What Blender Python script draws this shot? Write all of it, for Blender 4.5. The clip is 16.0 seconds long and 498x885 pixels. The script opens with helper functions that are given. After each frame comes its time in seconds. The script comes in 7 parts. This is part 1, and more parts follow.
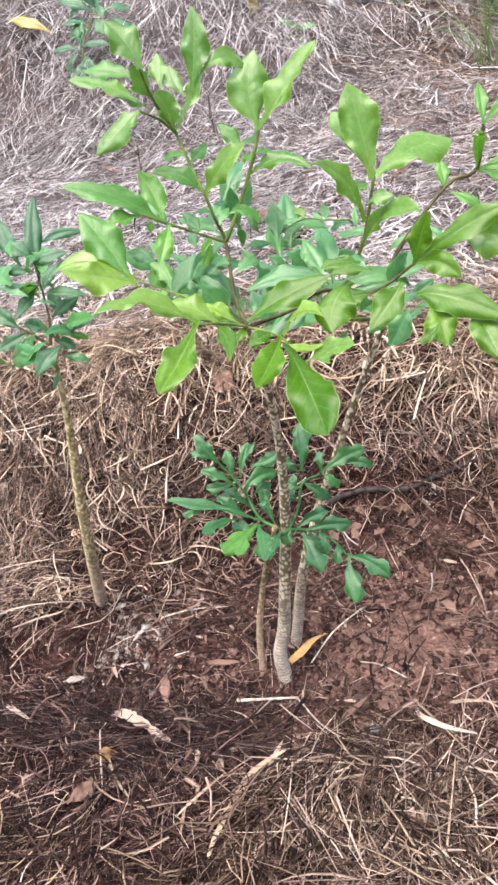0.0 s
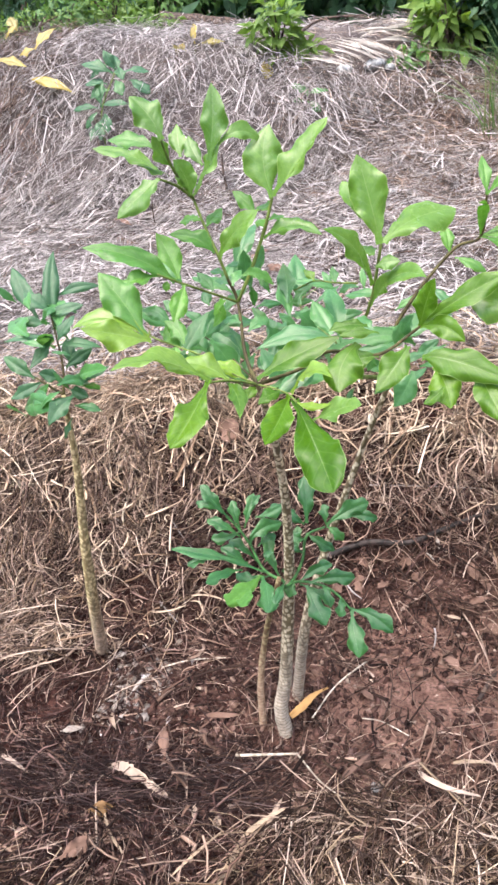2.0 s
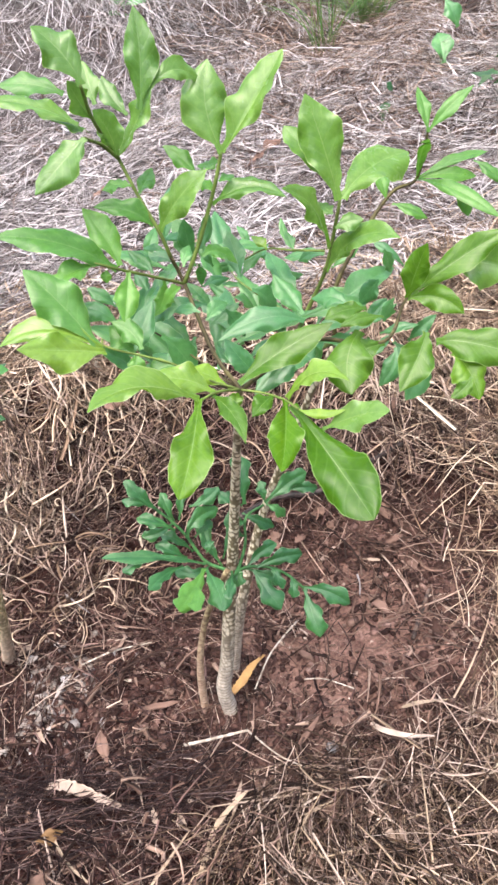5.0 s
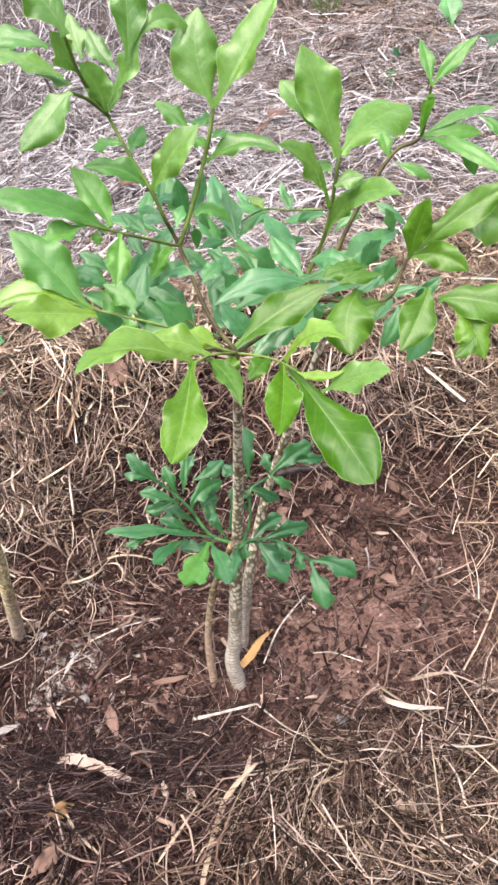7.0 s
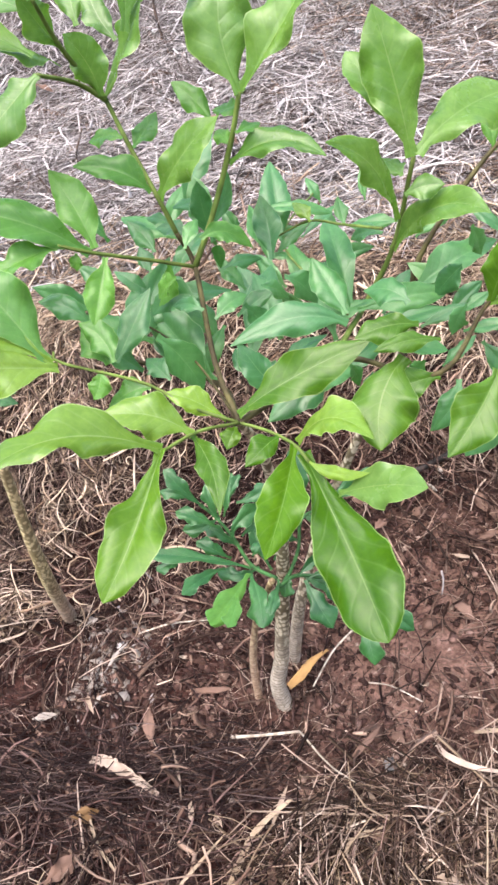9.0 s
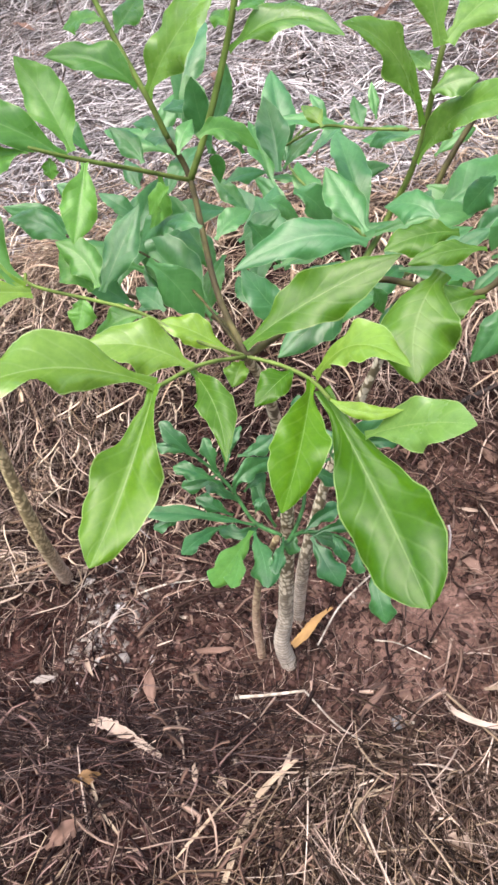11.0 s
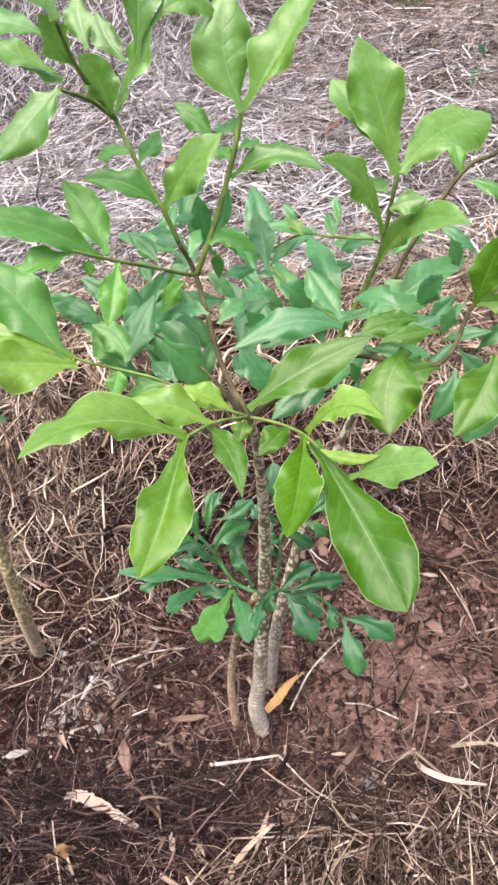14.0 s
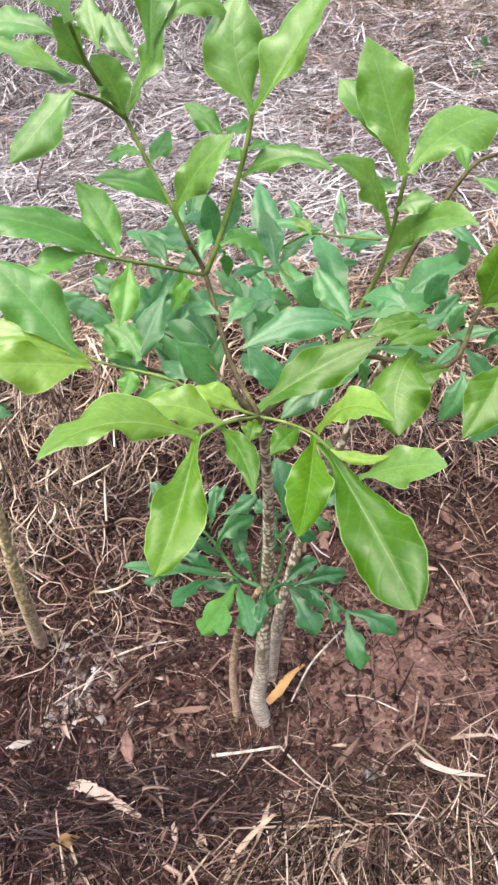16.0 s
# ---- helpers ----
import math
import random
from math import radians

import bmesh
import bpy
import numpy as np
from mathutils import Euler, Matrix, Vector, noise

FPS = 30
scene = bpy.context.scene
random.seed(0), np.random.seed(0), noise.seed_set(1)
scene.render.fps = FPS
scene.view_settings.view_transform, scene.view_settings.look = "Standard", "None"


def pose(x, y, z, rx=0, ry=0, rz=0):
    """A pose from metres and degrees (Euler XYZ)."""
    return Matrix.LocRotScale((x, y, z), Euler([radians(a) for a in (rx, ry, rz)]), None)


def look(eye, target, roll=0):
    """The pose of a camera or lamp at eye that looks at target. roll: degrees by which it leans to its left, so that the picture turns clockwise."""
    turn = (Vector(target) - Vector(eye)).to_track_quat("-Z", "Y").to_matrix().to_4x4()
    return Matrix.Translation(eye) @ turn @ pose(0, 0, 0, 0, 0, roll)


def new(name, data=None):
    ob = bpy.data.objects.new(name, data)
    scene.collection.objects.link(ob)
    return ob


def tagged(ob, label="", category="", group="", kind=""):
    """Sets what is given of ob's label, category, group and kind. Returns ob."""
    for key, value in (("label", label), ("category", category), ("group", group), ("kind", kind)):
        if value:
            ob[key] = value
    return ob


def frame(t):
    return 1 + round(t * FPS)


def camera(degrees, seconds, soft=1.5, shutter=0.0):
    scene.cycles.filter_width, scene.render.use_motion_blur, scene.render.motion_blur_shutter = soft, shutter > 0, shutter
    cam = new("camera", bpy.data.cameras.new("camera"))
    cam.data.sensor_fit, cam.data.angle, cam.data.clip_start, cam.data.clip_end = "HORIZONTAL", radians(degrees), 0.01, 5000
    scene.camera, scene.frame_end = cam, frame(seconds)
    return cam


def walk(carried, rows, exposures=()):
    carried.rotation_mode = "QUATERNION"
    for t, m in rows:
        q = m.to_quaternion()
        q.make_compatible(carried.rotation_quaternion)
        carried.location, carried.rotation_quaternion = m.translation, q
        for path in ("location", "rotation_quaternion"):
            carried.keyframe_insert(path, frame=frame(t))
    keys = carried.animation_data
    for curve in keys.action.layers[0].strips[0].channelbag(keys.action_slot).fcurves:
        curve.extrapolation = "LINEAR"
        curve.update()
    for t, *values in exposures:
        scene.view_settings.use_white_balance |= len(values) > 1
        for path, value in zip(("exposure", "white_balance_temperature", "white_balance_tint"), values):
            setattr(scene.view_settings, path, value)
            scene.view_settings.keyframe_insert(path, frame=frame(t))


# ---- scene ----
cam = camera(38.9, 16.0, soft=2.8)
PATH = [
    (0, (0.345, -1.137, 1.559), (-0.078, 0.46, 0.431), -12.3),
    (0.5, (0.326, -1.139, 1.567), (-0.074, 0.488, 0.474), -10.1),
    (1, (0.326, -1.15, 1.568), (-0.084, 0.495, 0.506), -10.3),
    (1.5, (0.345, -1.149, 1.577), (-0.075, 0.515, 0.549), -10.6),
    (2, (0.345, -1.148, 1.578), (-0.081, 0.521, 0.562), -10.7),
    (2.5, (0.346, -1.141, 1.561), (-0.046, 0.485, 0.465), -11.0),
    (3, (0.327, -1.094, 1.56), (0.056, 0.501, 0.384), -11.9),
    (3.5, (0.26, -1.024, 1.585), (0.175, 0.558, 0.365), -10.6),
    (4, (0.192, -0.994, 1.596), (0.287, 0.573, 0.357), -8.5),
    (4.5, (0.179, -0.968, 1.59), (0.211, 0.57, 0.313), -9.4),
    (4.7, (0.178, -0.975, 1.6), (0.185, 0.587, 0.361), -9.5),
    (6.8, (0.183, -0.994, 1.582), (0.129, 0.54, 0.313), -11.6),
    (7, (0.188, -0.977, 1.575), (0.135, 0.557, 0.293), -11.9),
    (7.5, (0.211, -0.917, 1.564), (0.024, 0.6, 0.275), -14.3),
    (8, (0.246, -0.862, 1.561), (-0.014, 0.644, 0.271), -13.6),
    (8.5, (0.273, -0.805, 1.544), (-0.078, 0.647, 0.215), -15.0),
    (8.7, (0.277, -0.796, 1.543), (-0.08, 0.657, 0.221), -14.7),
    (10.8, (0.256, -0.739, 1.49), (-0.119, 0.64, 0.092), -16.5),
    (11, (0.253, -0.742, 1.483), (-0.105, 0.63, 0.073), -16.1),
    (11.5, (0.242, -0.726, 1.444), (-0.057, 0.662, 0.037), -15.6),
    (12, (0.23, -0.722, 1.42), (-0.038, 0.647, -0.013), -15.2),
    (12.5, (0.221, -0.71, 1.402), (-0.007, 0.657, -0.04), -11.9),
    (13, (0.224, -0.714, 1.412), (-0.012, 0.673, -0.009), -12.4),
    (13.5, (0.226, -0.77, 1.482), (0.006, 0.707, 0.151), -11.5),
    (14, (0.232, -0.831, 1.538), (0.017, 0.703, 0.273), -12.1),
    (14.5, (0.225, -0.852, 1.557), (0.008, 0.698, 0.311), -12.1),
    (15, (0.224, -0.854, 1.555), (0.031, 0.679, 0.285), -11.3),
    (15.5, (0.224, -0.85, 1.547), (0.021, 0.671, 0.264), -12.1),
    (16, (0.224, -0.832, 1.549), (0.011, 0.686, 0.264), -11.9),
]
walk(cam, [(t, look(eye, target, roll)) for t, eye, target, roll in PATH], [(0.0, 1.92), (4.5, 1.92), (7.0, 1.9), (11.0, 1.78), (12.5, 1.85), (13.4, 1.88), (14.2, 1.78), (16.0, 1.78)])


# ---------------------------------------------------------------- light
world = bpy.data.worlds.new("sky")
scene.world = world
world.use_nodes = True
wn = world.node_tree.nodes
sky = wn.new("ShaderNodeTexSky")
sky.sky_type = "NISHITA"
sky.sun_disc = False
sky.sun_elevation, sky.sun_rotation = radians(75.6), radians(-151)
sky.air_density, sky.dust_density, sky.ozone_density = 1.0, 4.0, 0.6
world.node_tree.links.new(sky.outputs[0], wn["Background"].inputs[0])
wn["Background"].inputs[1].default_value = 0.15
sun = new("sun", bpy.data.lights.new("sun", "SUN"))
sun.data.energy, sun.data.angle, sun.data.color = 1.6, radians(70), (1.0, 0.965, 0.9)
# thin cloud: the sun stands high, a little behind the camera
sun.matrix_world = look((-0.5, -0.9, 4.0), (0, 0, 0))


# ---------------------------------------------------------------- materials
def material(name, rough=0.8, spec=0.3):
    m = bpy.data.materials.new(name)
    m.use_nodes = True
    b = m.node_tree.nodes["Principled BSDF"]
    b.inputs["Roughness"].default_value = rough
    b.inputs["Specular IOR Level"].default_value = spec
    return m, m.node_tree, b


def add(tree, kind, **values):
    n = tree.nodes.new(kind)
    for key, v in values.items():
        if key in n.inputs:
            n.inputs[key].default_value = v
        else:
            n.inputs[key.replace("_", " ")].default_value = v
    return n


def ramp(tree, source, stops):
    n = tree.nodes.new("ShaderNodeValToRGB")
    r = n.color_ramp
    while len(r.elements) < len(stops):
        r.elements.new(0.5)
    for e, (p, c) in zip(r.elements, stops):
        e.position, e.color = p, (*c, 1)
    tree.links.new(source, n.inputs[0])
    return n.outputs[0]


def mixed(tree, fac, a, b, blend="MIX"):
    n = tree.nodes.new("ShaderNodeMix")
    n.data_type, n.blend_type = "RGBA", blend
    for sock, v in ((n.inputs[0], fac), (n.inputs[6], a), (n.inputs[7], b)):
        if isinstance(v, (int, float)):
            sock.default_value = v
        elif isinstance(v, tuple):
            sock.default_value = (*v, 1)
        else:
            tree.links.new(v, sock)
    return n.outputs[2]


def noisy(tree, scale, detail=4.0, rough=0.6, coords="Object", stretch=None):
    c = tree.nodes.new("ShaderNodeTexCoord")
    n = add(tree, "ShaderNodeTexNoise", Scale=scale, Detail=detail, Roughness=rough)
    out = c.outputs[coords]
    if stretch:
        mp = tree.nodes.new("ShaderNodeMapping")
        mp.inputs["Scale"].default_value = stretch
        tree.links.new(out, mp.inputs[0])
        out = mp.outputs[0]
    tree.links.new(out, n.inputs["Vector"])
    return n.outputs["Fac"]


def bump(tree, b, height, strength=0.5, distance=0.005):
    n = add(tree, "ShaderNodeBump", Strength=strength, Distance=distance)
    tree.links.new(height, n.inputs["Height"])
    tree.links.new(n.outputs[0], b.inputs["Normal"])


def straw_material(name, stops, rough=0.65):
    """Dry grass: each blade its own tone, streaked along and blotched across."""
    m, t, b = material(name, rough, 0.12)
    g = t.nodes.new("ShaderNodeNewGeometry")
    tone = ramp(t, g.outputs["Random Per Island"], stops)
    blot = ramp(t, noisy(t, 14.0, 5), [(0.3, (0.55, 0.52, 0.5)), (0.65, (1.1, 1.08, 1.05))])
    t.links.new(mixed(t, 1.0, tone, blot, "MULTIPLY"), b.inputs["Base Color"])
    bump(t, b, noisy(t, 400.0, 2), 0.4, 0.001)
    return m


def leaf_material(name, dark, light, edge, thin=0.35, rough=0.36, gloss=0.75):
    """A living leaf: paler veins from the blade's own lengthwise and sideways coordinates, light passing through."""
    m, t, b = material(name, rough, gloss)
    uv = t.nodes.new("ShaderNodeUVMap")
    sep = t.nodes.new("ShaderNodeSeparateXYZ")
    t.links.new(uv.outputs[0], sep.inputs[0])

    def calc(op, a, c=None):
        n = t.nodes.new("ShaderNodeMath")
        n.operation = op
        for k, v in enumerate((a, c)):
            if v is None:
                continue
            if isinstance(v, (int, float)):
                n.inputs[k].default_value = v
            else:
                t.links.new(v, n.inputs[k])
        return n.outputs[0]

    side = calc("ABSOLUTE", calc("SUBTRACT", sep.outputs[1], 0.5))
    slanted = calc("SUBTRACT", sep.outputs[0], calc("MULTIPLY", side, 0.45))
    uneven = calc("MULTIPLY", noisy(t, 30.0, 2), 0.09)
    wave = calc("SINE", calc("MULTIPLY", calc("ADD", slanted, uneven), 46.0))
    vein = calc("POWER", calc("MAXIMUM", wave, 0.0), 8.0)
    mid = calc("LESS_THAN", side, calc("SUBTRACT", 0.02, calc("MULTIPLY", sep.outputs[0], 0.015)))
    info = t.nodes.new("ShaderNodeObjectInfo")
    base = mixed(t, ramp(t, noisy(t, 13.0, 5), [(0.32, (0, 0, 0)), (0.66, (1, 1, 1))]), dark, light)
    vary = ramp(t, info.outputs["Random"], [(0.0, (0.76, 0.82, 0.8)), (0.5, (1, 1, 1)), (1.0, (1.16, 1.12, 0.85))])
    base = mixed(t, 1.0, base, vary, "MULTIPLY")
    speck = ramp(t, noisy(t, 130.0, 4, 0.7), [(0.3, (0.82, 0.85, 0.8)), (0.7, (1.14, 1.1, 1.12))])
    base = mixed(t, 1.0, base, speck, "MULTIPLY")
    rim = calc("GREATER_THAN", side, 0.483)
    base = mixed(t, calc("MULTIPLY", rim, 0.5), base, edge)
    base = mixed(t, calc("MULTIPLY", vein, 0.06), base, edge)
    base = mixed(t, calc("MULTIPLY", mid, 0.2), base, edge)
    t.links.new(base, b.inputs["Base Color"])
    relief = calc("SUBTRACT", noisy(t, 45.0, 2), calc("MULTIPLY", vein, 0.28))
    swell = calc("ADD", calc("ADD", relief, calc("MULTIPLY", noisy(t, 140.0, 3), 0.25)), calc("MULTIPLY", noisy(t, 22.0, 2), 0.5))
    bump(t, b, swell, 0.22, 0.002)
    dull = add(t, "ShaderNodeMapRange")
    dull.inputs[3].default_value, dull.inputs[4].default_value = rough - 0.03, rough + 0.06
    t.links.new(noisy(t, 40.0, 4), dull.inputs[0])
    t.links.new(dull.outputs[0], b.inputs["Roughness"])
    tr = add(t, "ShaderNodeBsdfTranslucent")
    t.links.new(mixed(t, 1.0, base, (1.25, 1.35, 0.5), "MULTIPLY"), tr.inputs["Color"])
    mx = add(t, "ShaderNodeMixShader", Fac=thin)
    t.links.new(b.outputs[0], mx.inputs[1])
    t.links.new(tr.outputs[0], mx.inputs[2])
    t.links.new(mx.outputs[0], t.nodes["Material Output"].inputs[0])
    return m


YOUNG = leaf_material("young leaf", (0.042, 0.122, 0.004), (0.066, 0.16, 0.009), (0.3, 0.42, 0.16), 0.36, 0.2, 0.26)
MID = leaf_material("half-grown leaf", (0.062, 0.152, 0.01), (0.092, 0.193, 0.022), (0.34, 0.45, 0.18), 0.38, 0.24, 0.35)
TOP = leaf_material("topmost leaf", (0.098, 0.215, 0.038), (0.145, 0.27, 0.068), (0.36, 0.48, 0.2), 0.4, 0.25, 0.55)
PALE = leaf_material("pale young leaf", (0.135, 0.258, 0.028), (0.185, 0.312, 0.048), (0.4, 0.5, 0.22), 0.38, 0.2, 0.6)
FRESH = leaf_material("fresh leaf", (0.078, 0.215, 0.035), (0.115, 0.27, 0.062), (0.3, 0.44, 0.18), 0.4, 0.27, 0.45)
MATURE = leaf_material("mature leaf", (0.05, 0.175, 0.056), (0.095, 0.25, 0.095), (0.26, 0.42, 0.22), 0.36, 0.28, 0.6)
LOW = leaf_material("deep green leaf", (0.018, 0.092, 0.027), (0.048, 0.16, 0.047), (0.2, 0.38, 0.2), 0.25, 0.34, 0.55)
LOWLIGHT = leaf_material("paler low leaf", (0.06, 0.19, 0.035), (0.11, 0.26, 0.055), (0.2, 0.4, 0.2), 0.3, 0.42, 0.35)
CUT_LEAVES = (LOW, LOWLIGHT)
DARK = leaf_material("dark leaf", (0.03, 0.095, 0.045), (0.055, 0.145, 0.065), (0.12, 0.25, 0.14), 0.25, 0.4, 0.4)
YELLOW = leaf_material("yellowed leaf", (0.27, 0.2, 0.035), (0.37, 0.29, 0.07), (0.4, 0.34, 0.13), 0.35)


def soil_material():
    """Dark reddish humus with a dusty paler patch and thatch farther up the slope."""
    m, t, b = material("soil", 0.95, 0.05)
    c = ramp(t, noisy(t, 9.0, 8, 0.65), [(0.28, (0.008, 0.0036, 0.0034)), (0.5, (0.028, 0.0128, 0.0114)), (0.72, (0.11, 0.054, 0.046))])
    dust = ramp(t, noisy(t, 22.0, 6, 0.6), [(0.3, (0.105, 0.058, 0.048)), (0.7, (0.25, 0.155, 0.128))])
    co = t.nodes.new("ShaderNodeTexCoord")
    gap = t.nodes.new("ShaderNodeVectorMath")
    gap.operation = "DISTANCE"
    gap.inputs[1].default_value = (0.36, 0.12, 0.0)
    t.links.new(co.outputs["Object"], gap.inputs[0])
    soft = add(t, "ShaderNodeMath")
    soft.operation = "MULTIPLY_ADD"
    t.links.new(noisy(t, 7.0, 5), soft.inputs[0])
    soft.inputs[1].default_value = 0.3
    t.links.new(gap.outputs["Value"], soft.inputs[2])
    patch = ramp(t, soft.outputs[0], [(0.32, (1, 1, 1)), (0.7, (0, 0, 0))])
    c = mixed(t, patch, c, dust)
    fine = ramp(t, noisy(t, 120.0, 6, 0.7), [(0.35, (0.5, 0.47, 0.45)), (0.6, (1.15, 1.1, 1.05))])
    near = mixed(t, 1.0, c, fine, "MULTIPLY")
    thatch = ramp(t, noisy(t, 60.0, 8, 0.75), [(0.3, (0.048, 0.038, 0.037)), (0.55, (0.15, 0.124, 0.12)), (0.75, (0.3, 0.262, 0.26))])
    sx = t.nodes.new("ShaderNodeSeparateXYZ")
    t.links.new(co.outputs["Object"], sx.inputs[0])
    rng = add(t, "ShaderNodeMapRange")
    rng.inputs[1].default_value, rng.inputs[2].default_value = 1.3, 1.75
    ring = t.nodes.new("ShaderNodeVectorMath")
    ring.operation = "DISTANCE"
    ring.inputs[1].default_value = (0.1, -0.05, 0.0)
    t.links.new(co.outputs["Object"], ring.inputs[0])
    t.links.new(ring.outputs["Value"], rng.inputs[0])
    t.links.new(mixed(t, rng.outputs[0], near, thatch), b.inputs["Base Color"])
    bump(t, b, noisy(t, 70.0, 8, 0.7), 0.9, 0.012)
    return m


SOIL = soil_material()
STRAW_DULL = straw_material("weathered brown straw", [(0.0, (0.0088, 0.0046, 0.0039)), (0.4, (0.064, 0.036, 0.028)), (0.75, (0.19, 0.117, 0.09)), (1.0, (0.42, 0.295, 0.235))])
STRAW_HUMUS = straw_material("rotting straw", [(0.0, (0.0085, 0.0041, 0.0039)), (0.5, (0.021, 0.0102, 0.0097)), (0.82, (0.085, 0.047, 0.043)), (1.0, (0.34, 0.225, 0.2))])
STRAW_TAN = straw_material("tan straw", [(0.0, (0.028, 0.0165, 0.014)), (0.4, (0.145, 0.095, 0.076)), (0.78, (0.39, 0.285, 0.234)), (1.0, (0.7, 0.565, 0.475))])
STRAW_GOLD = straw_material("golden straw", [(0.0, (0.045, 0.027, 0.018)), (0.4, (0.26, 0.175, 0.122)), (0.75, (0.57, 0.425, 0.315)), (1.0, (0.88, 0.75, 0.6))])
STRAW_RUST = straw_material("rusty straw", [(0.0, (0.013, 0.007, 0.005)), (0.45, (0.04, 0.0235, 0.0162)), (0.78, (0.15, 0.098, 0.067)), (1.0, (0.44, 0.33, 0.235))])
STRAW_GREY = straw_material("greyish wet straw", [(0.0, (0.011, 0.006, 0.0062)), (0.5, (0.026, 0.0155, 0.0158)), (0.85, (0.09, 0.06, 0.058)), (1.0, (0.34, 0.255, 0.235))])
STRAW_PALE = straw_material("pale grey straw", [(0.0, (0.0550, 0.0468, 0.0451)), (0.35, (0.315, 0.285, 0.287)), (0.7, (0.6, 0.555, 0.565)), (1.0, (0.86, 0.825, 0.85))])


def bark_material(name, dark, light, scale, ring=0.0, upper=None):
    """Mottled, scaly skin; ring: strength of the cross ridges; upper: the two tones higher up a stalk."""
    m, t, b = material(name, 0.7, 0.3)
    c = t.nodes.new("ShaderNodeTexCoord")
    v = t.nodes.new("ShaderNodeTexVoronoi")
    mp = t.nodes.new("ShaderNodeMapping")
    mp.inputs["Scale"].default_value = (1, 1, 0.6)
    t.links.new(c.outputs["Object"], mp.inputs[0])
    t.links.new(mp.outputs[0], v.inputs["Vector"])
    v.inputs["Scale"].default_value = scale
    spot = v.outputs["Distance"]
    patch = ramp(t, spot, [(0.4, light), (0.62, dark)])
    if ring:
        wv = add(t, "ShaderNodeTexWave", Scale=29.0, Distortion=3.0, Detail=2.0)
        wv.bands_direction = "Z"
        wv.inputs["Detail Scale"].default_value = 3.0
        t.links.new(c.outputs["Object"], wv.inputs["Vector"])
        bands = ramp(t, wv.outputs["Fac"], [(0.05, dark), (0.3, light)])
        sx = t.nodes.new("ShaderNodeSeparateXYZ")
        t.links.new(c.outputs["Object"], sx.inputs[0])
        rng = add(t, "ShaderNodeMapRange")
        rng.inputs[1].default_value, rng.inputs[2].default_value = 0.12, 0.4
        t.links.new(sx.outputs[2], rng.inputs[0])
        high = ramp(t, spot, [(0.4, upper[1]), (0.56, upper[0])])
        patch = mixed(t, rng.outputs[0], mixed(t, ring, patch, bands), high)
    blot = ramp(t, noisy(t, 30.0, 5), [(0.35, (0.7, 0.66, 0.62)), (0.65, (1.15, 1.12, 1.05))])
    t.links.new(mixed(t, 1.0, patch, blot, "MULTIPLY"), b.inputs["Base Color"])
    bump(t, b, spot, 0.6, 0.003)
    return m


STALK = bark_material("mottled stalk skin", (0.24, 0.205, 0.175), (0.54, 0.48, 0.43), 120.0, 0.7, ((0.19, 0.155, 0.095), (0.74, 0.67, 0.53)))
STALK_YELLOW = bark_material("yellowish stalk skin", (0.46, 0.34, 0.26), (0.78, 0.64, 0.52), 120.0, 0.3, ((0.36, 0.29, 0.16), (0.82, 0.7, 0.44)))
STALK_PINK = bark_material("pinkish stalk base", (0.28, 0.18, 0.13), (0.55, 0.41, 0.32), 110.0, 0.5, ((0.2, 0.14, 0.08), (0.4, 0.34, 0.2)))
RACHIS = bark_material("dark green stalk", (0.045, 0.036, 0.014), (0.085, 0.075, 0.028), 60.0)
RACHIS_GREEN = bark_material("light green stalk", (0.1, 0.15, 0.03), (0.15, 0.22, 0.05), 60.0)
LOWSTEM = bark_material("green winged stem", (0.03, 0.1, 0.03), (0.05, 0.15, 0.045), 60.0)
TWIG = bark_material("dead twig", (0.03, 0.02, 0.018), (0.1, 0.068, 0.055), 50.0)
TWIG_WET = bark_material("wet dark twig", (0.012, 0.009, 0.009), (0.035, 0.026, 0.025), 50.0)
TWIG_PALE = bark_material("bleached twig", (0.32, 0.27, 0.23), (0.55, 0.5, 0.45), 60.0)
DEAD = straw_material("dead brown leaf", [(0.0, (0.035, 0.0175, 0.014)), (0.5, (0.08, 0.043, 0.034)), (1.0, (0.17, 0.105, 0.083))])
STONE_DARK = bark_material("dark grey stone", (0.1, 0.1, 0.11), (0.2, 0.2, 0.22), 40.0)
STONE = bark_material("grey stone", (0.2, 0.21, 0.23), (0.4, 0.42, 0.46), 30.0)


# ---------------------------------------------------------------- ground
def smooth(a, b, v):
    u = np.clip((v - a) / (b - a), 0, 1)
    return u * u * (3 - 2 * u)


def lumps(x, y):
    return (0.018 * np.sin(5.1 * x + 1.3 * y + 0.7) * np.sin(4.3 * y - 1.7 * x) + 0.011 * np.sin(11.3 * x - 3.1) * np.sin(12.7 * y + 4.1 * x)
            + 0.006 * np.sin(27.0 * x + 9.0 * y) * np.sin(23.0 * y - 6.0 * x + 1.0))


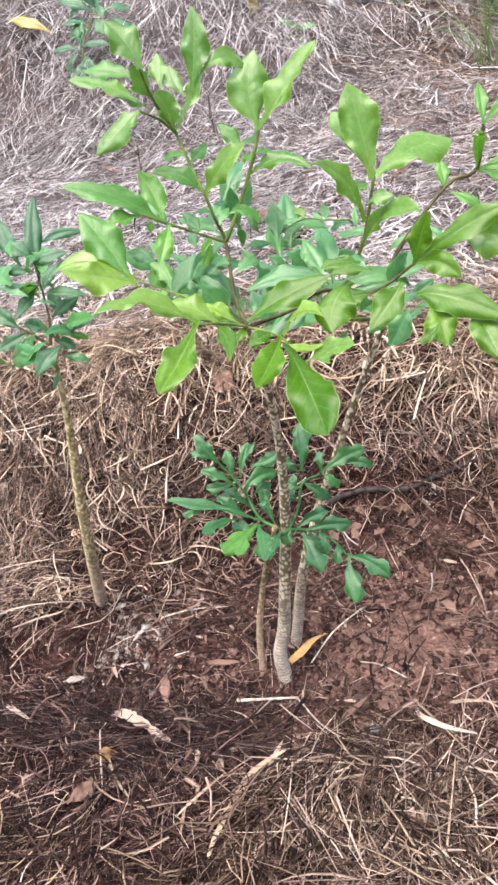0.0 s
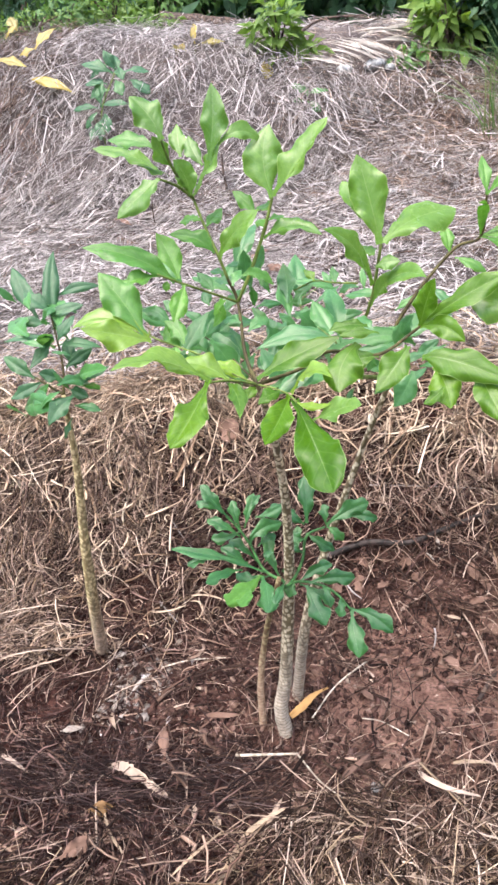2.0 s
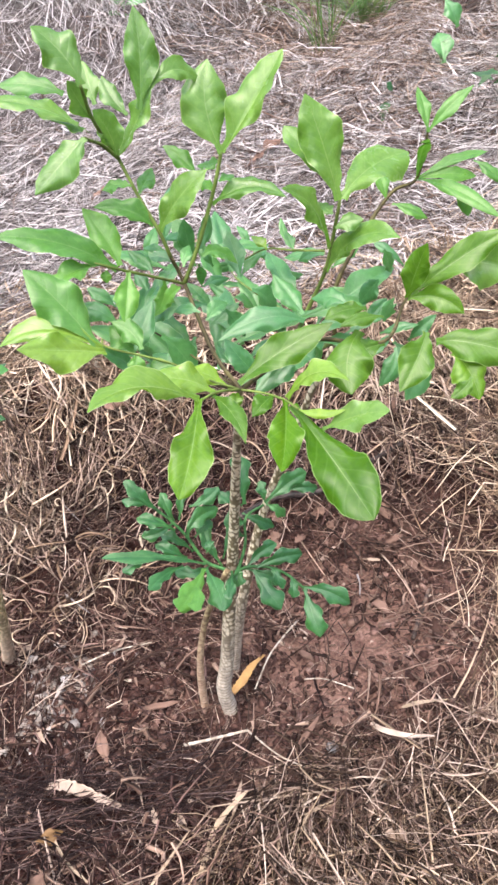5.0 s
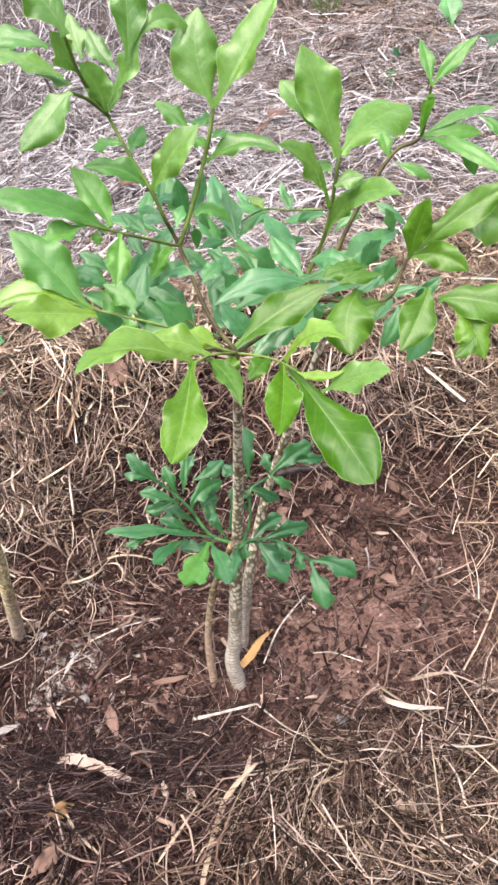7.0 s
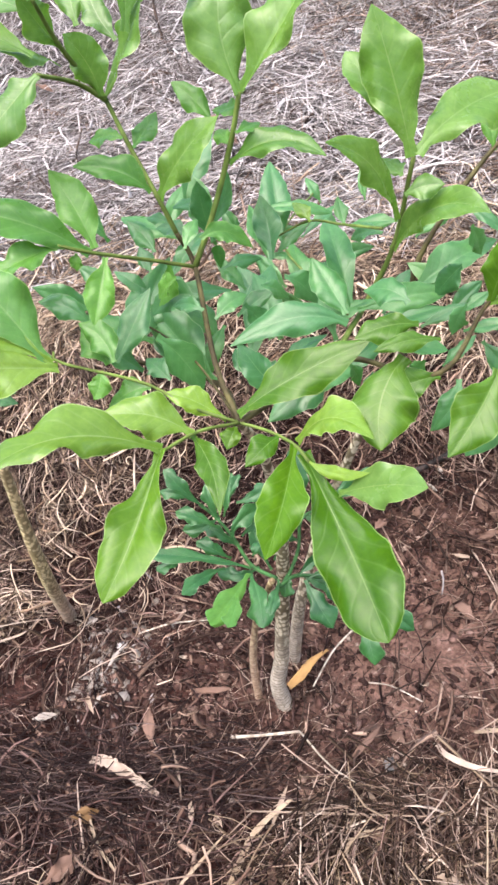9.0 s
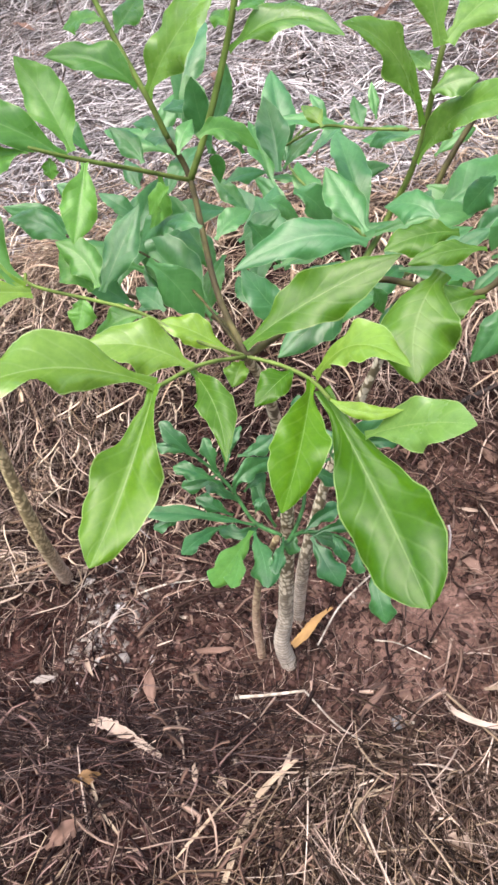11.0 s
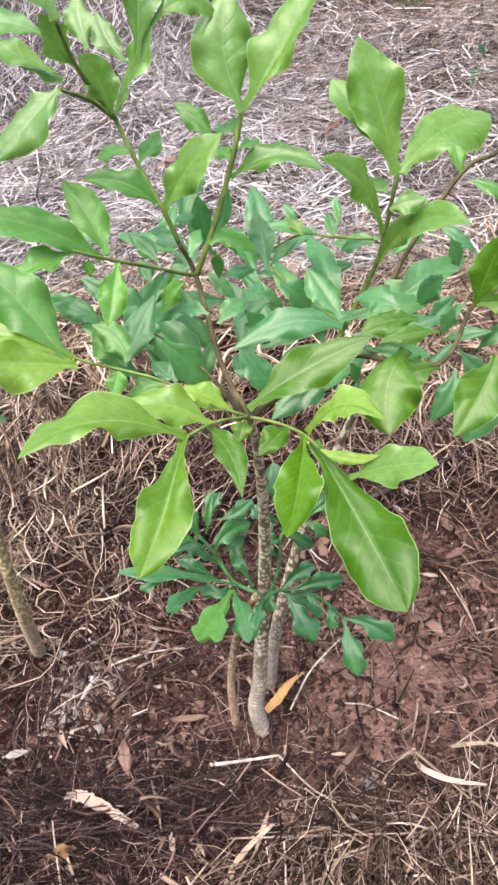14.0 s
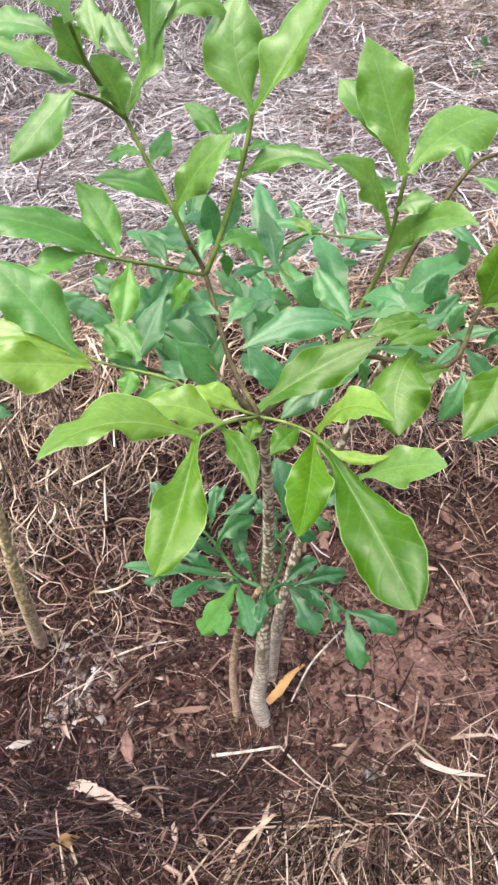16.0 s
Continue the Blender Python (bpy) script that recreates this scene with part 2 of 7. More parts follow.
def height(x, y):
    """The lie of the land: a dug hollow, a heap of mulch behind it, a slow rise and then a bank."""
    x, y = np.asarray(x, float), np.asarray(y, float)
    far = np.hypot(x, y)
    z = 0.34 * smooth(0.3, 1.05, y + 0.05 * np.sin(3 * x)) + 0.13 * np.clip(y - 0.95, 0, 2.7)
    z = z + (0.7 - 0.13 * np.clip(x, -2.2, 2)) * smooth(3.3, 4.9, y - 0.35 * x * (x > 0) * (x < 2) - 0.25 * np.sin(1.3 * x)) + 0.06 * np.exp(-((y - 1.0) / 0.2) ** 2 - ((x + 0.25) / 0.6) ** 2)
    z = z + 0.05 * smooth(-0.15, -0.6, y) + lumps(x, y) * (1 + 1.5 * smooth(1.0, 3.0, y)) * (1 - smooth(6, 12, far))
    heap = smooth(0.75, 0.95, y) * smooth(1.75, 1.4, y)
    z = z + heap * (0.03 * np.sin(15 * x + 5 * np.sin(6 * y)) * np.sin(14 * y + 3 * np.sin(5 * x)))
    z = z - 0.010 * np.exp(-((x - 0.03) ** 2 + y**2) / 0.03)
    return z


def zone_ground():
    fine = np.arange(-1.2, 6.2, 0.05)
    xs = np.concatenate([[-400, -150, -60, -25, -12, -8, -5.5, -4.2], np.arange(-3.4, 3.45, 0.05), [4.2, 5.5, 8, 12, 25, 60, 150, 400]])
    ys = np.concatenate([[-400, -150, -60, -25, -12, -7, -4, -2.5, -1.7], fine, [6.6, 7.5, 9, 12, 18, 30, 60, 150, 400]])
    gx, gy = np.meshgrid(xs, ys)
    gz = height(gx, gy)
    verts = np.stack([gx, gy, gz], -1).reshape(-1, 3)
    n, k = len(xs), len(ys)
    i = (np.arange(k - 1)[:, None] * n + np.arange(n - 1)).ravel()
    faces = np.stack([i, i + 1, i + n + 1, i + n], 1)
    me = bpy.data.meshes.new("ground")
    me.from_pydata(verts.tolist(), [], faces.tolist())
    me.polygons.foreach_set("use_smooth", [True] * len(me.polygons))
    me.materials.append(SOIL)
    return tagged(new("ground", me), "dark reddish soil under rough dry mulch", "ground", kind="structure")


zone_ground()


def blades(name, xy, length, width, lift, mat, label, seed, bend=0.5, curl=0.25, heading=None, spread=math.pi, steps=4, under=0.0, flat=0.55):
    """Loose straw as three-sided bent stems, all of one stretch in one mesh."""
    rng = np.random.default_rng(seed)
    n = len(xy)
    ln = rng.uniform(*length, n) * rng.choice([0.35, 0.7, 1.0, 1.35], n)
    wd = rng.uniform(*width, n) * rng.choice([0.4, 0.55, 0.8, 1.4], n)
    yaw = rng.uniform(-spread, spread, n) + (heading if heading is not None else 0)
    if heading is None:  # handfuls that fell together lie roughly along one another
        lay = 1.6 * np.sin(4.1 * xy[:, 0] + 2.3 * xy[:, 1] + seed) + 1.3 * np.sin(6.7 * xy[:, 1] - 3.1 * xy[:, 0])
        yaw = np.where(rng.uniform(0, 1, n) < 0.6, lay + rng.normal(0, 0.45, n), yaw)
    turn = rng.normal(0, bend, n) * rng.choice([0.2, 0.45, 1.3], n)
    kink = rng.normal(0, 0.45, n) * (rng.uniform(0, 1, n) < 0.3)
    arc = rng.normal(0, curl, n) * ln
    tilt = rng.normal(0, 0.16, n)
    s = np.linspace(-0.5, 0.5, steps)
    ang = yaw[:, None] + turn[:, None] * s + kink[:, None] * np.sign(s)
    px = xy[:, :1] + ln[:, None] * s * np.cos(ang)
    py = xy[:, 1:] + ln[:, None] * s * np.sin(ang)
    pz = height(px, py)
    lie = np.abs(rng.normal(0, 1, n)) * lift + under
    pz = 0.45 * pz + 0.55 * pz.max(1, keepdims=True) + lie[:, None] + ln[:, None] * s * tilt[:, None] + np.abs(arc)[:, None] * (0.25 - s**2)
    pz = np.maximum(pz, height(px, py) + 0.001)
    side = np.stack([-np.sin(ang), np.cos(ang)], -1)
    taper = (1 - 0.6 * (s + 0.5) ** 2)[None, :] * wd[:, None] / 2
    roll = rng.uniform(0, 2 * math.pi, n)
    v = np.empty((n, steps, 3, 3))
    for c in range(3):
        a = roll + c * 2 * math.pi / 3
        wide = np.cos(a)[:, None] * taper
        v[:, :, c, 0] = px + side[..., 0] * wide
        v[:, :, c, 1] = py + side[..., 1] * wide
        v[:, :, c, 2] = pz + np.sin(a)[:, None] * taper * flat
    per = steps * 3
    quads = []
    for k in range(steps - 1):
        for c in range(3):
            d = (c + 1) % 3
            quads.append((k * 3 + c, k * 3 + d, k * 3 + 3 + d, k * 3 + 3 + c))
    f = (np.array(quads)[None] + (np.arange(n) * per)[:, None, None]).reshape(-1, 4)
    me = bpy.data.meshes.new(name)
    me.vertices.add(n * per)
    me.vertices.foreach_set("co", v.ravel())
    me.loops.add(f.size)
    me.loops.foreach_set("vertex_index", f.ravel().astype(np.int32))
    me.polygons.add(len(f))
    me.polygons.foreach_set("loop_start", np.arange(0, f.size, 4, dtype=np.int32))
    me.update(calc_edges=True)
    me.materials.append(mat)
    return tagged(new(name, me), label, "straw", kind="stuff")


def scatter(n, x0, x1, y0, y1, seed, keep=None):
    rng = np.random.default_rng(seed)
    p = rng.uniform((x0, y0), (x1, y1), (n, 2))
    if keep is not None:
        p = p[rng.uniform(0, 1, n) < keep(p[:, 0], p[:, 1])]
    return p


def clump(x, y):
    return 0.5 + 0.5 * np.sin(7.3 * x + 2 * np.sin(3.1 * y)) * np.sin(6.1 * y + 2.2 * np.sin(2.7 * x))


def tufts(x, y):
    """Uneven handfuls of straw with bare gaps between."""
    a = np.sin(11 * x + 3 * np.sin(7 * y + 1)) * np.sin(12 * y + 3 * np.sin(8 * x)) + 0.5 * np.sin(23 * x - 9 * y) * np.sin(19 * y + 11 * x + 2)
    return 0.08 + 0.92 * smooth(-0.35, 0.55, a)


def bare(x, y):
    """1 in the dug soil round the stalks, 0 in the mulch."""
    d = np.hypot((x - 0.1) / 0.72, (y - 0.2) / 0.42)
    return 1 - smooth(0.75, 1.15, d + 0.12 * np.sin(9 * x + 4 * y))


def bits(name, xy, size, tall, mat, label, category, seed, sink=0.2):
    """Loose crumbs and flakes: uneven six-cornered bodies, all of one stretch in one mesh."""
    rng = np.random.default_rng(seed)
    n = len(xy)
    r = rng.uniform(*size, n) * rng.choice([0.6, 1.0, 1.4], n)
    long = rng.uniform(1.0, 2.2, n)
    yaw = rng.uniform(0, 2 * math.pi, n)
    a = np.arange(6) * math.pi / 3 + rng.uniform(-0.3, 0.3, (n, 6))
    rim = r[:, None] * rng.uniform(0.7, 1.2, (n, 6))
    lx, ly = rim * np.cos(a) * long[:, None], rim * np.sin(a)
    v = np.empty((n, 8, 3))
    h = r * tall
    tx, ty = rng.normal(0, 0.25, n), rng.normal(0, 0.25, n)
    z0 = height(xy[:, 0], xy[:, 1]) + h * (1 - 2 * sink) * 0.5
    v[:, :6, 0] = xy[:, :1] + lx * np.cos(yaw)[:, None] - ly * np.sin(yaw)[:, None]
    v[:, :6, 1] = xy[:, 1:] + lx * np.sin(yaw)[:, None] + ly * np.cos(yaw)[:, None]
    v[:, :6, 2] = z0[:, None] + lx * tx[:, None] + ly * ty[:, None] + rng.normal(0, 0.12, (n, 6)) * r[:, None]
    v[:, 6, :2] = v[:, 7, :2] = xy
    v[:, 6, 2], v[:, 7, 2] = z0 + h, z0 - h
    tri = [(k, (k + 1) % 6, 6) for k in range(6)] + [((k + 1) % 6, k, 7) for k in range(6)]
    f = (np.array(tri)[None] + (np.arange(n) * 8)[:, None, None]).reshape(-1, 3)
    me = bpy.data.meshes.new(name)
    me.vertices.add(n * 8)
    me.vertices.foreach_set("co", v.ravel())
    me.loops.add(f.size)
    me.loops.foreach_set("vertex_index", f.ravel().astype(np.int32))
    me.polygons.add(len(f))
    me.polygons.foreach_set("loop_start", np.arange(0, f.size, 3, dtype=np.int32))
    me.update(calc_edges=True)
    me.materials.append(mat)
    return tagged(new(name, me), label, category, kind="stuff")


CRUMB = straw_material("soil crumb", [(0.0, (0.032, 0.016, 0.0138)), (0.5, (0.058, 0.03, 0.0255)), (0.85, (0.12, 0.065, 0.054)), (1.0, (0.25, 0.16, 0.135))], 0.9)
FLAKE = straw_material("leaf litter", [(0.0, (0.036, 0.0185, 0.016)), (0.5, (0.066, 0.035, 0.03)), (0.85, (0.15, 0.087, 0.071)), (0.97, (0.3, 0.2, 0.16)), (1.0, (0.5, 0.39, 0.34))])


FLAKE_RED = straw_material("rotted leaf flake", [(0.0, (0.035, 0.0165, 0.014)), (0.45, (0.068, 0.036, 0.03)), (0.8, (0.12, 0.07, 0.057)), (1.0, (0.22, 0.145, 0.115))], 0.8)


def soiled(x, y):
    return 0.15 + 0.85 * bare(x, y)


def mulched(x, y):
    return (1 - 0.85 * bare(x, y)) * (0.3 + 0.7 * clump(x, y))


def dusty(x, y):
    """1 on the paler trodden patch beside the stalks."""
    return np.exp(-(((x - 0.34) / 0.25) ** 2) - ((y - 0.11) / 0.2) ** 2)


def open_bank(x, y):
    return 1 - 0.93 * smooth(1.25, 0.8, np.hypot((x - 0.1) / 0.5, (y - 4.75) / 0.45))


def clear(x, y):
    return 1 - 0.95 * dusty(x, y)


bits("soil_crumbs", scatter(20000, -1.0, 1.2, -0.5, 0.85, 21, lambda x, y: soiled(x, y) * clear(x, y)), (0.0025, 0.008), 0.7, CRUMB, "crumbly dark reddish soil", "soil", 31)
bits("leaf_litter", scatter(12000, -1.1, 1.3, -0.7, 0.9, 22, clear), (0.003, 0.0085), 0.1, FLAKE, "broken brown leaf litter on the soil", "litter", 32, -0.6)
blades("fine_straw", scatter(15000, -1.1, 1.3, -0.8, 0.85, 1, clear), (0.02, 0.08), (0.001, 0.0026), 0.006, STRAW_HUMUS, "fine brown straw scraps trodden into the soil", 11, bend=0.6, steps=3)
blades("mulch_straw", scatter(9500, -1.2, 1.4, -0.9, 0.85, 2, lambda x, y: mulched(x, y) * smooth(-0.2, 0.3, x)), (0.05, 0.17), (0.002, 0.0065), 0.018, STRAW_DULL, "weathered brown straw mulch on the soil", 12, bend=0.5)
blades("rotting_mulch", scatter(14000, -1.2, 1.4, -0.9, 0.85, 30, lambda x, y: mulched(x, y) * (1 - 0.7 * smooth(-0.2, 0.3, x))), (0.05, 0.17), (0.002, 0.0065), 0.016, STRAW_HUMUS, "dark rotting straw mulch on the soil", 40, bend=0.5)
blades("scattered_straw", scatter(900, -0.9, 1.2, -0.35, 0.75, 29, lambda x, y: bare(x, y) * clear(x, y)), (0.04, 0.16), (0.0015, 0.004), 0.012, STRAW_TAN, "single tan straws on the bare soil", 39, bend=0.4, flat=0.35)
blades("loose_straw", scatter(10500, -1.2, 1.4, -0.9, 0.8, 3, lambda x, y: mulched(x + 1, y) * (0.25 + 0.75 * smooth(0.05, -0.4, y)) * (0.1 + 0.9 * smooth(-0.1, 0.45, x))), (0.04, 0.15), (0.0012, 0.005), 0.022, STRAW_TAN, "loose tan straw on the mulch", 13, bend=0.5)
blades("grass_blade_litter", scatter(3000, -1.2, 1.4, -0.9, 0.85, 7, lambda x, y: 0.12 + 0.88 * mulched(x, y + 2)), (0.04, 0.14), (0.004, 0.0105), 0.02, STRAW_DULL, "flat dry grass blades on the mulch", 17, bend=0.8, flat=0.12, steps=5)
blades("golden_straw_bundle", scatter(4600, 0.25, 1.35, -0.8, 0.3, 8, lambda x, y: (0.3 + 0.7 * tufts(x, y)) * smooth(0.0, 0.25, x - 0.42 - 0.4 * (y + 0.3))), (0.1, 0.32), (0.0015, 0.005), 0.024, STRAW_GOLD, "golden straw lying in one direction", 18, heading=1.25, spread=0.75, bend=0.7, steps=6, flat=0.35)
blades("foreground_straw", scatter(11500, -1.1, 0.7, -0.9, -0.15, 45, lambda x, y: (0.2 + 0.8 * tufts(x, y)) * smooth(-0.2, -0.42, y - 0.12 * np.sin(5 * x) + 0.1 * (x < -0.1))), (0.05, 0.2), (0.0016, 0.0065), 0.024, STRAW_RUST, "olive-brown straw lying thick on the mulch", 46, bend=0.4, flat=0.25)
blades("corner_straw", scatter(300, -1.0, 0.6, -0.75, -0.28, 9), (0.08, 0.2), (0.0016, 0.005), 0.025, STRAW_TAN, "dry tan straw on the mulch", 19, heading=1.2, spread=1.2, bend=0.6, steps=5, flat=0.3)
blades("tangled_straw", scatter(8000, -1.1, -0.25, 0.1, 1.0, 41, lambda x, y: tufts(x, y) * (0.25 + 0.75 * smooth(-0.45, -0.75, x - 0.5 * (y - 0.75)))), (0.06, 0.2), (0.0015, 0.0065), 0.026, STRAW_TAN, "tangled tan straw over dark humus", 42, bend=0.9, steps=6, flat=0.22)
blades("grey_straw", scatter(3600, -1.0, 0.12, -0.4, 0.02, 71, lambda x, y: np.exp(-((y + 0.17) / 0.085) ** 2) * smooth(0.1, -0.2, x)), (0.06, 0.22), (0.001, 0.0036), 0.016, STRAW_GREY, "fine greyish straw lying across the mulch", 72, heading=-0.05, spread=0.45, bend=0.4, flat=0.4)
blades("chaff", scatter(11000, -1.2, 1.3, -0.75, 0.85, 73, lambda x, y: clear(x, y) * (0.4 + 0.6 * clump(x * 1.7, y * 1.5))), (0.015, 0.07), (0.0007, 0.0018), 0.012, STRAW_TAN, "short thin straw chaff on the soil", 74, bend=0.6, flat=0.4, steps=3)
WHITISH = straw_material("bleached scrap", [(0.0, (0.22, 0.185, 0.165)), (1.0, (0.42, 0.375, 0.35))])
blades("front_straw", scatter(5200, 0.0, 1.15, -0.75, -0.12, 85, lambda x, y: (0.3 + 0.7 * tufts(x, y)) * smooth(-0.12, -0.32, y - 0.15 * smooth(0.3, 0.6, x)) * smooth(-0.02, 0.15, x)), (0.05, 0.2), (0.0014, 0.005), 0.028, STRAW_TAN, "grey-tan straw lying thick on the mulch", 86, bend=0.5, steps=5, flat=0.3)
bits("pale_litter", np.array([-0.46, 0.12]) + np.random.default_rng(48).normal(0, 1, (170, 2)) * [0.06, 0.075], (0.004, 0.011), 0.12, WHITISH, "whitish rotten scraps on the dark soil", "litter", 47, -0.8)
blades("side_straw", scatter(5500, -1.7, -0.5, 0.2, 0.95, 26, lambda x, y: tufts(x, y) * 0.12 + 0.88 * smooth(-0.72, -0.98, x + 0.3 * (y - 0.5))), (0.08, 0.26), (0.002, 0.0065), 0.025, STRAW_TAN, "tan straw beside the hollow", 36, bend=1.0, steps=4, flat=0.25)
blades("side_straw", scatter(4600, 0.5, 1.8, 0.3, 1.0, 27, lambda x, y: smooth(0.6, 1.0, x + 0.3 * (y - 0.5))), (0.08, 0.28), (0.002, 0.006), 0.02, STRAW_GOLD, "golden straw beside the hollow", 37, bend=0.7, steps=4, flat=0.4)
blades("heaped_straw", scatter(44000, -1.8, 2.0, 0.74, 1.7, 4, lambda x, y: 0.05 + 0.95 * tufts(x, y) * np.exp(-((y - 1.14 + 0.06 * np.sin(4 * x)) / 0.25) ** 2)), (0.08, 0.26), (0.002, 0.0075), 0.04, STRAW_GOLD, "golden straw heaped behind the stalks", 14, bend=0.8, steps=5, flat=0.2)
blades("straw_ribbons", scatter(4600, -1.8, 1.6, 0.72, 1.6, 43, lambda x, y: tufts(x, y) * np.exp(-((y - 1.1 + 0.06 * np.sin(4 * x)) / 0.22) ** 2)), (0.1, 0.28), (0.008, 0.015), 0.06, STRAW_GOLD, "broad dry grass ribbons on the heap", 44, bend=1.0, steps=7, flat=0.1)
blades("slope_straw", scatter(7000, -0.75, 1.1, 0.48, 0.95, 75, lambda x, y: (tufts(x * 1.2, y * 1.2) - 0.06) * smooth(0.46, 0.72, y)), (0.06, 0.22), (0.0015, 0.006), 0.02, STRAW_TAN, "tan straw slipped down from the heap", 76, bend=0.9, steps=6, flat=0.25)
blades("curled_ribbons", scatter(2000, -1.15, 0.35, 0.2, 0.95, 77, lambda x, y: tufts(x, y) * smooth(0.25, 0.6, y - 0.6 * (x + 0.2))), (0.07, 0.18), (0.005, 0.0115), 0.03, STRAW_GOLD, "curled dry grass ribbons beside the hollow", 78, bend=2.2, steps=8, flat=0.15, curl=0.35)
bits("bluish_scraps", np.array([-0.42, 0.2]) + np.random.default_rng(79).normal(0, 1, (60, 2)) * [0.07, 0.12], (0.003, 0.009), 0.12, STRAW_PALE, "pale bluish rotten scraps on the dark soil", "litter", 80, -0.8)


def ringed(x, y):
    d = np.hypot(x - 0.1, y + 0.1)
    return smooth(0.95, 1.5, d) * smooth(4.2, 2.2, d)


blades("outlying_straw", scatter(15000, -4.0, 4.2, -4.0, 1.6, 49, ringed), (0.1, 0.34), (0.004, 0.01), 0.025, STRAW_TAN, "dry straw spread round the planting", 50, bend=0.7, flat=0.3, steps=3)
bits("dead_leaf_scraps", scatter(700, -0.8, 1.0, -0.25, 0.8, 51, lambda x, y: bare(x, y) * (0.35 + 0.65 * smooth(0.0, 0.25, x)) * clear(x, y)), (0.007, 0.017), 0.07, DEAD, "curled reddish-brown dead leaf scraps", "litter", 52, -1.2)
bits("bark_flakes", scatter(4200, -0.95, 1.15, -0.35, 0.85, 61, lambda x, y: (0.12 + 0.88 * bare(x, y)) * smooth(-0.3, 0.0, y) * (1 - 0.85 * dusty(x, y))), (0.003, 0.009), 0.14, FLAKE_RED, "reddish-brown flakes of rotted leaf on the soil", "litter", 62, -1.0)
bits("pale_crumbs", scatter(900, -0.9, 1.1, -0.35, 0.8, 63, bare), (0.002, 0.0055), 0.25, STRAW_TAN, "pale crumbs of straw on the soil", "litter", 64, -1.0)
# the shade at the heap's foot is put into the straw's dark colour
blades("shadowed_straw", scatter(3600, -1.6, 1.6, 0.5, 1.0, 10), (0.05, 0.18), (0.002, 0.005), 0.015, STRAW_HUMUS, "brown straw coloured dark for the shade below the heap", 20, bend=0.8, steps=3)
blades("matted_straw", scatter(38000, -2.4, 2.9, 1.3, 3.5, 5, lambda x, y: 0.5 + 0.5 * clump(x * 0.6, y * 0.8)), (0.08, 0.3), (0.003, 0.0075), 0.03, STRAW_PALE, "pale grey matted dry grass", 15, bend=0.55, steps=3)
blades("brown_thatch", scatter(44000, -2.6, 2.9, 1.5, 4.4, 53, lambda x, y: (0.3 + 0.7 * smooth(0.1, 0.9, x)) * (0.2 + 0.8 * clump(x * 1.3, y))), (0.06, 0.24), (0.0025, 0.006), 0.03, STRAW_DULL, "brown matted grass among the grey", 54, bend=0.6, steps=3)
def bank_shade(x, y):
    """Where the bank is shaded below its bushes; darker straw stands in for that shade."""
    a = smooth(-1.75, -2.15, x) * smooth(3.5, 3.9, y)
    c = smooth(0.45, 0.85, x + 0.1 * np.sin(7 * y)) * smooth(3.9, 4.4, y)
    return np.maximum(a, c) * (0.25 + 0.75 * tufts(x * 0.6, y * 0.6))


# darker straw tones carry the shade under the bushes
blades("bush_shade_straw", scatter(30000, -3.4, 2.6, 3.4, 5.6, 55, bank_shade), (0.1, 0.34), (0.003, 0.007), 0.05, STRAW_DULL, "straw coloured dark for the shade below the bushes", 56, heading=math.pi / 2, spread=1.0, bend=0.6, steps=3)
blades("flat_grey_litter", scatter(5000, -2.4, 2.9, 1.3, 4.6, 28, open_bank), (0.06, 0.2), (0.008, 0.018), 0.03, STRAW_PALE, "broad dead grass blades in the matted grass", 38, bend=0.7, flat=0.15, steps=3)
blades("tawny_patch", scatter(24000, -0.2, 2.6, 2.2, 5.2, 25, lambda x, y: np.exp(-((x - 1.05) / 0.8) ** 2 - ((y - 3.8) / 1.0) ** 2)), (0.08, 0.28), (0.003, 0.0065), 0.05, STRAW_TAN, "tawny dry grass among the grey", 35, bend=0.6, steps=3)
blades("bank_straw", scatter(34000, -3.4, 3.6, 3.2, 5.5, 6, lambda x, y: (0.4 + 0.6 * clump(x * 0.9, y * 0.5)) * open_bank(x, y)), (0.15, 0.45), (0.003, 0.0065), 0.03, STRAW_PALE, "long dry grass hanging over the bank", 16, heading=math.pi / 2, spread=0.8, bend=0.6, steps=3, curl=0.12)


# ---------------------------------------------------------------- helpers for plants
def part(name, bm, mat, parent, label=""):
    me = bpy.data.meshes.new(name)
    bm.to_mesh(me)
    bm.free()
    me.materials.append(mat)
    for p in me.polygons:
        p.use_smooth = True
    ob = new(name, me)
    ob.parent = parent
    if parent is not None:
        ob.matrix_parent_inverse = parent.matrix_world.inverted()
    return tagged(ob, label)


def thing(name, place, label, category, group=""):
    ob = new(name)
    ob.empty_display_size = 0.05
    ob.location = place
    bpy.context.view_layer.update()
    return tagged(ob, label, category, group)


def spline(points, per=8):
    """A smooth line through the points."""
    p = [Vector(q) for q in points]
    p = [2 * p[0] - p[1], *p, 2 * p[-1] - p[-2]]
    out = []
    for a, b, c, d in zip(p, p[1:], p[2:], p[3:]):
        for k in range(per):
            u = k / per
            out.append(0.5 * (2 * b + (c - a) * u + (2 * a - 5 * b + 4 * c - d) * u**2 + (3 * b - a - 3 * c + d) * u**3))
    return [*out, p[-2]]


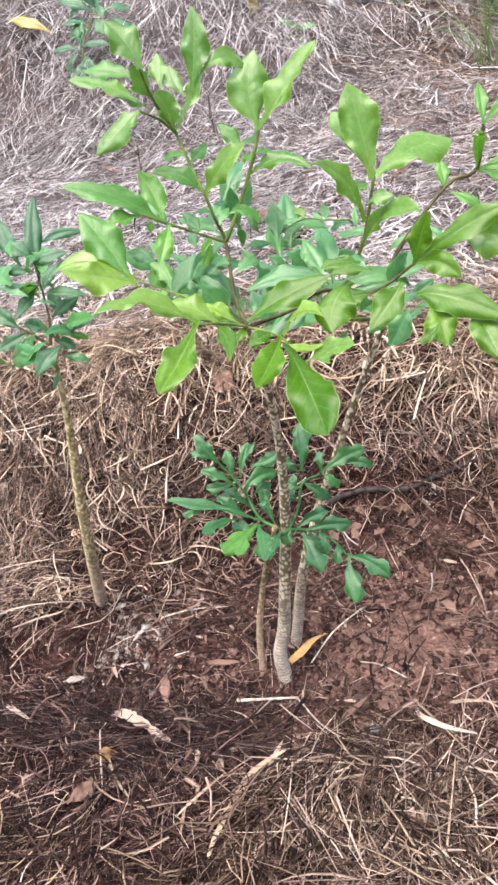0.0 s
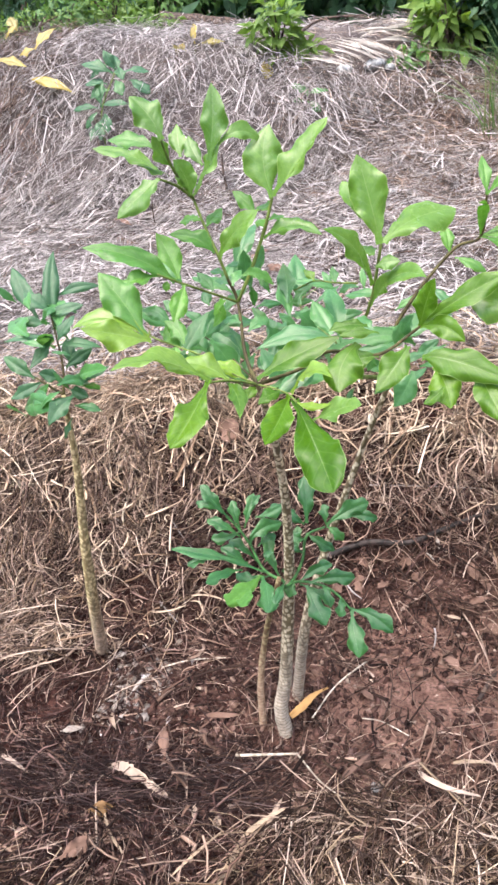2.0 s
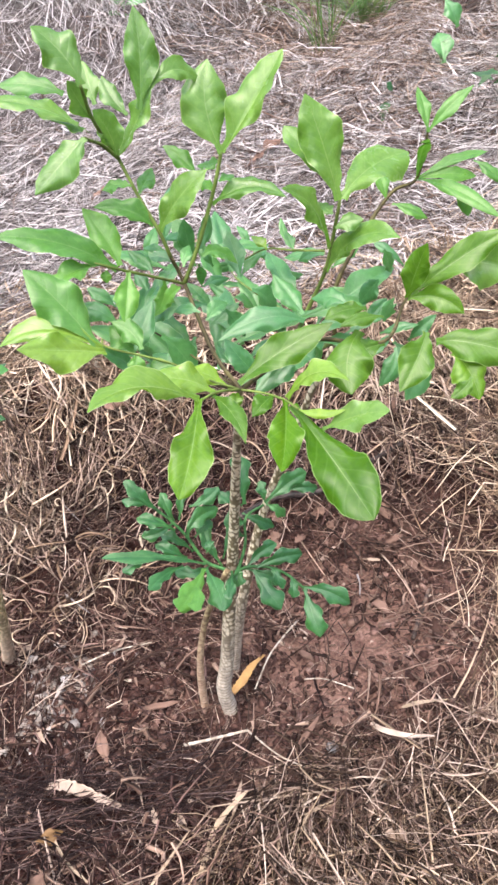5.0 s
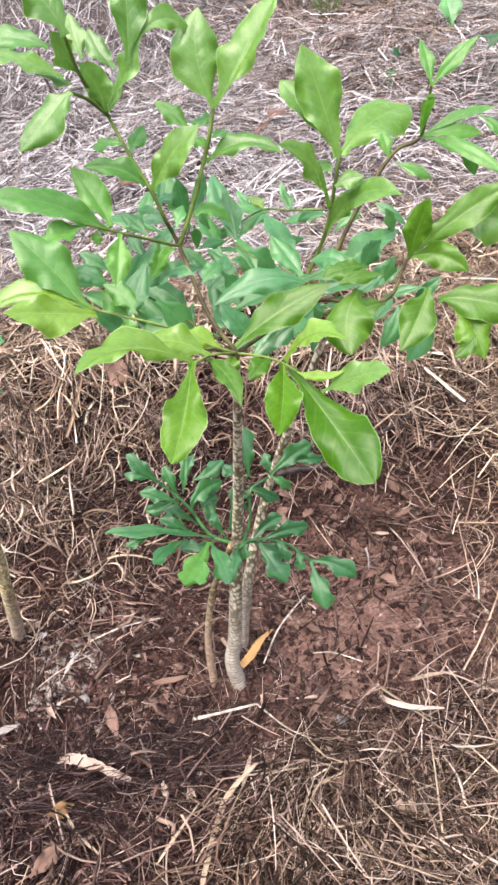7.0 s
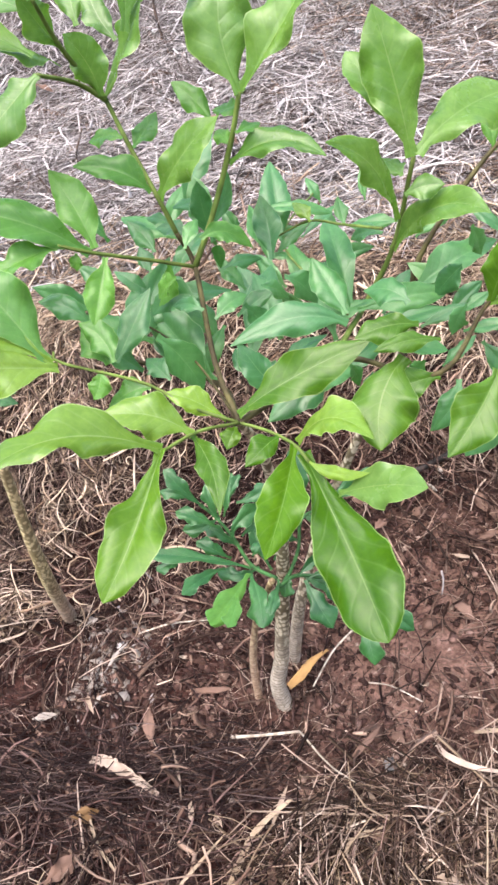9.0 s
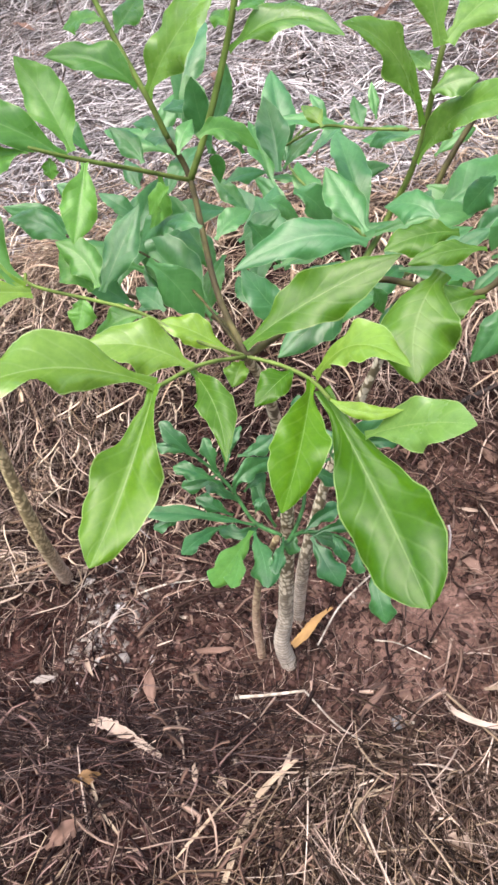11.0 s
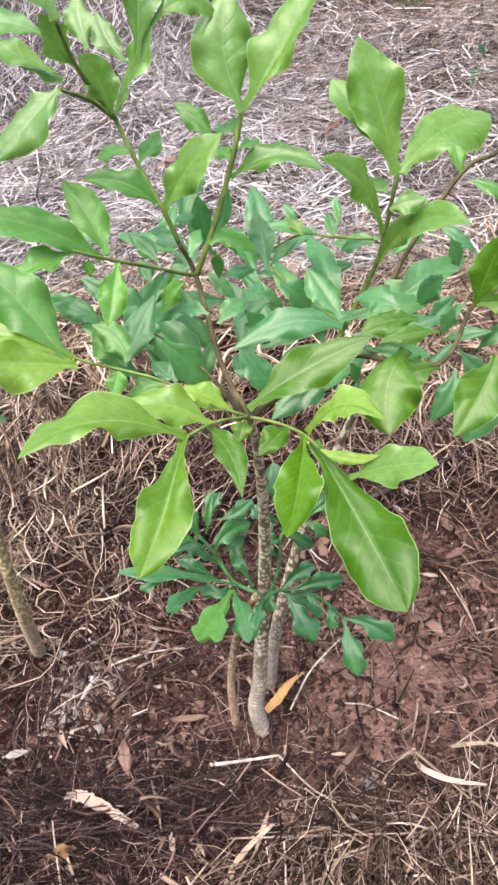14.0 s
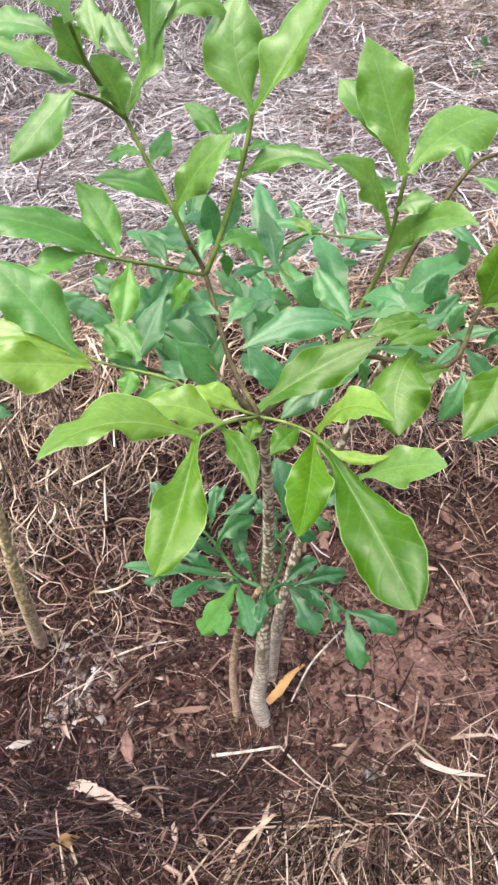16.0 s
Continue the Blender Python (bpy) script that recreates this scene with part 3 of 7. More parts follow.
def tube(points, r0, r1, sides=10, per=8, knobs=0.0, flare=0.0, radii=None):
    """A tapered round stalk through the points, with a slightly uneven skin; radii: one for each point."""
    line = spline(points, per)
    bm = bmesh.new()
    rings = []
    n = len(line) - 1
    for k, p in enumerate(line):
        ahead = (line[min(k + 1, n)] - line[max(k - 1, 0)]).normalized()
        right = ahead.cross(Vector((0.2, -1, 0.1))).normalized()
        up = right.cross(ahead)
        u = k / n
        r = (float(np.interp(u * (len(points) - 1), range(len(points)), radii)) if radii else r0 + (r1 - r0) * u) + flare * r0 * max(0, 1 - u * 14) ** 2
        ring = []
        for a in range(sides):
            w = 2 * math.pi * a / sides
            rr = r * (1 + knobs * noise.noise(Vector((3 * math.cos(w), 3 * math.sin(w), 60 * p.z + 5 * p.x))))
            ring.append(bm.verts.new(p + rr * (math.cos(w) * right + math.sin(w) * up)))
        rings.append(ring)
    for a, b in zip(rings, rings[1:]):
        for k in range(sides):
            bm.faces.new((a[k], a[(k + 1) % sides], b[(k + 1) % sides], b[k]))
    bm.faces.new(rings[0][::-1])
    bm.faces.new(rings[-1])
    return bm


def outline(u, widest, neck, blunt=2.0):
    """Half-width of a leaflet along its length: a drawn-out base, a full belly and a blunt point."""
    if u < widest:
        s = u / widest
        w = s * s * (3 - 2 * s) * 0.55 + 0.45 * math.sin(s * math.pi / 2)
    else:
        s = (u - widest) / (1 - widest)
        w = (1 - s**blunt) ** (1.35 - 0.25 * blunt)
    return max(w, neck * (1 - u) ** 3, 0.02)


def blade(base, mid, tip, width, roll=0.0, fold=0.4, shape=0.55, blunt=1.7, seed=0, wave=0.4, neck=0.24, teeth=0.03, lobes=0.0, bm=None):
    """A leaflet along a bent midrib: halves folded up from it, undulating toothed margins, quilted between the side veins, a twist along it."""
    rng = random.Random(seed)
    base, mid, tip = Vector(base), Vector(mid), Vector(tip)
    bend = 2 * mid - (base + tip) / 2
    axis = tip - base
    face = Vector((0.05, -0.55, 0.83))
    n, k = 28, 6
    phase = [rng.uniform(0, 6.28) for _ in range(8)]
    spin, lean = rng.uniform(-0.45, 0.45), radians(roll) + rng.uniform(-0.12, 0.12)
    beat, ripple = rng.uniform(8.0, 13.0), rng.uniform(19.0, 27.0)
    skew = rng.uniform(-0.12, 0.12)
    curl = rng.uniform(0.1, 0.42)
    veins = rng.uniform(34, 44)
    bm = bm or bmesh.new()
    layer = bm.loops.layers.uv.verify()
    grid, right0 = [], None
    for i in range(n + 1):
        u = i / n
        centre = base * (1 - u) ** 2 + bend * (2 * u * (1 - u)) + tip * u * u
        ahead = ((bend - base) * (1 - u) + (tip - bend) * u).normalized()
        right = ahead.cross(face)
        if right.length < 0.3:
            right = right0 if right0 else Vector((1, 0, 0)) - ahead * ahead.x
        right.normalize()
        right0 = right
        up = right.cross(ahead)
        turn = Matrix.Rotation(lean + spin * (u - 0.45), 3, ahead)
        right, up = turn @ right, turn @ up
        w = width / 2 * outline(u, shape, neck, blunt)
        vee = fold * (1 - 0.65 * u)
        swell = math.sin(math.pi * min(1, u * 1.15)) ** 0.5 if u < 0.87 else 0.6
        row = []
        for j in range(-k, k + 1):
            v = j / k
            s = 1 if v > 0 else -1
            far = 2.4 if v > 0 else 0.0
            edge = abs(v)
            ww = w * (1 + skew * s) * (1 + edge * edge * (0.07 * math.sin(u * 10 + phase[0] + far) + teeth * math.sin(u * 40 + phase[1] + far) + lobes * (0.3 + u) * math.sin(u * 14 + phase[0] + far)))
            sway = math.sin(u * beat + phase[2] + far) + 0.45 * math.sin(u * ripple + phase[3] + far)
            cv = math.cos(vee) * ww * v
            off = math.sin(vee) * edge * w + swell * wave * w * edge**3 * sway - curl * w * edge**3
            off += 0.014 * w * math.sin(u * veins - edge * 6) * math.sin(edge * math.pi) - 0.02 * w * (j == 0)
            row.append((bm.verts.new(centre + right * cv + up * off), u, 0.5 + v / 2))
        grid.append(row)
    for a, c in zip(grid, grid[1:]):
        for q in range(2 * k):
            four = (a[q], a[q + 1], c[q + 1], c[q])
            f = bm.faces.new([e[0] for e in four])
            for loop, e in zip(f.loops, four):
                loop[layer].uv = (e[1], e[2])
    return bm


def leaf(base, tip, width, roll=0.0, arch=0.12, fold=0.45, wave=0.28, shape=0.55, seed=0, neck=0.24, bm=None):
    """A leaflet arched by a share of its length."""
    base, tip = Vector(base), Vector(tip)
    axis = tip - base
    face = Vector((0, -0.58, 0.81))
    lift = face - axis * (face.dot(axis) / axis.length_squared)
    lift = lift.normalized() if lift.length > 0.2 else Vector((0, 0, 1))
    blunt = random.Random(seed + 77).uniform(1.35, 2.2)
    return blade(base, (base + tip) / 2 + lift * (arch * axis.length), tip, width, roll, fold, shape, blunt, seed, wave, neck, bm=bm)


count = [0]


def leaflets(parent, mat, rows):
    """Rows of base, tip, width, roll and arch, some with the widest place."""
    for base, tip, width, roll, arch, *more in rows:
        count[0] += 1
        widest = more[0] if more else 0.55 + 0.06 * math.sin(7.0 * count[0])
        part("leaflet", leaf(base, tip, width * 0.85, roll, arch, wave=0.18, seed=count[0], shape=widest), mat, parent)


def leaves_on(parent, mat, rows):
    """Rows of base, middle and tip of the midrib, width, roll, fold, widest place and bluntness."""
    for base, mid, tip, width, roll, fold, widest, blunt in rows:
        count[0] += 1
        cut = 0.28 if mat in CUT_LEAVES else 0.0
        old = mat is MATURE
        part("leaflet", blade(base, mid, tip, width * (0.8 if old else 1), roll, fold, widest, blunt, count[0], wave=0.2 if old else 0.32, lobes=cut), mat, parent)


# ---------------------------------------------------------------- the tall plant
plant = thing("sapling", (0, 0, 0), "tall green sapling with mottled stalk and broad wavy leaves", "plant", "saplings in the mulch")
part("stalk", tube([(0.010, 0.000, -0.070), (0.006, 0.000, 0.000), (0.005, 0.003, 0.085), (0.030, 0.005, 0.190), (0.071, -0.020, 0.425), (0.106, -0.069, 0.632), (0.136, -0.149, 0.848), (0.161, -0.277, 1.064), (0.174, -0.383, 1.195)], 0.018, 0.003, sides=14, knobs=0.1, radii=(0.0195, 0.0195, 0.0182, 0.0165, 0.0135, 0.0108, 0.0078, 0.005, 0.003)), STALK, plant, "mottled grey-brown scaly stalk")
branch = part("branch", tube([(0.174, -0.383, 1.195), (0.151, -0.320, 1.210), (0.131, -0.224, 1.246), (0.122, -0.221, 1.279)], 0.0025, 0.0022), RACHIS, plant, "dark brown-green branch")
branch = part("branch", tube([(0.122, -0.221, 1.279), (0.115, -0.221, 1.312), (0.100, -0.206, 1.350), (0.088, -0.193, 1.386)], 0.0022, 0.0018), RACHIS_GREEN, plant, "olive green branch")
leaves_on(branch, TOP, [
    ((0.116, -0.221, 1.311), (0.145, -0.221, 1.344), (0.179, -0.219, 1.367), 0.038, 15, 0.30, 0.50, 1.7),
    ((0.087, -0.193, 1.386), (0.113, -0.200, 1.417), (0.139, -0.202, 1.452), 0.035, -20, 0.45, 0.50, 1.7),
    ((0.122, -0.208, 1.433), (0.133, -0.194, 1.477), (0.135, -0.177, 1.518), 0.035, 10, 0.35, 0.50, 1.7),
    ((0.137, -0.202, 1.449), (0.165, -0.188, 1.459), (0.188, -0.173, 1.440), 0.024, 25, 0.30, 0.50, 1.7),
    ((0.077, -0.247, 1.470), (0.066, -0.240, 1.498), (0.044, -0.233, 1.522), 0.041, 0, 0.30, 0.60, 1.7),
    ((0.065, -0.251, 1.438), (0.029, -0.248, 1.460), (-0.015, -0.243, 1.472), 0.031, 10, 0.30, 0.50, 1.7),
    ((0.070, -0.270, 1.430), (0.048, -0.283, 1.417), (0.015, -0.297, 1.395), 0.040, 0, 0.30, 0.50, 1.7),
    ((0.075, -0.167, 1.436), (0.072, -0.153, 1.455), (0.069, -0.134, 1.473), 0.025, 0, 0.40, 0.50, 1.7),
])
leaves_on(branch, TOP, [
    ((0.076, -0.220, 1.431), (0.069, -0.232, 1.454), (0.064, -0.240, 1.475), 0.027, 0, 0.40, 0.50, 1.7),
    ((0.088, -0.202, 1.392), (0.086, -0.206, 1.418), (0.076, -0.209, 1.440), 0.032, 0, 0.40, 0.50, 1.7),
    ((0.067, -0.214, 1.422), (0.056, -0.237, 1.438), (0.042, -0.257, 1.447), 0.024, 0, 0.30, 0.50, 1.7),
    ((0.107, -0.182, 1.424), (0.094, -0.169, 1.441), (0.087, -0.151, 1.459), 0.023, 0, 0.40, 0.50, 1.7),
])
leaves_on(branch, FRESH, [
    ((0.050, -0.193, 1.456), (0.020, -0.189, 1.469), (-0.016, -0.183, 1.472), 0.029, 0, 0.30, 0.50, 1.7),
    ((0.096, -0.205, 1.359), (0.080, -0.198, 1.361), (0.062, -0.192, 1.356), 0.019, 0, 0.30, 0.50, 1.7),
    ((0.102, -0.206, 1.350), (0.110, -0.189, 1.356), (0.119, -0.167, 1.363), 0.020, 0, 0.40, 0.50, 1.7),
    ((0.110, -0.220, 1.317), (0.087, -0.219, 1.339), (0.053, -0.222, 1.349), 0.029, 0, 0.60, 0.45, 1.7),
    ((0.167, -0.183, 1.351), (0.153, -0.171, 1.369), (0.135, -0.157, 1.381), 0.021, 0, 0.30, 0.50, 1.7),
    ((0.189, -0.215, 1.351), (0.199, -0.205, 1.351), (0.207, -0.194, 1.349), 0.015, 0, 0.30, 0.50, 1.7),
])
leaves_on(branch, MATURE, [
    ((0.144, -0.192, 1.261), (0.143, -0.190, 1.286), (0.143, -0.186, 1.307), 0.026, 0, 0.30, 0.50, 1.7),
    ((0.152, -0.208, 1.274), (0.165, -0.201, 1.292), (0.172, -0.192, 1.313), 0.022, 0, 0.40, 0.50, 1.7),
    ((0.121, -0.186, 1.257), (0.108, -0.176, 1.263), (0.089, -0.168, 1.261), 0.024, 0, 0.30, 0.50, 1.7),
    ((0.118, -0.196, 1.291), (0.127, -0.186, 1.288), (0.136, -0.173, 1.288), 0.022, 0, 0.30, 0.50, 1.7),
])
branch = part("branch", tube([(0.088, -0.193, 1.386), (0.076, -0.220, 1.432), (0.076, -0.247, 1.471)], 0.0022, 0.0014), RACHIS_GREEN, plant, "light green branch")
branch = part("branch", tube([(0.088, -0.193, 1.386), (0.078, -0.221, 1.409), (0.070, -0.270, 1.430)], 0.0022, 0.0014), RACHIS_GREEN, plant, "light green branch")
branch = part("branch", tube([(0.131, -0.224, 1.246), (0.155, -0.216, 1.286), (0.182, -0.209, 1.340), (0.197, -0.207, 1.378)], 0.0027, 0.0020), RACHIS_GREEN, plant, "light green branch")
leaves_on(branch, TOP, [
    ((0.199, -0.206, 1.377), (0.241, -0.195, 1.421), (0.276, -0.179, 1.459), 0.053, -14, 0.75, 0.50, 1.7),
    ((0.198, -0.207, 1.377), (0.189, -0.189, 1.421), (0.199, -0.163, 1.459), 0.055, 12, 0.22, 0.55, 1.7),
    ((0.179, -0.212, 1.326), (0.220, -0.218, 1.341), (0.258, -0.230, 1.327), 0.029, 0, 0.60, 0.45, 1.7),
])
leaves_on(branch, FRESH, [
    ((0.194, -0.199, 1.368), (0.183, -0.192, 1.363), (0.169, -0.182, 1.361), 0.018, 0, 0.30, 0.50, 1.7),
    ((0.183, -0.210, 1.338), (0.175, -0.194, 1.345), (0.167, -0.178, 1.343), 0.015, 0, 0.30, 0.50, 1.7),
])
branch = part("branch", tube([(0.131, -0.224, 1.246), (0.104, -0.250, 1.271), (0.071, -0.293, 1.307), (0.052, -0.304, 1.322)], 0.0019, 0.0013), RACHIS_GREEN, plant, "light green branch")
leaves_on(branch, FRESH, [
    ((0.070, -0.294, 1.307), (0.025, -0.304, 1.348), (-0.032, -0.317, 1.370), 0.040, 0, 0.50, 0.45, 1.7),
    ((0.074, -0.291, 1.309), (0.064, -0.275, 1.336), (0.047, -0.257, 1.362), 0.032, 10, 0.40, 0.50, 1.7),
    ((0.051, -0.305, 1.320), (0.029, -0.325, 1.324), (0.009, -0.344, 1.320), 0.027, 0, 0.60, 0.45, 1.7),
    ((0.081, -0.293, 1.301), (0.077, -0.315, 1.286), (0.070, -0.336, 1.268), 0.027, -18, 0.60, 0.55, 1.7),
    ((0.060, -0.295, 1.309), (0.059, -0.299, 1.304), (0.058, -0.301, 1.297), 0.012, 0, 0.30, 0.50, 1.7),
    ((0.109, -0.224, 1.254), (0.103, -0.226, 1.232), (0.088, -0.226, 1.213), 0.021, 0, 0.40, 0.50, 1.7),
])
branch = part("branch", tube([(0.174, -0.383, 1.195), (0.141, -0.384, 1.216), (0.108, -0.375, 1.237), (0.057, -0.382, 1.268), (0.052, -0.379, 1.277)], 0.0014, 0.0010), RACHIS_GREEN, plant, "light green branch")
leaves_on(branch, PALE, [
    ((0.053, -0.384, 1.266), (0.021, -0.406, 1.287), (-0.014, -0.423, 1.305), 0.040, 0, 0.40, 0.50, 1.5),
    ((0.050, -0.384, 1.270), (0.008, -0.384, 1.300), (-0.040, -0.393, 1.294), 0.031, 0, 0.55, 0.50, 1.7),
])
leaves_on(branch, FRESH, [
    ((0.047, -0.384, 1.273), (0.022, -0.367, 1.315), (-0.006, -0.349, 1.346), 0.046, 8, 0.35, 0.50, 1.7),
    ((0.080, -0.377, 1.254), (0.078, -0.384, 1.246), (0.072, -0.390, 1.238), 0.019, 0, 0.40, 0.50, 1.7),
    ((0.083, -0.357, 1.246), (0.075, -0.343, 1.260), (0.057, -0.333, 1.270), 0.025, 0, 0.35, 0.50, 1.7),
    ((0.113, -0.377, 1.233), (0.098, -0.378, 1.233), (0.078, -0.384, 1.224), 0.021, 0, 0.35, 0.50, 1.7),
])
leaves_on(branch, MATURE, [
    ((0.061, -0.320, 1.258), (0.044, -0.315, 1.276), (0.024, -0.315, 1.281), 0.026, 0, 0.35, 0.50, 1.7),
])
branch = part("branch", tube([(0.174, -0.383, 1.195), (0.152, -0.417, 1.220), (0.134, -0.457, 1.239)], 0.0013, 0.0013), RACHIS_GREEN, plant, "winged yellow-green leaf stalk")
leaves_on(branch, PALE, [
    ((0.136, -0.455, 1.240), (0.091, -0.481, 1.282), (0.054, -0.523, 1.293), 0.044, 22, 0.45, 0.50, 1.5),
    ((0.149, -0.424, 1.224), (0.123, -0.424, 1.246), (0.091, -0.431, 1.254), 0.036, 22, 0.45, 0.50, 1.6),
    ((0.164, -0.382, 1.198), (0.143, -0.379, 1.218), (0.122, -0.379, 1.228), 0.023, 18, 0.45, 0.50, 1.6),
])
leaves_on(branch, MID, [
    ((0.136, -0.455, 1.241), (0.124, -0.511, 1.226), (0.110, -0.556, 1.216), 0.040, 0, 0.60, 0.56, 1.9),
    ((0.147, -0.419, 1.218), (0.164, -0.452, 1.215), (0.171, -0.486, 1.206), 0.024, -5, 0.60, 0.42, 1.3),
    ((0.171, -0.385, 1.193), (0.168, -0.394, 1.192), (0.164, -0.403, 1.187), 0.017, 0, 0.30, 0.50, 1.7),
])
branch = part("branch", tube([(0.174, -0.383, 1.195), (0.197, -0.395, 1.194), (0.216, -0.409, 1.191), (0.227, -0.428, 1.191)], 0.0013, 0.0013), RACHIS_GREEN, plant, "winged yellow-green leaf stalk")
leaves_on(branch, PALE, [
    ((0.219, -0.408, 1.192), (0.246, -0.424, 1.227), (0.274, -0.456, 1.233), 0.031, -18, 0.45, 0.50, 1.9),
    ((0.225, -0.425, 1.191), (0.245, -0.443, 1.192), (0.269, -0.452, 1.199), 0.010, 0, 0.20, 0.50, 1.7),
])
leaves_on(branch, YOUNG, [
    ((0.205, -0.400, 1.193), (0.195, -0.414, 1.196), (0.181, -0.429, 1.192), 0.021, 0, 0.30, 0.50, 1.7),
    ((0.216, -0.410, 1.191), (0.209, -0.461, 1.187), (0.198, -0.506, 1.183), 0.036, -12, 0.60, 0.55, 1.7),
    ((0.222, -0.414, 1.186), (0.250, -0.484, 1.164), (0.271, -0.547, 1.145), 0.053, 0, 0.50, 0.66, 2.3),
])
leaves_on(branch, TOP, [
    ((0.246, -0.447, 1.175), (0.276, -0.462, 1.197), (0.304, -0.480, 1.210), 0.032, -12, 0.40, 0.55, 1.9),
])
leaves_on(branch, MID, [
    ((0.174, -0.379, 1.200), (0.217, -0.369, 1.221), (0.278, -0.356, 1.238), 0.037, 0, 0.35, 0.55, 1.8),
])
branch = part("branch", tube([(0.174, -0.383, 1.195), (0.223, -0.325, 1.185), (0.262, -0.342, 1.213), (0.323, -0.384, 1.223), (0.374, -0.284, 1.210), (0.428, -0.258, 1.232)], 0.0026, 0.0016), RACHIS, plant, "brown-green branch")
leaves_on(branch, MID, [
    ((0.300, -0.379, 1.237), (0.281, -0.408, 1.224), (0.278, -0.438, 1.205), 0.050, 0, 0.20, 0.50, 1.8),
    ((0.356, -0.414, 1.244), (0.341, -0.437, 1.231), (0.319, -0.457, 1.212), 0.036, -10, 0.45, 0.50, 1.6),
    ((0.375, -0.284, 1.211), (0.383, -0.290, 1.245), (0.394, -0.293, 1.276), 0.031, 0, 0.50, 0.45, 1.7),
    ((0.379, -0.283, 1.214), (0.433, -0.284, 1.248), (0.487, -0.283, 1.272), 0.035, 10, 0.40, 0.50, 1.7),
    ((0.375, -0.284, 1.211), (0.405, -0.303, 1.215), (0.426, -0.324, 1.202), 0.031, 20, 0.40, 0.50, 1.7),
    ((0.372, -0.397, 1.220), (0.407, -0.414, 1.221), (0.470, -0.440, 1.199), 0.040, 10, 0.40, 0.50, 1.7),
    ((0.429, -0.408, 1.206), (0.441, -0.438, 1.189), (0.452, -0.465, 1.169), 0.039, 0, 0.40, 0.50, 1.7),
    ((0.385, -0.411, 1.214), (0.395, -0.432, 1.201), (0.398, -0.451, 1.182), 0.038, 0, 0.40, 0.50, 1.7),
])
leaves_on(branch, MID, [
    ((0.391, -0.445, 1.206), (0.382, -0.450, 1.198), (0.369, -0.452, 1.191), 0.016, 0, 0.50, 0.50, 1.7),
    ((0.325, -0.377, 1.247), (0.303, -0.383, 1.253), (0.279, -0.390, 1.252), 0.015, 0, 0.30, 0.50, 1.7),
    ((0.312, -0.360, 1.250), (0.289, -0.367, 1.256), (0.267, -0.375, 1.254), 0.025, 10, 0.35, 0.50, 1.7),
    ((0.323, -0.385, 1.222), (0.297, -0.394, 1.223), (0.271, -0.401, 1.219), 0.030, 0, 0.40, 0.50, 1.7),
])
leaves_on(branch, TOP, [
    ((0.428, -0.258, 1.232), (0.464, -0.271, 1.231), (0.502, -0.284, 1.217), 0.055, 20, 0.35, 0.50, 1.7),
])
leaves_on(branch, MATURE, [
    ((0.361, -0.394, 1.203), (0.352, -0.404, 1.186), (0.337, -0.412, 1.167), 0.036, 0, 0.35, 0.50, 1.7),
    ((0.260, -0.262, 1.192), (0.214, -0.267, 1.208), (0.158, -0.284, 1.198), 0.042, 0, 0.30, 0.45, 1.7),
    ((0.244, -0.317, 1.180), (0.219, -0.329, 1.175), (0.188, -0.345, 1.160), 0.041, 0, 0.30, 0.50, 1.7),
    ((0.193, -0.297, 1.156), (0.181, -0.294, 1.175), (0.165, -0.282, 1.200), 0.035, 0, 0.30, 0.50, 1.7),
    ((0.338, -0.372, 1.206), (0.331, -0.384, 1.191), (0.315, -0.391, 1.175), 0.027, 0, 0.30, 0.50, 1.7),
])
branch = part("branch", tube([(0.174, -0.383, 1.195), (0.125, -0.286, 1.188), (0.089, -0.260, 1.209), (0.064, -0.267, 1.232)], 0.0011, 0.0009), RACHIS, plant, "thin dark green branch")
leaves_on(branch, MATURE, [
    ((0.062, -0.304, 1.209), (0.077, -0.280, 1.227), (0.094, -0.251, 1.247), 0.036, 0, 0.35, 0.50, 1.6),
    ((0.098, -0.287, 1.219), (0.116, -0.289, 1.192), (0.126, -0.293, 1.159), 0.043, 0, 0.35, 0.50, 1.6),
    ((0.145, -0.289, 1.240), (0.131, -0.280, 1.243), (0.116, -0.273, 1.238), 0.020, 0, 0.35, 0.50, 1.6),
    ((0.150, -0.275, 1.221), (0.162, -0.261, 1.227), (0.176, -0.247, 1.225), 0.025, 0, 0.35, 0.50, 1.6),
    ((0.126, -0.225, 1.216), (0.103, -0.220, 1.217), (0.077, -0.221, 1.200), 0.039, 0, 0.35, 0.50, 1.6),
    ((0.098, -0.221, 1.264), (0.089, -0.209, 1.276), (0.073, -0.197, 1.286), 0.025, 0, 0.35, 0.50, 1.6),
    ((0.116, -0.210, 1.283), (0.104, -0.202, 1.286), (0.091, -0.193, 1.284), 0.016, 0, 0.35, 0.50, 1.6),
    ((0.136, -0.260, 1.282), (0.140, -0.247, 1.290), (0.146, -0.233, 1.294), 0.018, 0, 0.35, 0.50, 1.6),
])
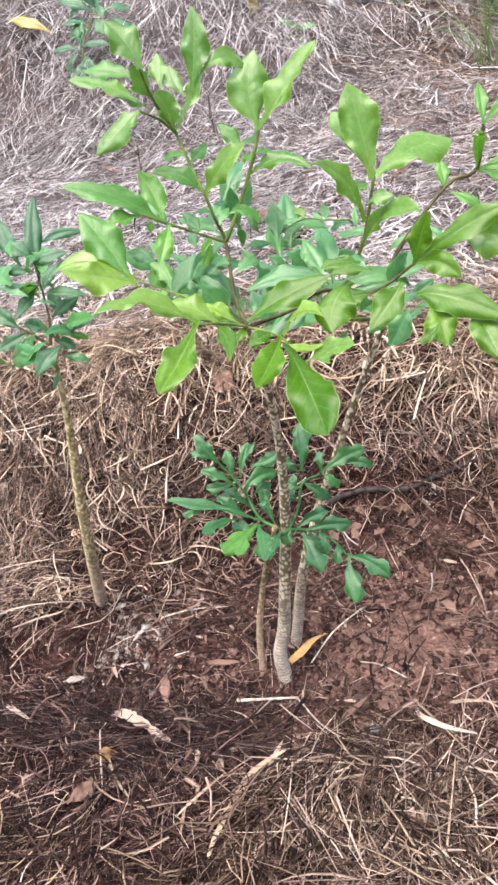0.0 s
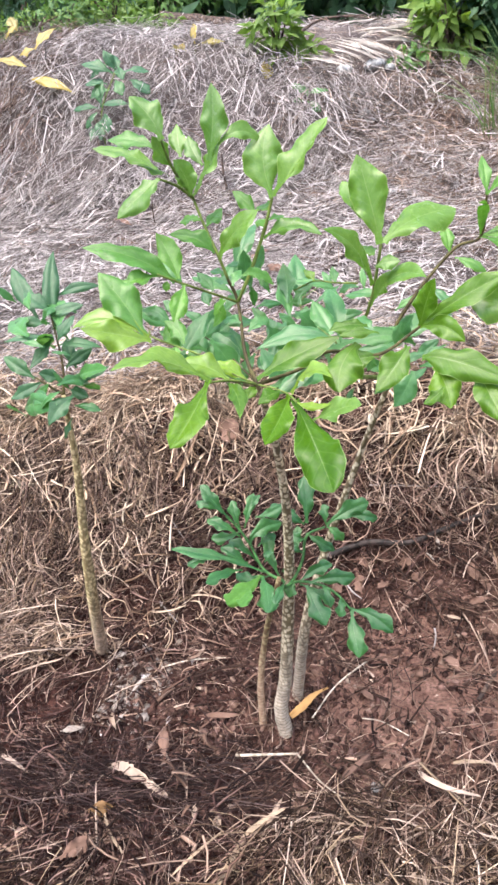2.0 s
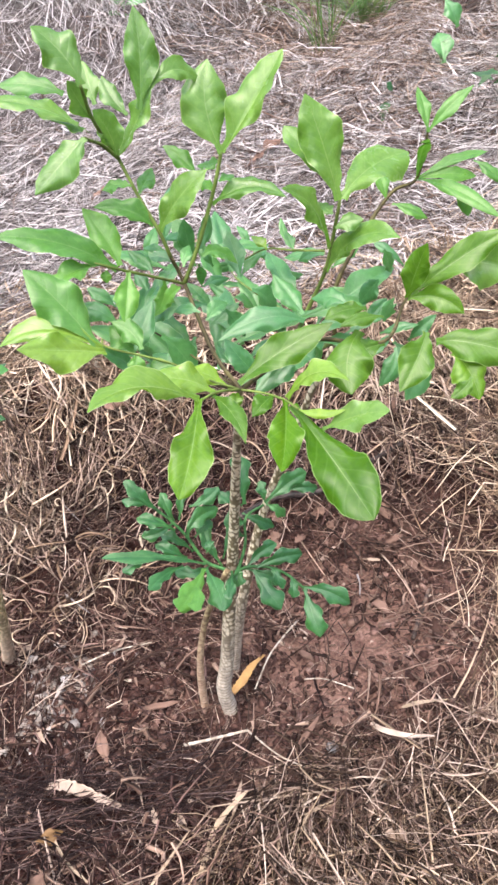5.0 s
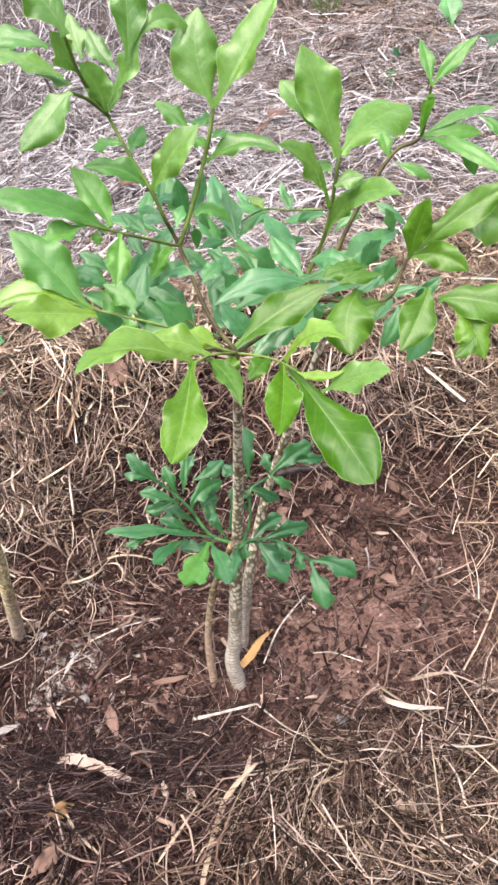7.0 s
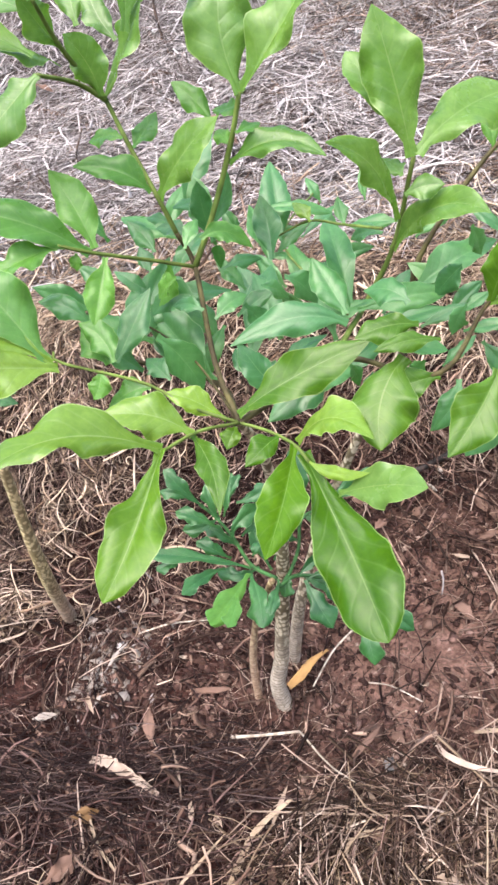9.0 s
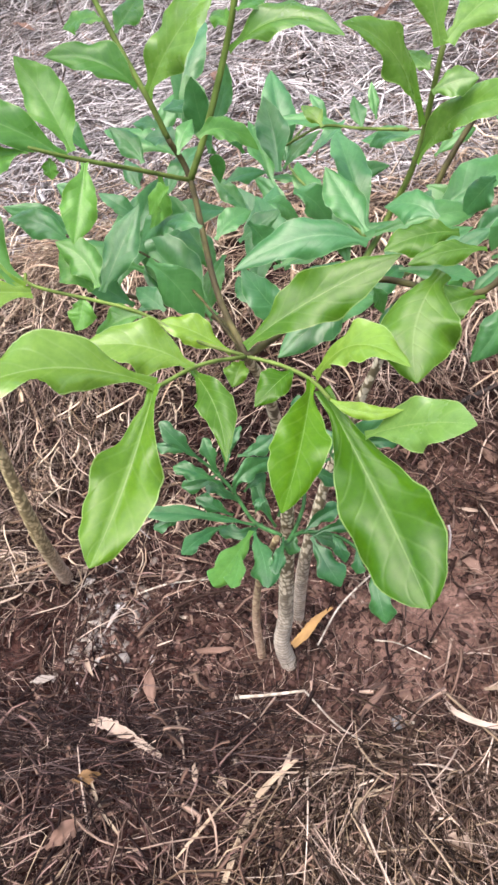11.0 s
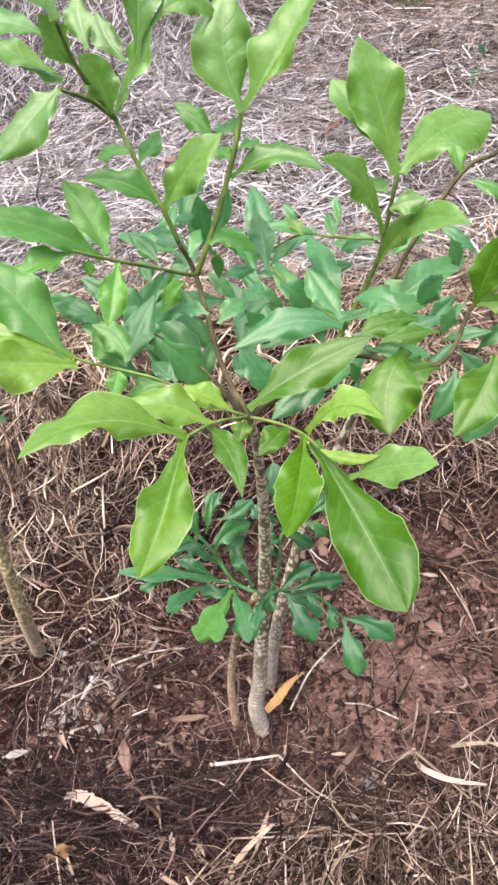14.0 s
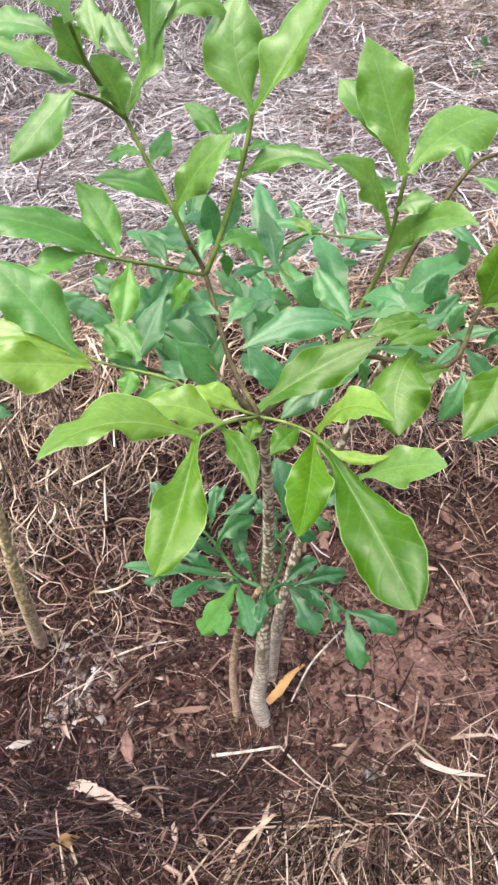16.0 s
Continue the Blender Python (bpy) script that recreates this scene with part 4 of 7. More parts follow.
leaves_on(branch, MATURE, [
    ((0.172, -0.251, 1.218), (0.182, -0.250, 1.200), (0.190, -0.249, 1.177), 0.027, 0, 0.35, 0.50, 1.6),
    ((0.151, -0.212, 1.262), (0.151, -0.208, 1.248), (0.149, -0.204, 1.230), 0.017, 0, 0.35, 0.50, 1.6),
    ((0.150, -0.195, 1.225), (0.167, -0.184, 1.225), (0.184, -0.172, 1.218), 0.020, 0, 0.35, 0.50, 1.6),
    ((0.056, -0.315, 1.259), (0.037, -0.306, 1.272), (0.015, -0.300, 1.275), 0.024, 0, 0.35, 0.50, 1.6),
    ((0.107, -0.313, 1.191), (0.095, -0.302, 1.197), (0.083, -0.290, 1.200), 0.023, 0, 0.35, 0.50, 1.6),
    ((0.198, -0.284, 1.159), (0.185, -0.273, 1.160), (0.168, -0.259, 1.165), 0.027, 0, 0.35, 0.50, 1.6),
    ((0.171, -0.283, 1.163), (0.162, -0.270, 1.170), (0.156, -0.254, 1.175), 0.021, 0, 0.35, 0.50, 1.6),
    ((0.086, -0.211, 1.240), (0.080, -0.200, 1.248), (0.074, -0.186, 1.255), 0.021, 0, 0.35, 0.50, 1.6),
])
leaves_on(branch, FRESH, [
    ((0.073, -0.344, 1.236), (0.063, -0.332, 1.247), (0.051, -0.317, 1.257), 0.026, 0, 0.35, 0.50, 1.6),
    ((0.159, -0.292, 1.304), (0.176, -0.281, 1.302), (0.194, -0.275, 1.282), 0.020, 0, 0.35, 0.50, 1.6),
    ((0.130, -0.288, 1.272), (0.120, -0.283, 1.265), (0.108, -0.280, 1.251), 0.019, 0, 0.35, 0.50, 1.6),
])
# older leaves farther back
rachis = part("branch", tube([(0.174, -0.383, 1.195), (0.121, -0.228, 1.119), (0.034, -0.215, 1.151)], 0.0035, 0.0018), RACHIS, plant, "dark green branch")
leaflets(rachis, MATURE, [
    ((0.121, -0.228, 1.119), (0.050, -0.157, 1.187), 0.059, -25, 0.03, 0.44),
    ((0.034, -0.215, 1.151), (0.079, -0.114, 1.204), 0.048, 22, 0.06, 0.47),
    ((0.087, -0.188, 1.110), (0.050, -0.167, 1.143), 0.026, 19, 0.09, 0.5),
    ((0.108, -0.140, 1.230), (0.039, -0.107, 1.252), 0.035, 16, 0.12, 0.53),
    ((0.151, -0.188, 1.196), (0.086, -0.212, 1.209), 0.029, 13, 0.15, 0.44),
    ((0.150, -0.186, 1.166), (0.191, -0.168, 1.182), 0.023, 10, 0.03, 0.47),
    ((0.075, -0.236, 1.182), (0.013, -0.239, 1.220), 0.036, 7, 0.06, 0.5),
    ((0.151, -0.188, 1.100), (0.177, -0.064, 1.152), 0.047, 4, 0.09, 0.53),
])
leaflets(rachis, MATURE, [
    ((0.084, -0.134, 1.146), (0.048, -0.068, 1.170), 0.039, 1, 0.12, 0.44),
    ((0.110, -0.120, 1.255), (0.139, -0.049, 1.306), 0.036, -2, 0.15, 0.47),
    ((0.145, -0.186, 1.248), (0.132, -0.148, 1.297), 0.031, -5, 0.03, 0.5),
    ((0.046, -0.215, 1.228), (0.016, -0.202, 1.251), 0.020, -8, 0.06, 0.53),
    ((0.094, -0.159, 1.210), (0.124, -0.115, 1.227), 0.028, -11, 0.09, 0.44),
    ((0.125, -0.142, 1.129), (0.100, -0.197, 1.097), 0.026, -14, 0.12, 0.47),
    ((0.166, -0.158, 1.231), (0.150, -0.138, 1.258), 0.018, -17, 0.15, 0.5),
    ((0.035, -0.235, 1.221), (-0.017, -0.239, 1.257), 0.028, -20, 0.03, 0.53),
])
leaflets(rachis, MATURE, [
    ((0.069, -0.153, 1.189), (0.109, -0.103, 1.212), 0.030, -23, 0.06, 0.44),
    ((0.099, -0.176, 1.123), (0.046, -0.209, 1.124), 0.030, 24, 0.09, 0.47),
    ((0.119, -0.155, 1.114), (0.077, -0.097, 1.162), 0.042, 21, 0.12, 0.5),
    ((0.040, -0.177, 1.164), (0.099, -0.161, 1.174), 0.027, 18, 0.15, 0.53),
    ((0.056, -0.238, 1.150), (0.015, -0.235, 1.192), 0.029, 15, 0.03, 0.44),
    ((0.155, -0.135, 1.165), (0.126, -0.114, 1.196), 0.023, 12, 0.06, 0.47),
    ((0.079, -0.099, 1.223), (0.099, -0.047, 1.252), 0.024, 9, 0.09, 0.5),
    ((0.044, -0.177, 1.260), (0.015, -0.153, 1.295), 0.022, 6, 0.12, 0.53),
])
leaflets(rachis, MATURE, [
    ((0.062, -0.157, 1.185), (0.025, -0.142, 1.211), 0.021, 3, 0.15, 0.44),
])


# ---------------------------------------------------------------- the plant beside it
plant = thing("sapling", (0.023, 0.110, 0), "leaning green sapling with mottled stalk beside a taller one", "plant", "saplings in the mulch")
stalk = part("stalk", tube([(0.018, 0.112, -0.080), (0.023, 0.110, -0.020), (0.042, 0.108, 0.080), (0.074, 0.080, 0.245), (0.097, 0.066, 0.340), (0.112, 0.066, 0.393), (0.152, 0.075, 0.513), (0.178, 0.080, 0.582), (0.226, 0.056, 0.717), (0.291, 0.010, 0.900), (0.333, -0.021, 1.008)], 0.015, 0.004, sides=14, per=5, knobs=0.08, radii=(0.0155, 0.0155, 0.015, 0.0135, 0.012, 0.0112, 0.0095, 0.0086, 0.0072, 0.0056, 0.0046)), STALK, plant, "mottled grey-brown scaly stalk")
branch = part("branch", tube([(0.333, -0.021, 1.008), (0.249, -0.199, 1.112), (0.276, -0.133, 1.126), (0.309, -0.135, 1.190), (0.331, -0.148, 1.282)], 0.0036, 0.0022), RACHIS_GREEN, plant, "light green branch")
leaves_on(branch, TOP, [
    ((0.329, -0.148, 1.282), (0.319, -0.129, 1.341), (0.305, -0.106, 1.397), 0.055, 0, 0.25, 0.58, 1.7),
    ((0.328, -0.144, 1.292), (0.303, -0.113, 1.331), (0.280, -0.080, 1.359), 0.031, 0, 0.20, 0.70, 2.2),
    ((0.333, -0.148, 1.284), (0.381, -0.102, 1.300), (0.440, -0.057, 1.295), 0.058, 0, 0.25, 0.62, 2.4),
    ((0.309, -0.136, 1.189), (0.349, -0.165, 1.240), (0.388, -0.208, 1.248), 0.042, 0, 0.55, 0.50, 1.6),
    ((0.314, -0.143, 1.222), (0.294, -0.170, 1.288), (0.257, -0.199, 1.326), 0.037, 0, 0.50, 0.50, 1.6),
    ((0.320, -0.152, 1.268), (0.314, -0.140, 1.272), (0.304, -0.125, 1.276), 0.020, 0, 0.30, 0.50, 1.7),
    ((0.321, -0.159, 1.253), (0.337, -0.160, 1.259), (0.356, -0.162, 1.259), 0.025, 10, 0.30, 0.50, 1.7),
])
branch = part("branch", tube([(0.297, -0.215, 1.252), (0.263, -0.182, 1.245), (0.233, -0.161, 1.243), (0.200, -0.156, 1.230)], 0.0014, 0.0010), RACHIS_GREEN, plant, "thin green branch")
leaves_on(branch, MATURE, [
    ((0.196, -0.190, 1.225), (0.195, -0.172, 1.249), (0.190, -0.151, 1.271), 0.035, 0, 0.35, 0.50, 1.6),
    ((0.265, -0.183, 1.245), (0.263, -0.170, 1.252), (0.261, -0.155, 1.260), 0.017, 0, 0.35, 0.50, 1.6),
    ((0.297, -0.208, 1.244), (0.282, -0.197, 1.242), (0.269, -0.188, 1.232), 0.025, 0, 0.35, 0.50, 1.6),
    ((0.198, -0.171, 1.218), (0.213, -0.158, 1.228), (0.231, -0.143, 1.233), 0.018, 0, 0.35, 0.50, 1.6),
    ((0.260, -0.259, 1.200), (0.248, -0.240, 1.218), (0.234, -0.218, 1.236), 0.040, 0, 0.35, 0.50, 1.6),
    ((0.207, -0.215, 1.219), (0.222, -0.212, 1.206), (0.232, -0.210, 1.183), 0.034, 0, 0.35, 0.50, 1.6),
    ((0.185, -0.218, 1.215), (0.196, -0.212, 1.207), (0.207, -0.206, 1.191), 0.023, 0, 0.35, 0.50, 1.6),
    ((0.314, -0.245, 1.194), (0.298, -0.230, 1.201), (0.276, -0.217, 1.195), 0.039, 0, 0.35, 0.50, 1.6),
])
leaves_on(branch, MATURE, [
    ((0.260, -0.330, 1.198), (0.264, -0.327, 1.187), (0.266, -0.324, 1.171), 0.017, 0, 0.35, 0.50, 1.6),
    ((0.352, -0.315, 1.231), (0.346, -0.311, 1.217), (0.342, -0.307, 1.199), 0.020, 0, 0.35, 0.50, 1.6),
    ((0.317, -0.345, 1.206), (0.312, -0.341, 1.194), (0.306, -0.337, 1.179), 0.021, 0, 0.35, 0.50, 1.6),
    ((0.380, -0.159, 1.214), (0.386, -0.158, 1.198), (0.390, -0.155, 1.180), 0.028, 0, 0.35, 0.50, 1.6),
    ((0.370, -0.172, 1.181), (0.359, -0.167, 1.167), (0.345, -0.162, 1.145), 0.038, 0, 0.35, 0.50, 1.6),
])
leaves_on(branch, PALE, [
    ((0.234, -0.170, 1.246), (0.227, -0.158, 1.254), (0.218, -0.145, 1.256), 0.016, 0, 0.35, 0.50, 1.6),
])
rachis = part("branch", tube([(0.333, -0.021, 1.008), (0.346, 0.005, 1.095), (0.441, 0.064, 1.192), (0.491, 0.079, 1.208), (0.496, 0.042, 1.285)], 0.004, 0.0018), RACHIS, plant, "dark brown branch")
leaflets(rachis, FRESH, [
    ((0.496, 0.042, 1.285), (0.493, 0.084, 1.336), 0.024, 0, 0.1),
    ((0.496, 0.042, 1.285), (0.565, 0.057, 1.332), 0.028, 0, 0.1),
    ((0.491, 0.079, 1.208), (0.488, 0.014, 1.284), 0.023, 0, 0.1),
    ((0.491, 0.079, 1.208), (0.582, 0.074, 1.198), 0.029, 0, 0.1),
    ((0.491, 0.079, 1.208), (0.583, -0.028, 1.170), 0.034, 0, 0.1),
    ((0.491, 0.079, 1.208), (0.606, 0.096, 1.224), 0.023, 0, 0.1),
    ((0.440, 0.061, 1.189), (0.435, 0.094, 1.228), 0.029, 0, 0.1),
    ((0.448, 0.058, 1.184), (0.497, 0.039, 1.160), 0.031, 0, 0.1),
])
leaflets(rachis, FRESH, [
    ((0.541, 0.049, 1.201), (0.552, 0.016, 1.161), 0.027, 0, 0.1),
    ((0.575, 0.069, 1.224), (0.613, 0.042, 1.190), 0.028, 0, 0.1),
])
rachis = part("branch", tube([(0.259, -0.198, 1.160), (0.189, -0.021, 1.157), (0.223, 0.159, 1.132)], 0.0015, 0.001), RACHIS_GREEN, plant, "thin green branch")
leaflets(rachis, MATURE, [
    ((0.174, -0.173, 1.125), (0.288, -0.145, 1.140), 0.048, -25, 0.03, 0.44),
    ((0.189, -0.022, 1.157), (0.180, 0.065, 1.218), 0.044, 22, 0.06, 0.47),
    ((0.220, -0.104, 1.123), (0.200, -0.028, 1.157), 0.033, 19, 0.09, 0.5),
    ((0.263, -0.153, 1.135), (0.243, -0.048, 1.189), 0.044, 16, 0.12, 0.53),
    ((0.230, 0.149, 1.118), (0.213, 0.171, 1.148), 0.020, 13, 0.15, 0.44),
    ((0.290, 0.152, 1.111), (0.288, 0.179, 1.146), 0.017, 10, 0.03, 0.47),
    ((0.323, -0.048, 1.174), (0.266, -0.034, 1.170), 0.029, 7, 0.06, 0.5),
    ((0.269, -0.170, 1.145), (0.359, -0.157, 1.146), 0.036, 4, 0.09, 0.53),
])
leaflets(rachis, MATURE, [
    ((0.331, -0.053, 1.086), (0.438, 0.012, 1.102), 0.052, 1, 0.12, 0.44),
    ((0.169, -0.300, 1.145), (0.263, -0.263, 1.142), 0.044, -2, 0.15, 0.47),
    ((0.275, -0.190, 1.134), (0.353, -0.175, 1.140), 0.033, -5, 0.03, 0.5),
    ((0.286, -0.190, 1.117), (0.354, -0.194, 1.100), 0.034, -8, 0.06, 0.53),
    ((0.377, -0.140, 1.083), (0.429, -0.150, 1.093), 0.021, -11, 0.09, 0.44),
    ((0.375, -0.024, 1.067), (0.331, -0.006, 1.097), 0.028, -14, 0.12, 0.47),
    ((0.157, -0.001, 1.188), (0.250, -0.001, 1.172), 0.027, -17, 0.15, 0.5),
    ((0.210, -0.001, 1.147), (0.253, 0.043, 1.162), 0.024, -20, 0.03, 0.53),
])
leaflets(rachis, MATURE, [
    ((0.190, -0.073, 1.125), (0.153, -0.032, 1.150), 0.024, -23, 0.06, 0.44),
    ((0.236, -0.019, 1.120), (0.293, -0.025, 1.135), 0.023, 24, 0.09, 0.47),
    ((0.175, -0.056, 1.117), (0.215, -0.085, 1.074), 0.026, 21, 0.12, 0.5),
    ((0.214, -0.010, 1.119), (0.167, -0.004, 1.134), 0.019, 18, 0.15, 0.53),
    ((0.371, -0.069, 1.060), (0.412, -0.045, 1.083), 0.026, 15, 0.03, 0.44),
    ((0.399, -0.130, 1.060), (0.429, -0.157, 1.020), 0.028, 12, 0.06, 0.47),
    ((0.278, -0.193, 1.083), (0.266, -0.209, 1.065), 0.013, 9, 0.09, 0.5),
    ((0.445, -0.014, 1.116), (0.404, 0.009, 1.152), 0.025, 6, 0.12, 0.53),
])
leaflets(rachis, MATURE, [
    ((0.345, 0.032, 1.110), (0.392, 0.051, 1.125), 0.022, 3, 0.15, 0.44),
    ((0.168, -0.117, 1.122), (0.137, -0.057, 1.154), 0.033, 0, 0.03, 0.47),
    ((0.186, -0.165, 1.118), (0.158, -0.086, 1.156), 0.038, -3, 0.06, 0.5),
    ((0.244, -0.181, 1.119), (0.227, -0.122, 1.164), 0.030, -6, 0.09, 0.53),
    ((0.228, -0.131, 1.120), (0.186, -0.126, 1.134), 0.019, -9, 0.12, 0.44),
    ((0.292, -0.105, 1.141), (0.327, -0.150, 1.112), 0.028, -12, 0.15, 0.47),
    ((0.295, -0.113, 1.099), (0.330, -0.064, 1.122), 0.028, -15, 0.03, 0.5),
    ((0.336, -0.104, 1.070), (0.389, -0.087, 1.083), 0.025, -18, 0.06, 0.53),
])
leaflets(rachis, MATURE, [
    ((0.350, -0.180, 1.070), (0.387, -0.159, 1.090), 0.021, -21, 0.09, 0.44),
    ((0.186, -0.231, 1.132), (0.237, -0.194, 1.137), 0.024, -24, 0.12, 0.47),
    ((0.256, 0.032, 1.132), (0.220, 0.060, 1.157), 0.020, 23, 0.15, 0.5),
    ((0.172, -0.038, 1.140), (0.150, 0.032, 1.183), 0.037, 20, 0.03, 0.53),
    ((0.157, 0.027, 1.143), (0.207, 0.034, 1.142), 0.020, 17, 0.06, 0.44),
    ((0.422, -0.059, 1.079), (0.382, -0.077, 1.064), 0.020, 14, 0.09, 0.47),
    ((0.415, -0.146, 1.068), (0.456, -0.142, 1.099), 0.023, 11, 0.12, 0.5),
    ((0.245, -0.222, 1.101), (0.291, -0.179, 1.114), 0.031, 8, 0.15, 0.53),
])
leaflets(rachis, MATURE, [
    ((0.204, -0.073, 1.122), (0.254, -0.019, 1.117), 0.029, 5, 0.03, 0.44),
])


# ---------------------------------------------------------------- the low plant with cut leaves
plant = thing("seedling", (-0.061, 0.022, 0), "low dark green plant with finely cut leaves under the saplings", "plant", "saplings in the mulch")
stalk = part("stalk", tube([(-0.061, 0.022, -0.043), (-0.040, 0.022, 0.153), (0.010, -0.007, 0.366), (0.091, -0.120, 0.634)], 0.0105, 0.005, sides=12, knobs=0.12, flare=0.1), STALK_PINK, plant, "short brown stalk")
branch = part("branch", tube([(0.093, -0.094, 0.603), (0.051, -0.073, 0.617), (0.025, -0.045, 0.662), (-0.001, -0.028, 0.698), (-0.020, -0.021, 0.717)], 0.0036, 0.0024), LOWSTEM, plant, "thin green branch")
leaves_on(branch, LOW, [
    ((-0.013, -0.025, 0.714), (-0.041, -0.019, 0.756), (-0.066, -0.000, 0.784), 0.026, 0, 0.60, 0.68, 2.4),
    ((-0.029, -0.020, 0.731), (-0.050, -0.026, 0.752), (-0.076, -0.023, 0.757), 0.020, 0, 0.60, 0.68, 2.4),
    ((0.007, -0.043, 0.681), (-0.022, -0.043, 0.711), (-0.056, -0.038, 0.724), 0.027, 10, 0.60, 0.68, 2.4),
    ((0.007, -0.032, 0.695), (0.001, -0.023, 0.723), (-0.007, -0.002, 0.743), 0.023, 0, 0.60, 0.68, 2.4),
    ((0.017, -0.029, 0.692), (0.027, -0.013, 0.723), (0.037, 0.018, 0.745), 0.021, 0, 0.60, 0.68, 2.4),
    ((0.024, -0.013, 0.711), (0.037, -0.003, 0.732), (0.049, 0.018, 0.740), 0.015, 0, 0.60, 0.68, 2.4),
    ((0.026, -0.049, 0.663), (0.047, -0.032, 0.687), (0.091, -0.007, 0.685), 0.033, 15, 0.60, 0.68, 2.4),
    ((0.039, -0.011, 0.705), (0.069, -0.006, 0.710), (0.098, 0.018, 0.715), 0.028, 0, 0.60, 0.68, 2.4),
])
leaves_on(branch, LOW, [
    ((0.051, -0.079, 0.615), (-0.031, -0.086, 0.663), (-0.125, -0.097, 0.696), 0.027, 20, 0.60, 0.68, 2.4),
    ((-0.051, -0.085, 0.662), (-0.070, -0.100, 0.669), (-0.095, -0.108, 0.663), 0.022, 0, 0.60, 0.68, 2.4),
    ((0.017, -0.061, 0.622), (-0.008, -0.060, 0.647), (-0.035, -0.050, 0.661), 0.026, 0, 0.60, 0.68, 2.4),
    ((0.010, -0.085, 0.628), (-0.023, -0.113, 0.641), (-0.049, -0.149, 0.650), 0.027, 0, 0.60, 0.68, 2.4),
    ((0.055, -0.065, 0.630), (0.062, -0.063, 0.643), (0.064, -0.048, 0.645), 0.020, 0, 0.60, 0.68, 2.4),
    ((0.038, -0.033, 0.644), (0.058, -0.024, 0.658), (0.075, -0.011, 0.654), 0.020, 0, 0.60, 0.68, 2.4),
])
leaves_on(branch, LOWLIGHT, [
    ((0.048, -0.090, 0.616), (0.029, -0.153, 0.638), (0.005, -0.209, 0.653), 0.042, 0, 0.30, 0.70, 2.4),
    ((0.035, -0.129, 0.628), (0.037, -0.175, 0.642), (0.031, -0.211, 0.648), 0.025, 0, 0.30, 0.70, 2.4),
])
leaves_on(branch, LOW, [
    ((0.050, -0.090, 0.615), (0.068, -0.141, 0.618), (0.077, -0.193, 0.614), 0.038, 0, 0.35, 0.68, 2.4),
])
branch = part("branch", tube([(0.097, -0.110, 0.603), (0.123, -0.078, 0.587), (0.168, -0.078, 0.575), (0.198, -0.089, 0.559), (0.225, -0.112, 0.539)], 0.0036, 0.0024), LOWSTEM, plant, "thin green branch")
leaves_on(branch, LOW, [
    ((0.125, -0.081, 0.590), (0.154, -0.064, 0.605), (0.189, -0.045, 0.603), 0.027, 15, 0.60, 0.68, 2.4),
    ((0.143, -0.081, 0.585), (0.187, -0.071, 0.589), (0.234, -0.060, 0.577), 0.032, 15, 0.60, 0.68, 2.4),
    ((0.137, -0.085, 0.583), (0.155, -0.120, 0.564), (0.176, -0.147, 0.533), 0.039, 0, 0.35, 0.68, 2.4),
    ((0.225, -0.116, 0.541), (0.231, -0.159, 0.523), (0.238, -0.192, 0.491), 0.037, 0, 0.30, 0.68, 2.4),
    ((0.225, -0.113, 0.543), (0.268, -0.126, 0.535), (0.305, -0.144, 0.510), 0.036, 10, 0.60, 0.68, 2.4),
    ((0.204, -0.096, 0.559), (0.205, -0.117, 0.554), (0.201, -0.129, 0.538), 0.021, 0, 0.60, 0.68, 2.4),
    ((0.109, -0.080, 0.595), (0.106, -0.099, 0.592), (0.102, -0.112, 0.575), 0.028, 0, 0.60, 0.68, 2.4),
    ((0.169, -0.081, 0.577), (0.177, -0.098, 0.573), (0.185, -0.115, 0.550), 0.020, 0, 0.60, 0.68, 2.4),
])
branch = part("branch", tube([(0.098, -0.101, 0.579), (0.128, -0.048, 0.614), (0.139, -0.013, 0.652), (0.177, 0.005, 0.661)], 0.0034, 0.0024), LOWSTEM, plant, "thin green branch")
leaves_on(branch, LOW, [
    ((0.141, 0.001, 0.675), (0.143, 0.024, 0.719), (0.140, 0.058, 0.755), 0.037, 0, 0.30, 0.68, 2.4),
    ((0.136, -0.001, 0.674), (0.116, -0.002, 0.694), (0.095, 0.010, 0.707), 0.028, 0, 0.60, 0.68, 2.4),
    ((0.180, 0.004, 0.665), (0.225, 0.021, 0.687), (0.269, 0.042, 0.691), 0.037, 15, 0.60, 0.68, 2.4),
    ((0.226, 0.020, 0.673), (0.255, 0.018, 0.676), (0.285, 0.024, 0.663), 0.022, 10, 0.60, 0.68, 2.4),
    ((0.180, 0.005, 0.667), (0.179, 0.011, 0.689), (0.178, 0.030, 0.701), 0.021, 0, 0.60, 0.68, 2.4),
    ((0.182, 0.002, 0.663), (0.198, -0.008, 0.658), (0.214, -0.011, 0.636), 0.023, 0, 0.60, 0.68, 2.4),
    ((0.135, -0.020, 0.651), (0.123, -0.027, 0.660), (0.106, -0.017, 0.666), 0.024, 0, 0.60, 0.68, 2.4),
    ((0.129, -0.039, 0.630), (0.117, -0.042, 0.644), (0.103, -0.036, 0.644), 0.024, 0, 0.60, 0.68, 2.4),
])
